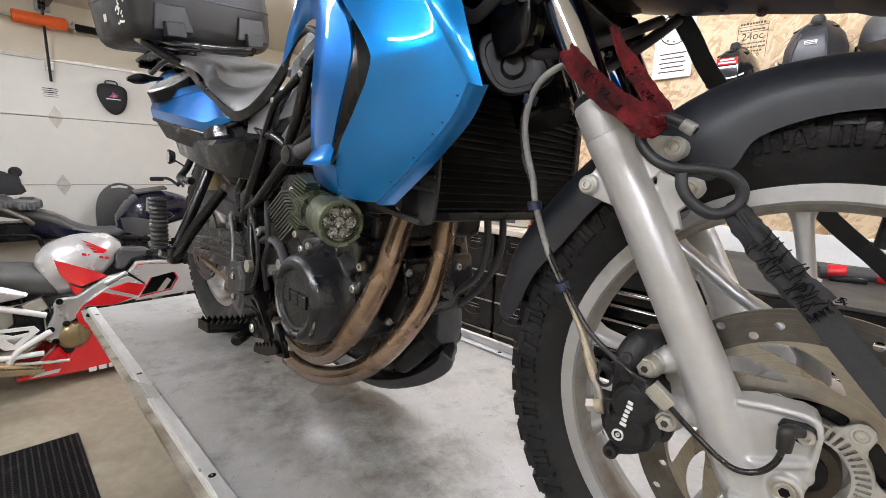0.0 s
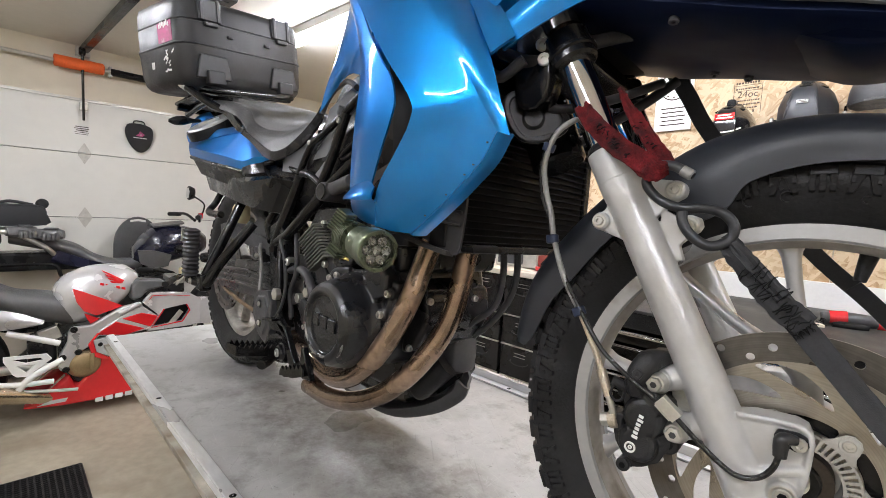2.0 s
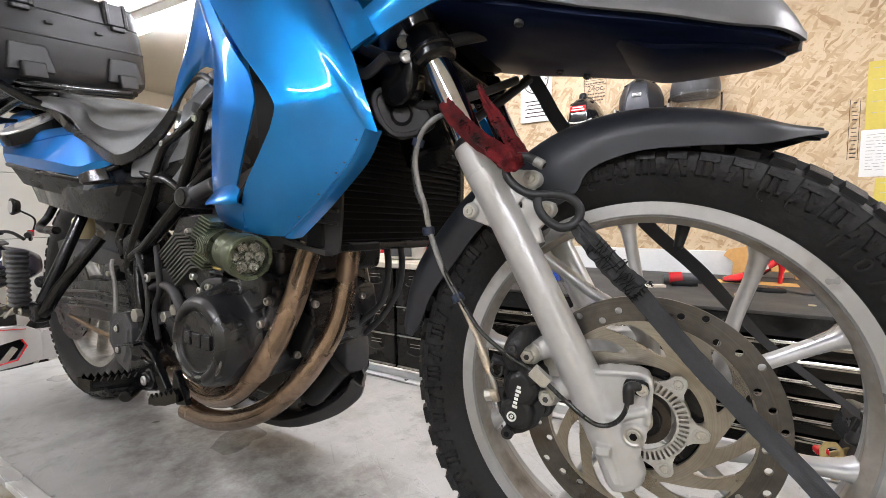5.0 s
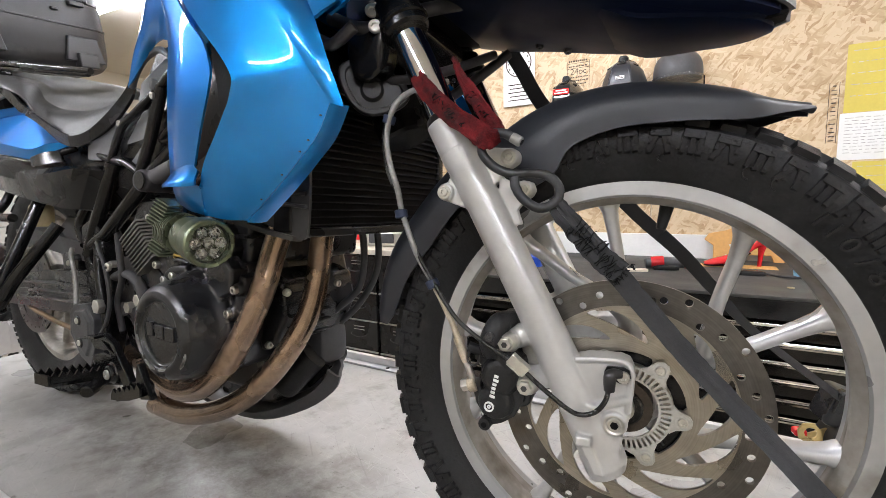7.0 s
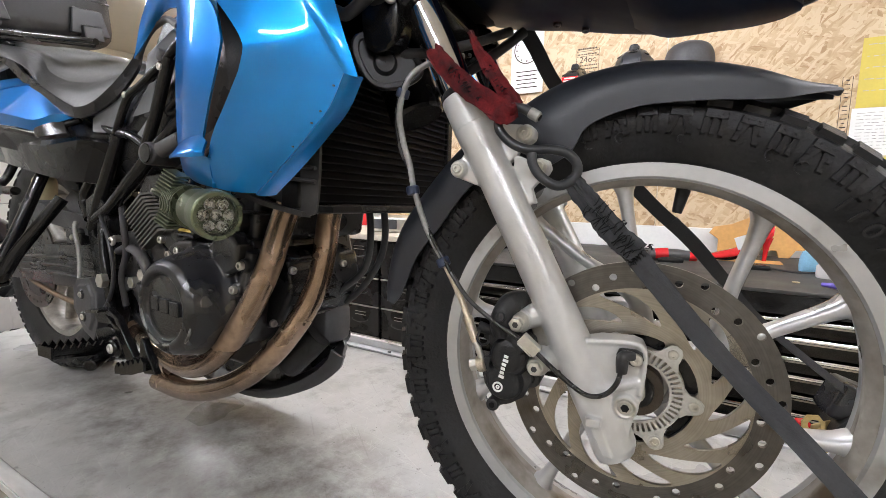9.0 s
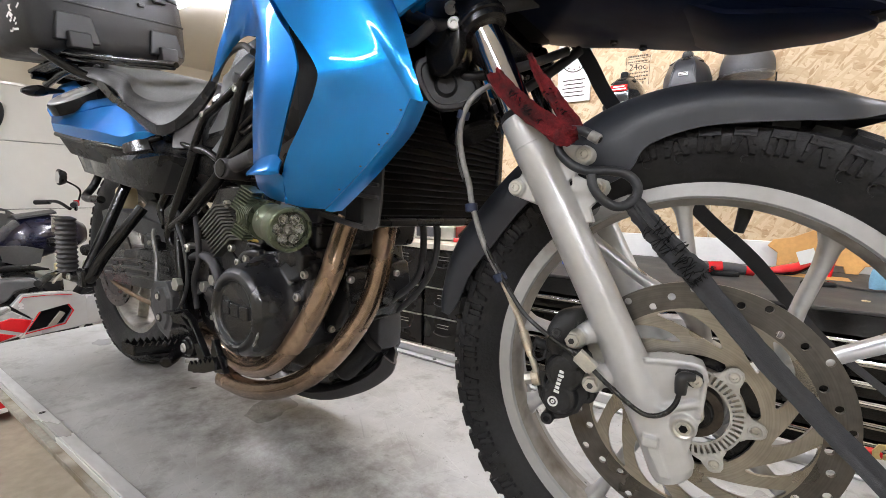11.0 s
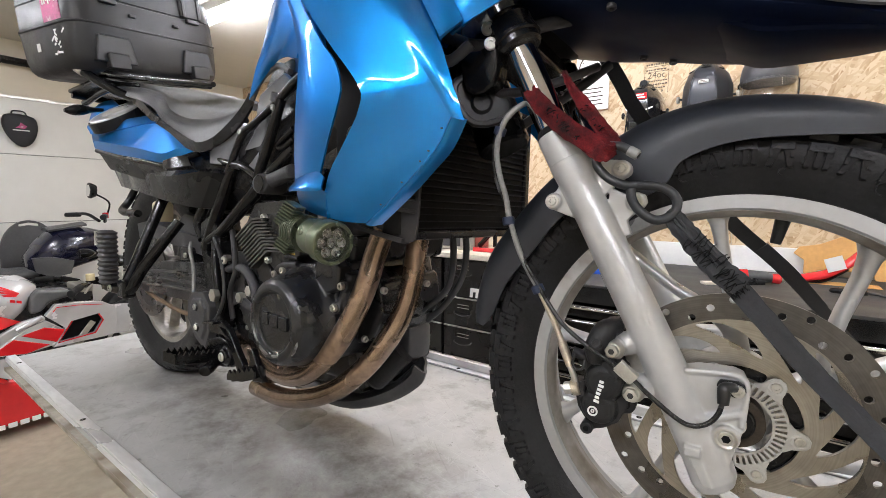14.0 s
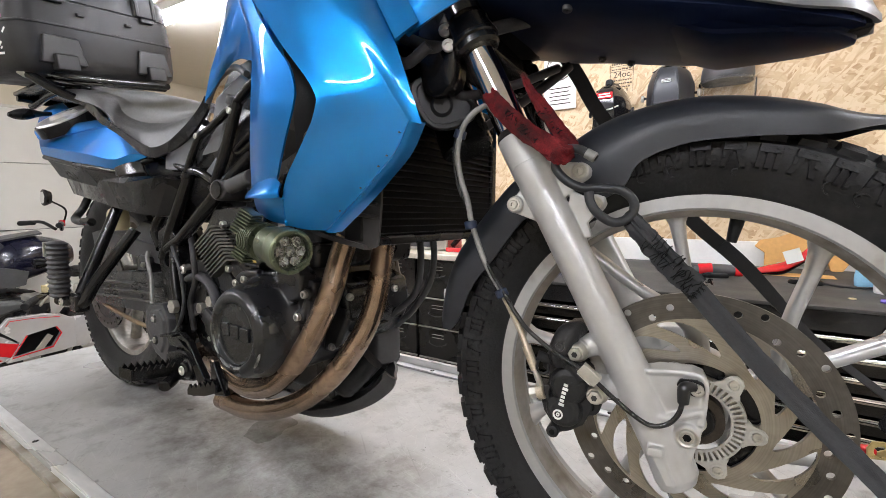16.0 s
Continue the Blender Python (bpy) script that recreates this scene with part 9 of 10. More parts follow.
part("clamp", box(nb(), (0.0, 0.16, T + 0.055), (0.24, 0.07, 0.04)), M_STEEL, hb, bevel=0.01)
part("screen", sheet(nb(), [[(-0.17, 0.22, T + 0.05), (0, 0.26, T + 0.10), (0.17, 0.22, T + 0.05)], [(-0.14, 0.40, T + 0.0), (0, 0.46, T + 0.02), (0.14, 0.40, T + 0.0)]], 0.003, 4), M_DARKGLASS, hb, "dark windscreen")

# ---- dark blue motorcycle against the door ----
nbk = thing("naked_motorcycle", pose(-3.98, 0, 0), "dark blue naked motorcycle parked against the garage door", "motorcycle")
bodyl("fuel_tank", ((0.05, 0.08, 0.20, 0.08), (0.12, 0.15, 0.30, 0.06), (0.22, 0.18, 0.375, 0.08), (0.36, 0.18, 0.375, 0.12), (0.48, 0.15, 0.345, 0.15), (0.54, 0.10, 0.31, 0.18)), M_NAVY, "dark blue painted tank", nbk)
part("tank_trim", sheet(nb(), [[(0.155, 0.06, T + 0.19), (0.185, 0.16, T + 0.19), (0.185, 0.27, T + 0.155)], [(0.14, 0.08, T + 0.09), (0.17, 0.17, T + 0.06), (0.18, 0.25, T + 0.07)]], 0.01, 4), M_SEAT, nbk)
part("tank_pad", sheet(nb(), [[(0.10, 0.17, T + 0.352), (0, 0.17, T + 0.37), (-0.10, 0.17, T + 0.352)], [(0.10, 0.38, T + 0.385), (0, 0.38, T + 0.40), (-0.10, 0.38, T + 0.385)]], 0.012, 4), M_SEAT, nbk)
bodyl("seat", ((0.10, 0.09, 0.115, 0.04), (0.03, 0.13, 0.12, 0.04), (-0.08, 0.15, 0.125, 0.04), (-0.18, 0.15, 0.165, 0.07), (-0.28, 0.14, 0.235, 0.13), (-0.38, 0.13, 0.27, 0.18), (-0.50, 0.11, 0.30, 0.21), (-0.62, 0.09, 0.31, 0.24)), M_SEAT, "black two level seat", nbk)
part("side_panel", sheet(nb(), [[(0.14, -0.38, T + 0.20), (0.16, -0.22, T + 0.13), (0.15, 0.05, T + 0.06)], [(0.13, -0.42, T + 0.13), (0.15, -0.24, T + 0.07), (0.14, 0.0, T + 0.02)]], 0.008, 4), M_NAVY, nbk, "dark blue side panel")
for s in (1, -1):
    part("grab_rail", tube(nb(), [(s * 0.12, -0.80, T + 0.335), (s * 0.15, -0.60, T + 0.31), (s * 0.15, -0.46, T + 0.23), (s * 0.13, -0.40, T + 0.17)], 0.016, n=10), M_STEEL, nbk, "silver grab rail")
    part("pannier_rail", tube(nb(), [(s * 0.20, -0.80, T + 0.10), (s * 0.21, -0.68, T + 0.115), (s * 0.20, -0.42, T + 0.11), (s * 0.18, -0.37, T + 0.03)], 0.012, n=10), M_FRAME, nbk)
    part("handlebar", tube(nb(), [(s * 0.06, 0.50, T + 0.41), (s * 0.20, 0.46, T + 0.46), (s * 0.38, 0.40, T + 0.45)], 0.012, n=10), M_FRAME, nbk)
    part("grip", cyl(nb(), (s * 0.27, 0.44, T + 0.455), (s * 0.40, 0.39, T + 0.45), 0.018, n=14, edge=0.003), M_RUBBER, nbk)
    if s < 0:
        continue
    part("mirror_stem", tube(nb(), [(s * 0.25, 0.46, T + 0.46), (s * 0.27, 0.47, T + 0.55), (s * 0.25, 0.40, T + 0.61)], 0.006, n=8), M_FRAME, nbk)
    part("mirror", loft(nb(), [[(s * 0.24 + a * r, 0.375 + d, T + 0.63 + b * r * 0.8) for a, b in ((-1, -0.3), (-0.5, 1), (0.6, 1), (1, 0.2), (0.4, -1), (-0.6, -1))] for d, r in ((-0.008, 0.052), (0.0, 0.06), (0.03, 0.045))], 3, 3), M_BLACK, nbk, "black bar mirror")
    part("mirror_glass", prism(nb(), [(s * 0.24 + 0.047 * a, T + 0.63 + 0.037 * b) for a, b in ((-1, -0.3), (-0.5, 1), (0.6, 1), (1, 0.2), (0.4, -1), (-0.6, -1))], 0.3655, 0.364), M_CHROME, nbk, "mirror glass")
part("switch", box(nb(), (0.25, 0.45, T + 0.46), (0.03, 0.03, 0.04)), M_RED, nbk, "red stop switch", bevel=0.005)
for yy in (-0.70, 0.72):
    w = part("wheel", lathe(nb(), [(r - 0.04, y * 1.4) for r, y in rim_prof], n=48), M_FRAME, nbk, M=pose(0, yy, 0.31, 0, 0, 90))
    part("tyre", tyre_mesh(nb(), 0.315, 0.075, 0.215, 0.055), M_RUBBER, w, M=pose(0, yy, 0.31, 0, 0, 90))
part("engine", box(nb(), (0, 0.12, 0.45), (0.36, 0.5, 0.42)), M_ENGINE, nbk, bevel=0.04)
part("tail_frame", box(nb(), (0, -0.45, T + 0.12), (0.2, 0.45, 0.12)), M_BLACK, nbk, bevel=0.02)
part("tail_light", box(nb(), (0, -0.72, T + 0.27), (0.16, 0.14, 0.07)), M_BLACK, nbk, bevel=0.015)
# bag and gloves on its tail
bagt = thing("tail_bag", pose(-4.02, -0.585, T + 0.36), "black zipped bag strapped on the motorcycle tail", "bag")
part("body", loft(nb(), [[(x, y * k, z * k2) for y, z in ((-0.15, 0.0), (-0.155, 0.07), (-0.13, 0.125), (0, 0.13), (0.13, 0.125), (0.155, 0.07), (0.15, 0.0))] for x, k, k2 in ((-0.13, 0.8, 0.85), (-0.11, 1, 1), (0.10, 1, 1), (0.125, 0.9, 0.9))], 4, 3), M_BLACK_WEB, bagt)
part("zip_panel", box(nb(), (0.121, 0.0, 0.075), (0.006, 0.16, 0.03)), M_HOSE_GREY, bagt, "pale zip panel", bevel=0.004)
for s in (-1, 1):
    part("ear", loft(nb(), [[(0.02 + d, s * 0.135 + a * r, 0.14 + b * r) for a, b in ((-1, 0), (-0.7, 0.7), (0, 1), (0.7, 0.7), (1, 0), (0.7, -0.7), (0, -1), (-0.7, -0.7))] for d, r in ((-0.03, 0.02), (0, 0.035), (0.03, 0.02))], 3, 2), M_BLACK_WEB, bagt)
part("top_strap", tube(nb(), [(0, -0.09, 0.13), (0, -0.02, 0.15), (0, 0.09, 0.13)], 0.01, n=8), M_BLACK_WEB, bagt)
for gx, gy, gz, tw in ((-3.85, -0.555, T + 0.315, 10), (-3.84, -0.42, T + 0.30, -15)):
    g = thing("glove", pose(gx, gy, gz, 0, 0, tw), "black leather glove lying on the motorcycle seat", "glove", "pair of gloves")
    part("palm", loft(nb(), [[(a * w, y, b * h) for a, b in ((-1, -0.6), (-1, 0.5), (-0.4, 1), (0.5, 1), (1, 0.4), (1, -0.6))] for y, w, h in ((-0.075, 0.035, 0.03), (-0.04, 0.045, 0.038), (0.0, 0.05, 0.045), (0.04, 0.048, 0.04), (0.07, 0.035, 0.03))], 3, 3), M_SEAT, g)
    for k in range(4):
        part("finger", tube(nb(), [(0.035, -0.02 + 0.022 * k, 0.01), (0.06, -0.018 + 0.022 * k, -0.005), (0.066, -0.018 + 0.022 * k, -0.03)], [0.013, 0.0135, 0.010], n=10), M_SEAT, g)
    part("knuckle", box(nb(), (0.02, 0.01, 0.042), (0.045, 0.07, 0.016)), M_GREY_PL, g, bevel=0.007)
# padded back rest standing at the door, cream box beneath
pad = thing("round_panel", pose(-4.30, 0.15, T + 0.42, 0, 4, 0), "black padded round panel with a grip slot", "panel")
outp = [(0.165 * math.cos(t), -0.235 + 0.235 * math.sin(t) * 1.0) for t in (math.pi * i / 14 for i in range(15))] + [(-0.165, -1.085), (0.165, -1.085)]
hole = [(-0.055, -0.028), (0.0, -0.016), (0.055, -0.028), (0.055, -0.045), (0.0, -0.036), (-0.055, -0.045)]
part("board", plate(nb(), outp, [hole], -0.015, 0.015), M_SEAT, pad, M=Matrix.Rotation(radians(90), 4, "Z"), bevel=0.005)
cb = part("storage_box", box(nb(), (-4.22, -0.56, 0.36), (0.36, 0.62, 0.72)), M_WALL, bevel=0.02)
tagged(cb, "cream storage box standing behind the motorcycles", "box")


# ---- things on the strand board wall ----
def mask(name, x, z, w, h, label, mark, shell_mat):
    """A welding helmet hanging against the wall; its face looks into the room."""
    m = thing(name, pose(x, 1.86, T + z), label, "welding helmet")
    secs = []
    for zz, k, dp in ((-0.62, 0.66, 0.70), (-0.50, 0.84, 0.92), (-0.10, 1.0, 1.0), (0.16, 0.98, 1.0), (0.36, 0.80, 0.80), (0.47, 0.56, 0.52), (0.51, 0.30, 0.25)):
        ww, dd = w / 2 * k, 0.13 * dp
        secs.append([(-ww * 0.92, 0.12, zz * h), (-ww, 0.02, zz * h), (-ww * 0.86, -dd * 0.45, zz * h), (-ww * 0.50, -dd * 0.97, zz * h), (ww * 0.50, -dd * 0.97, zz * h), (ww * 0.86, -dd * 0.45, zz * h), (ww, 0.02, zz * h), (ww * 0.92, 0.12, zz * h)])
    shl = part("shell", rings(nb(), secs), shell_mat, m, bevel=0.004, sharp=28)
    part("crest", sheet(nb(), [[(-w * 0.34, -0.05, h * 0.40), (0, -0.085, h * 0.44), (w * 0.34, -0.05, h * 0.40)], [(-w * 0.22, 0.0, h * 0.52), (0, -0.02, h * 0.57), (w * 0.22, 0.0, h * 0.52)]], 0.006, 4), M_BLACK, m)
    part("knob", loft(nb(), [[(a * w * k, -0.02 + b * 0.02, zz * h) for a, b in ((-1, -1), (1, -1), (1, 1), (-1, 1))] for zz, k in ((0.50, 0.10), (0.58, 0.09), (0.61, 0.06))], 2, 2), M_BLACK, m, bevel=0.003)
    for s in (-1, 1):
        pin = part("side_pin", cyl(nb(), (s * w * 0.47, 0.02, 0.0), (s * w * 0.55, 0.02, 0.0), 0.006, n=12), M_BLACK, m)
        part("side_knob", cyl(nb(), (s * w * 0.55, 0.02, 0.0), (s * w * 0.61, 0.02, 0.0), 0.017, n=16, edge=0.003), M_STEEL if shell_mat == M_SATIN else M_BLACK, pin)
        part("ridge", tube(nb(), [(s * w * 0.17, -0.120, h * 0.30), (s * w * 0.25, -0.130, 0.0), (s * w * 0.27, -0.128, -h * 0.2), (s * w * 0.34, -0.105, -h * 0.5)], 0.0035, n=8), shell_mat, shl)
    part("window_frame", prism(nb(), [(-w * 0.24, -h * 0.44), (w * 0.24, -h * 0.44), (w * 0.27, -h * 0.20), (-w * 0.27, -h * 0.20)], -0.120, -0.136, inset=0.004), M_BLACK, m, bevel=0.003)
    part("window", box(nb(), (0, -0.137, -h * 0.32), (w * 0.38, 0.003, h * 0.17)), M_DARKGLASS, m, "dark welding window", bevel=0.001)
    bars, colour, zc = mark
    badge = part("badge", box(nb(), (0, -0.1295, h * zc), (bars, 0.004, bars * 0.36)), colour, m, "small printed badge", bevel=0.001)
    for k in range(2):
        part("badge_bar", box(nb(), (0, -0.1322, h * zc + bars * (0.08 - 0.15 * k)), (bars * (0.66 + 0.16 * k), 0.001, bars * 0.07)), M_WHITE if colour == M_RED else M_INK, badge, flat=True)
    return m


mask("welding_helmet", -0.266, 1.07, 0.215, 0.27, "dark grey welding helmet hung on the board wall", (0.040, M_WHITE, 0.16), M_SATIN)
glossy = mask("welding_helmet", -0.545, 1.02, 0.185, 0.26, "glossy black welding helmet with a red label", (0.080, M_RED, 0.24), M_DARKGLASS)
part("trim_arc", tube(nb(), [(-0.062, -0.105, 0.010), (-0.035, -0.132, -0.006), (0.0, -0.138, -0.010), (0.035, -0.132, -0.006), (0.062, -0.105, 0.010)], 0.0035, n=8), M_WHITE, glossy, "white curved stripe")
fs = thing("face_shield", pose(-0.030, 1.87, T + 1.15), "clear face shield with grey headband on the wall", "face shield")
part("crown", loft(nb(), [[(0.105 * k * math.cos(t), 0.05 - 0.12 * k * math.sin(t), z) for t in (math.pi * 2 * j / 14 for j in range(14))] for z, k in ((-0.045, 1.0), (-0.02, 1.04), (0.03, 0.98), (0.065, 0.78), (0.085, 0.35))], 3, 2), M_GREY_PL, fs, "grey plastic crown")
rowsF = [[(0.112 * k * math.cos(t), 0.05 - 0.125 * k * math.sin(t), z - drop * math.sin(t) ** 0.7) for t in (math.pi * j / 12 for j in range(13))] for z, k, drop in ((-0.035, 1.0, 0.0), (-0.075, 1.01, 0.03), (-0.105, 1.0, 0.072))]
part("visor", sheet(nb(), rowsF, 0.002, 3), M_GLASS, fs, "clear curved visor").visible_shadow = False
part("visor_edge", tube(nb(), [rowsF[0][0]] + [(x * 1.01, y, z) for x, y, z in rowsF[-1]] + [rowsF[0][-1]], 0.0042, n=8), M_FRAME, fs, "dark rubber rim of the visor")
cl = thing("wall_clock", pose(-0.86, 1.985, T + 1.27), "white square wall clock card on the board wall", "clock")
part("card", box(nb(), (0, 0, 0), (0.19, 0.012, 0.36)), M_WHITE, cl, bevel=0.003)
part("dial", lathe(nb(), [(0.072, -0.008), (0.078, -0.008), (0.078, -0.006), (0.072, -0.006)], (0, 0, 0.06), "y", 40), M_INK, cl)
for k in range(12):
    t = k * math.pi / 6
    part("tick", box(nb(), (0.062 * math.cos(t), -0.0075, 0.06 + 0.062 * math.sin(t)), (0.008, 0.0012, 0.008)), M_INK, cl, flat=True)
for k in range(5):
    part("print", box(nb(), (0.0, -0.0068, -0.06 - k * 0.022), (0.13 - 0.02 * (k % 2), 0.0012, 0.006)), M_INK, cl, flat=True)


def paper(name, x, z, w, h, material, lines, label, seed):
    p = part(name, box(nb(), (x + w / 2, 1.9985, T + z - h / 2), (w, 0.0012, h)), material, flat=True)
    tagged(p, label, "paper")
    r = random.Random(seed)
    for k in range(lines):
        zz = T + z - h * (0.1 + 0.82 * k / lines)
        xx, end = x + 0.05 * w, x + w * r.uniform(0.45, 0.92)
        while xx < end:
            ww = r.uniform(0.008, 0.03)
            part("print", box(nb(), (xx + ww / 2, 1.9972, zz + r.uniform(-0.0015, 0.0015)), (ww, 0.0008, 0.0028)), M_PRINT, p, flat=True)
            xx += ww + r.uniform(0.004, 0.012)
    return p


paper("yellow_sheet", 0.615, 1.18, 0.36, 0.285, M_YELLOW, 5, "yellow paper sheet pinned on the board wall", 1)
paper("printed_sheet", 0.605, 0.893, 0.36, 0.20, M_PAPER, 12, "white printed sheet pinned under the yellow one", 2)
paper("yellow_sheet", 0.66, 0.685, 0.32, 0.2, M_YELLOW, 4, "yellow paper sheet pinned on the board wall", 3)
part("pink_block", box(nb(), (0.82, 1.9975, T + 0.84), (0.1, 0.0008, 0.05)), M_PINK, bpy.data.objects["printed_sheet"], flat=True)
st2 = thing("board_stamp", pose(0.585, 1.999, T + 0.9), "dark upright printed strip on the strand board", "stamp")
r = random.Random(5)
for sx in (-0.022, 0.012):
    part("print", box(nb(), (sx, 0, 0), (0.002, 0.0008, 0.26)), M_INK, st2, flat=True)
for k in range(14):
    part("print", box(nb(), (-0.005, 0, -0.12 + 0.018 * k), (r.uniform(0.012, 0.024), 0.0008, r.uniform(0.002, 0.006))), M_INK, st2, flat=True)

# ---- things on the tool chest ----
ZB = T + 0.238
shoe = thing("high_heel_shoe", pose(0.235, 1.715, ZB, 0, 0, 12), "shiny red high heeled shoe on the bench", "shoe")
part("upper", loft(nb(), [[(x, y * w, z0 + z * h) for y, z in ((-1, -0.4), (-0.9, 0.5), (0, 1), (0.9, 0.5), (1, -0.4), (0, -0.8))] for x, w, z0, h in ((-0.125, 0.012, 0.012, 0.008), (-0.105, 0.03, 0.016, 0.014), (-0.07, 0.036, 0.022, 0.020), (-0.02, 0.032, 0.035, 0.022), (0.035, 0.027, 0.07, 0.022), (0.075, 0.027, 0.105, 0.03), (0.105, 0.024, 0.125, 0.034), (0.115, 0.014, 0.135, 0.028))], 4, 3), M_RED, shoe)
part("heel", tube(nb(), [(0.098, 0, 0.105), (0.094, 0, 0.06), (0.09, 0, 0.0)], [0.02, 0.011, 0.008], n=14), M_RED, shoe, "slim red heel")
part("sole", sheet(nb(), [[(-0.125, -0.02, 0.006), (-0.125, 0.02, 0.006)], [(-0.07, -0.036, 0.004), (-0.07, 0.036, 0.004)], [(-0.02, -0.032, 0.012), (-0.02, 0.032, 0.012)], [(0.05, -0.024, 0.062), (0.05, 0.024, 0.062)]], 0.004, 4), M_FRAME, shoe)
part("tag", box(nb(), (0.0, -0.035, 0.085), (0.06, 0.002, 0.055), Matrix.Rotation(radians(-20), 4, "Y")), M_PAPER, shoe, "white paper tag", flat=True)
bd = part("shoe_board", box(nb(), (0.235, 1.715, ZB - 0.0005), (0.3, 0.09, 0.006)), M_AMBER_PL, bevel=0.002)
tagged(bd, "thin wooden board under the shoe", "board")
cut = part("wooden_cutout", prism(nb(), [(-0.19, 0.10), (-0.17, 0.13), (-0.10, 0.145), (-0.03, 0.18), (0.03, 0.19), (0.08, 0.15), (0.12, 0.11), (0.17, 0.09), (0.185, 0.04), (0.15, 0.035), (0.13, 0.0), (0.09, 0.0), (0.08, 0.03), (-0.10, 0.03), (-0.12, 0.0), (-0.15, 0.0), (-0.15, 0.07)], 0.0, 0.018), M_AMBER_PL, M=pose(0.305, 1.90, ZB, -5, 0, 0), bevel=0.003)
tagged(cut, "orange plywood cutout leaning against the wall", "cutout")
dr = thing("hand_tool", pose(-0.01, 1.52, ZB + 0.026, 0, 0, 14), "red and black cordless hand tool lying on the bench", "power tool")
part("body", tube(nb(), [(-0.10, 0, 0), (-0.05, 0, 0.004), (0.02, 0, 0.004), (0.06, 0, 0)], [0.022, 0.026, 0.024, 0.018], n=18), M_GREY_PL, dr)
part("collar", cyl(nb(), (0.05, 0, 0), (0.085, 0, 0), 0.02, n=18, edge=0.004), M_RED, dr)
part("band", tube(nb(), [(-0.08, -0.004, 0.006), (-0.03, -0.004, 0.01)], 0.024, n=16, smooth=False), M_RED, dr)
part("trigger", loft(nb(), [[(x, y * w, -0.016 + z * 0.012) for y, z in ((-1, -1), (-1, 1), (1, 1), (1, -1))] for x, w in ((-0.07, 0.02), (0.0, 0.024), (0.03, 0.016))], 3, 3), M_BLACK, dr)
part("chuck", cyl(nb(), (0.085, 0, 0), (0.10, 0, 0), 0.012, n=14, edge=0.002), M_STEEL, dr)
wp = part("wood_strip", box(nb(), (-0.14, 1.42, ZB + 0.004), (0.10, 0.035, 0.012), Matrix.Rotation(radians(30), 4, "Z")), M_TOPWOOD, bevel=0.002)
tagged(wp, "short strip of pale wood on the bench", "wood strip")
pk = thing("cable_puck", pose(0.27, 1.50, ZB, 0, 0, 0), "black round plug with cable on the bench", "cable")
part("puck", loft(nb(), [[(0.055 * k * math.cos(t), 0.03 * k * math.sin(t), z) for t in (2 * math.pi * j / 12 for j in range(12))] for z, k in ((0.0, 0.95), (0.008, 1), (0.016, 0.85), (0.018, 0.5))], 2, 2), M_BLACK, pk)
part("cable", tube(nb(), [(0.05, 0, 0.008), (0.10, -0.02, 0.004), (0.16, -0.02, 0.004), (0.24, 0.03, 0.004)], 0.004, n=8), M_HOSE, pk)
ct = part("blue_cloth", loft(nb(), [[(0.045 * k * math.cos(t), 0.04 * k * math.sin(t), z) for t in (2 * math.pi * j / 10 for j in range(10))] for z, k in ((0, 1.0), (0.03, 1.05), (0.07, 0.9), (0.085, 0.4))], 3, 2), M_CYAN, M=pose(0.46, 1.55, ZB))
tagged(ct, "pale blue cloth bundle on the bench", "cloth")
jar = part("white_pot", lathe(nb(), [(0.001, 0), (0.03, 0), (0.032, 0.004), (0.032, 0.04), (0.03, 0.044), (0.001, 0.044)], (0.475, 1.42, ZB), "z", 24, False), M_WHITE)
tagged(jar, "small white plastic pot on the bench", "pot")
pp2 = part("marker", tube(nb(), [(0.42, 1.20, ZB + 0.012), (0.47, 1.185, ZB + 0.012), (0.52, 1.18, ZB + 0.012)], [0.006, 0.012, 0.010], n=12), mat("purple plastic", (0.12, 0.09, 0.40), 0.4))
tagged(pp2, "purple blue marker lying on the bench mat", "marker")
coin = part("washer", lathe(nb(), [(0.004, 0), (0.011, 0), (0.011, 0.0025), (0.004, 0.0025)], (0.365, 1.26, ZB + 0.0005), "z", 20), M_TAN)
tagged(coin, "small metal washer on the bench mat", "washer")
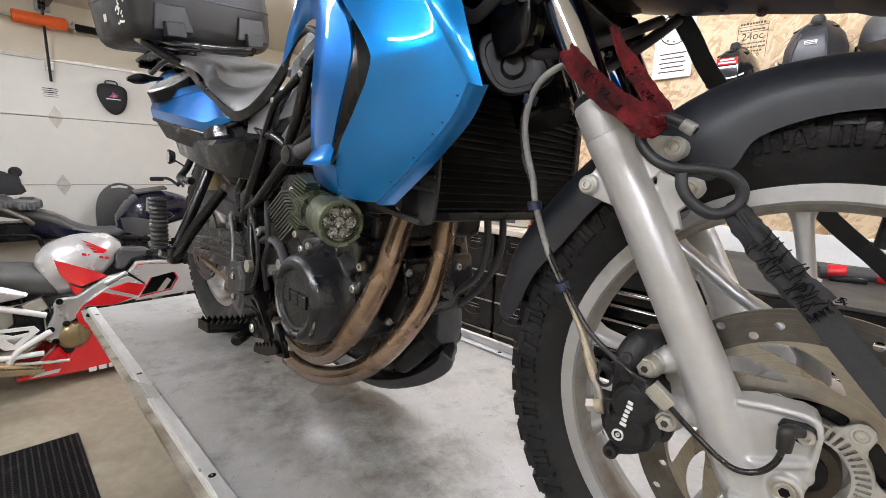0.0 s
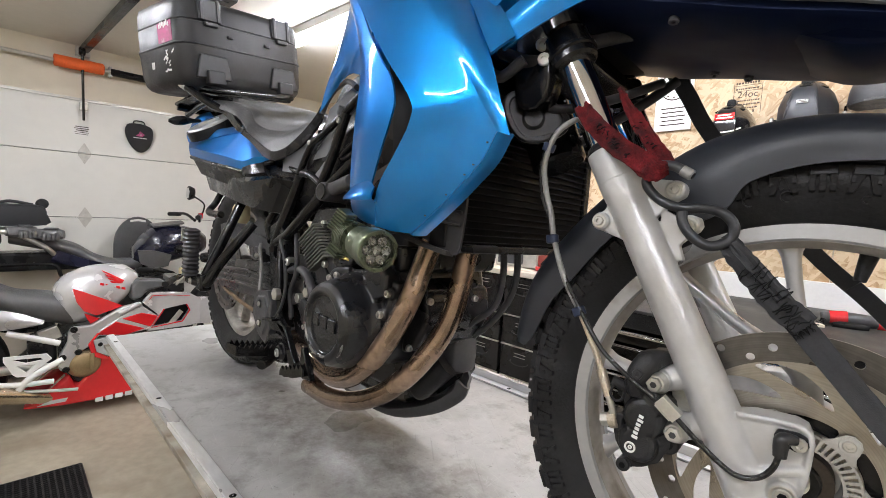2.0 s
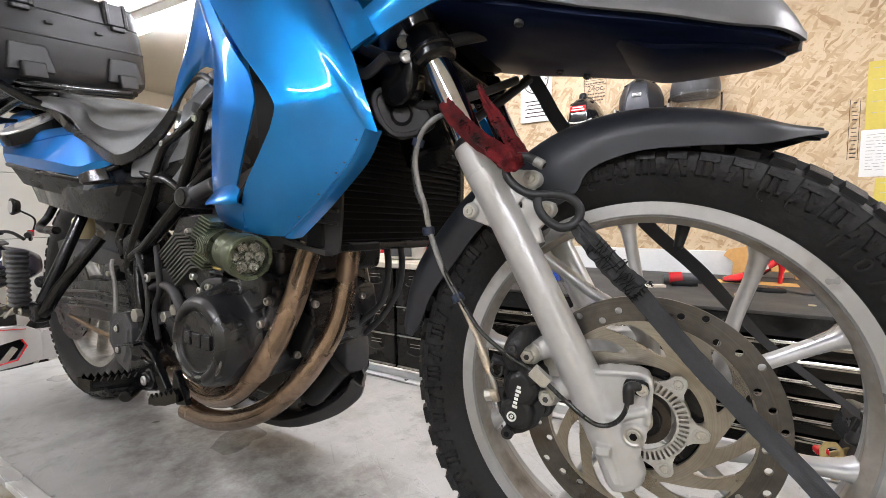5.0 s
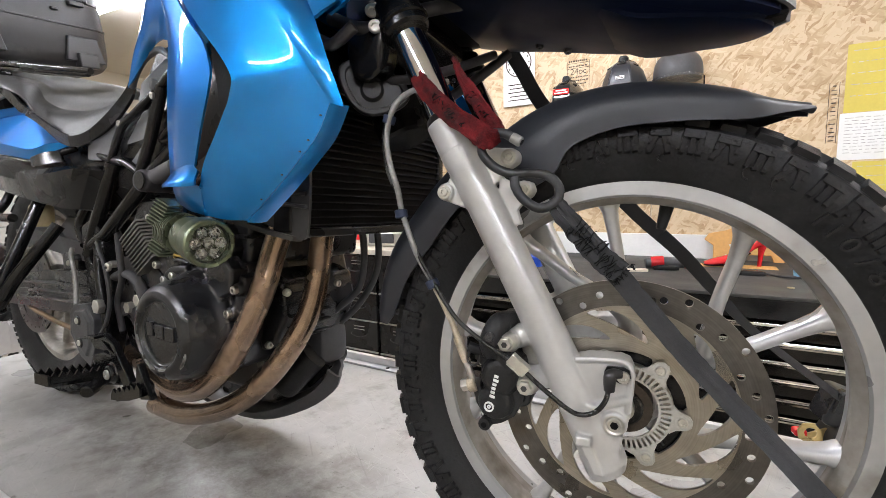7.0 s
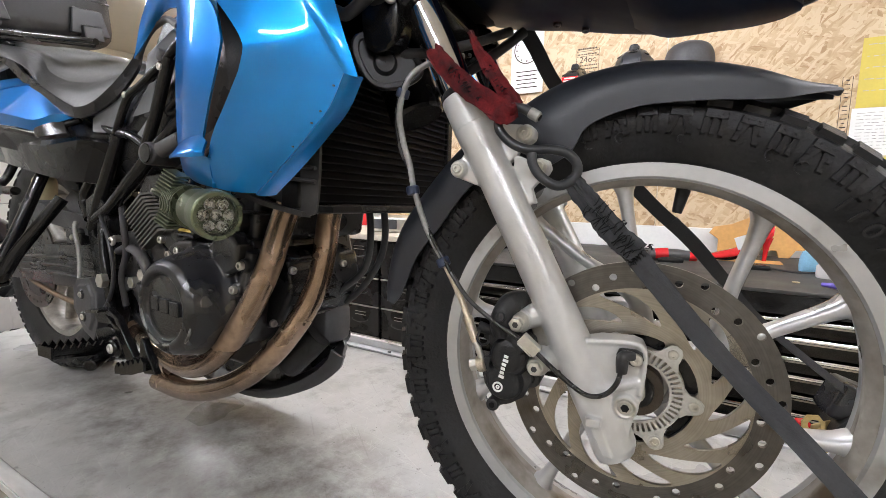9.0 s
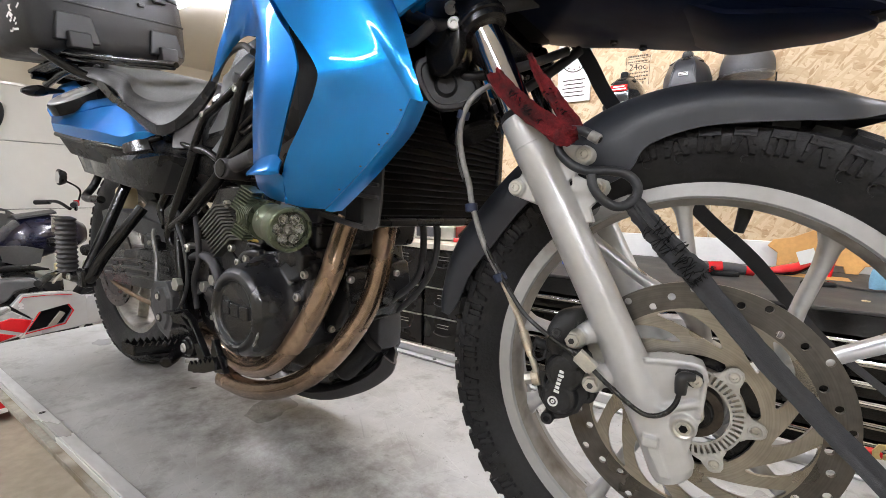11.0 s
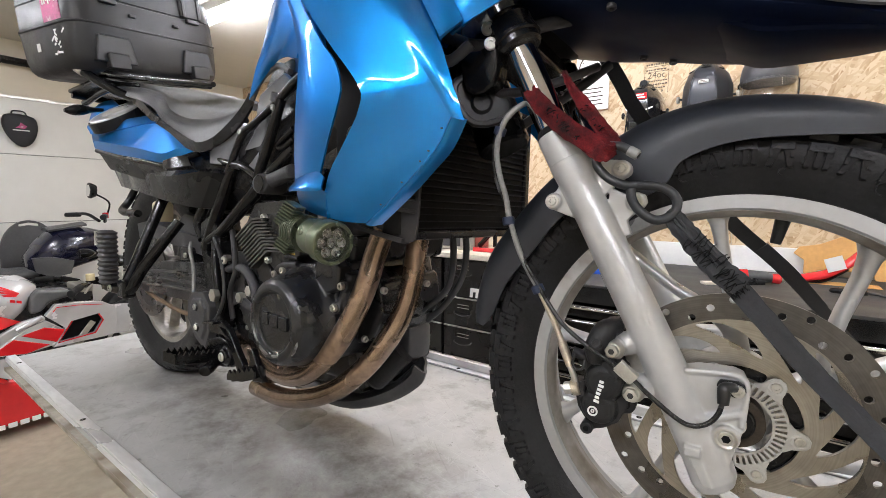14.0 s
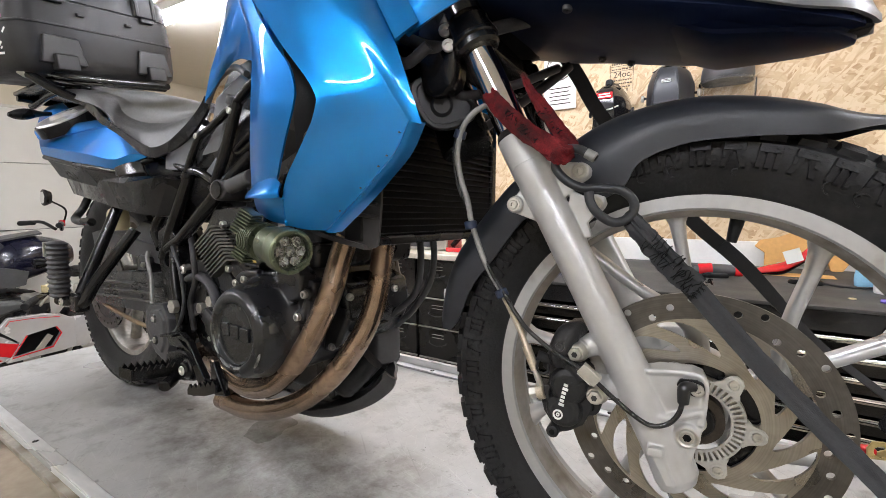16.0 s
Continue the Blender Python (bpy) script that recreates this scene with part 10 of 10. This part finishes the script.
bl = part("blue_pack", box(nb(), (-0.60, 1.42, ZB + 0.02), (0.13, 0.09, 0.05)), mat("blue pack", (0.02, 0.09, 0.55), 0.4), bevel=0.006)
tagged(bl, "bright blue pack lying on the bench", "pack")
# ---- things on the cream worktop ----
ZC = T + 0.288
tb = thing("tool_case", pose(-1.47, 1.55, ZC, 0, 0, 8), "silver grey tool case with a red side", "tool case")
part("body", box(nb(), (0, 0, 0.045), (0.27, 0.22, 0.085)), M_STEEL, tb, bevel=0.014)
part("red_side", box(nb(), (0.137, 0, 0.045), (0.006, 0.19, 0.07)), mat("dull red", (0.33, 0.06, 0.05), 0.5), tb, bevel=0.006)
part("lid", box(nb(), (-0.03, -0.112, 0.048), (0.16, 0.006, 0.055)), M_GREY_PL, tb, bevel=0.004)
vs = thing("bench_vice", pose(-1.21, 1.52, ZC, 0, 0, 0), "red framed clamp vice standing on the worktop", "vice")
part("base", box(nb(), (0, 0, 0.012), (0.20, 0.18, 0.024)), M_RED, vs, bevel=0.004)
part("arm", tube(nb(), [(-0.08, -0.05, 0.03), (-0.02, -0.05, 0.09), (0.04, -0.05, 0.15)], 0.014, n=12), M_FRAME, vs)
part("arm", tube(nb(), [(0.02, -0.05, 0.03), (0.02, -0.05, 0.10)], 0.012, n=12, smooth=False), M_FRAME, vs)
part("top", box(nb(), (0.03, 0.0, 0.155), (0.15, 0.15, 0.02)), M_RED, vs, bevel=0.004)
part("dial", cyl(nb(), (-0.07, -0.10, 0.12), (-0.07, -0.06, 0.12), 0.03, n=20, edge=0.004), M_STEEL, vs)
for k in range(5):
    cc = part("worktop_clutter", box(nb(), (-1.95 + 0.16 * k - 0.1, 1.72 + 0.04 * (k % 2), ZC + 0.03 + 0.01 * (k % 3)), (0.10, 0.08, 0.06 + 0.02 * (k % 3)), Matrix.Rotation(0.3 * k, 4, "Z")), (M_GREY_PL, M_RED, M_STEEL, M_BLACK, M_WALL)[k], bevel=0.008)
    tagged(cc, "small workshop box lying on the cream worktop", "box")
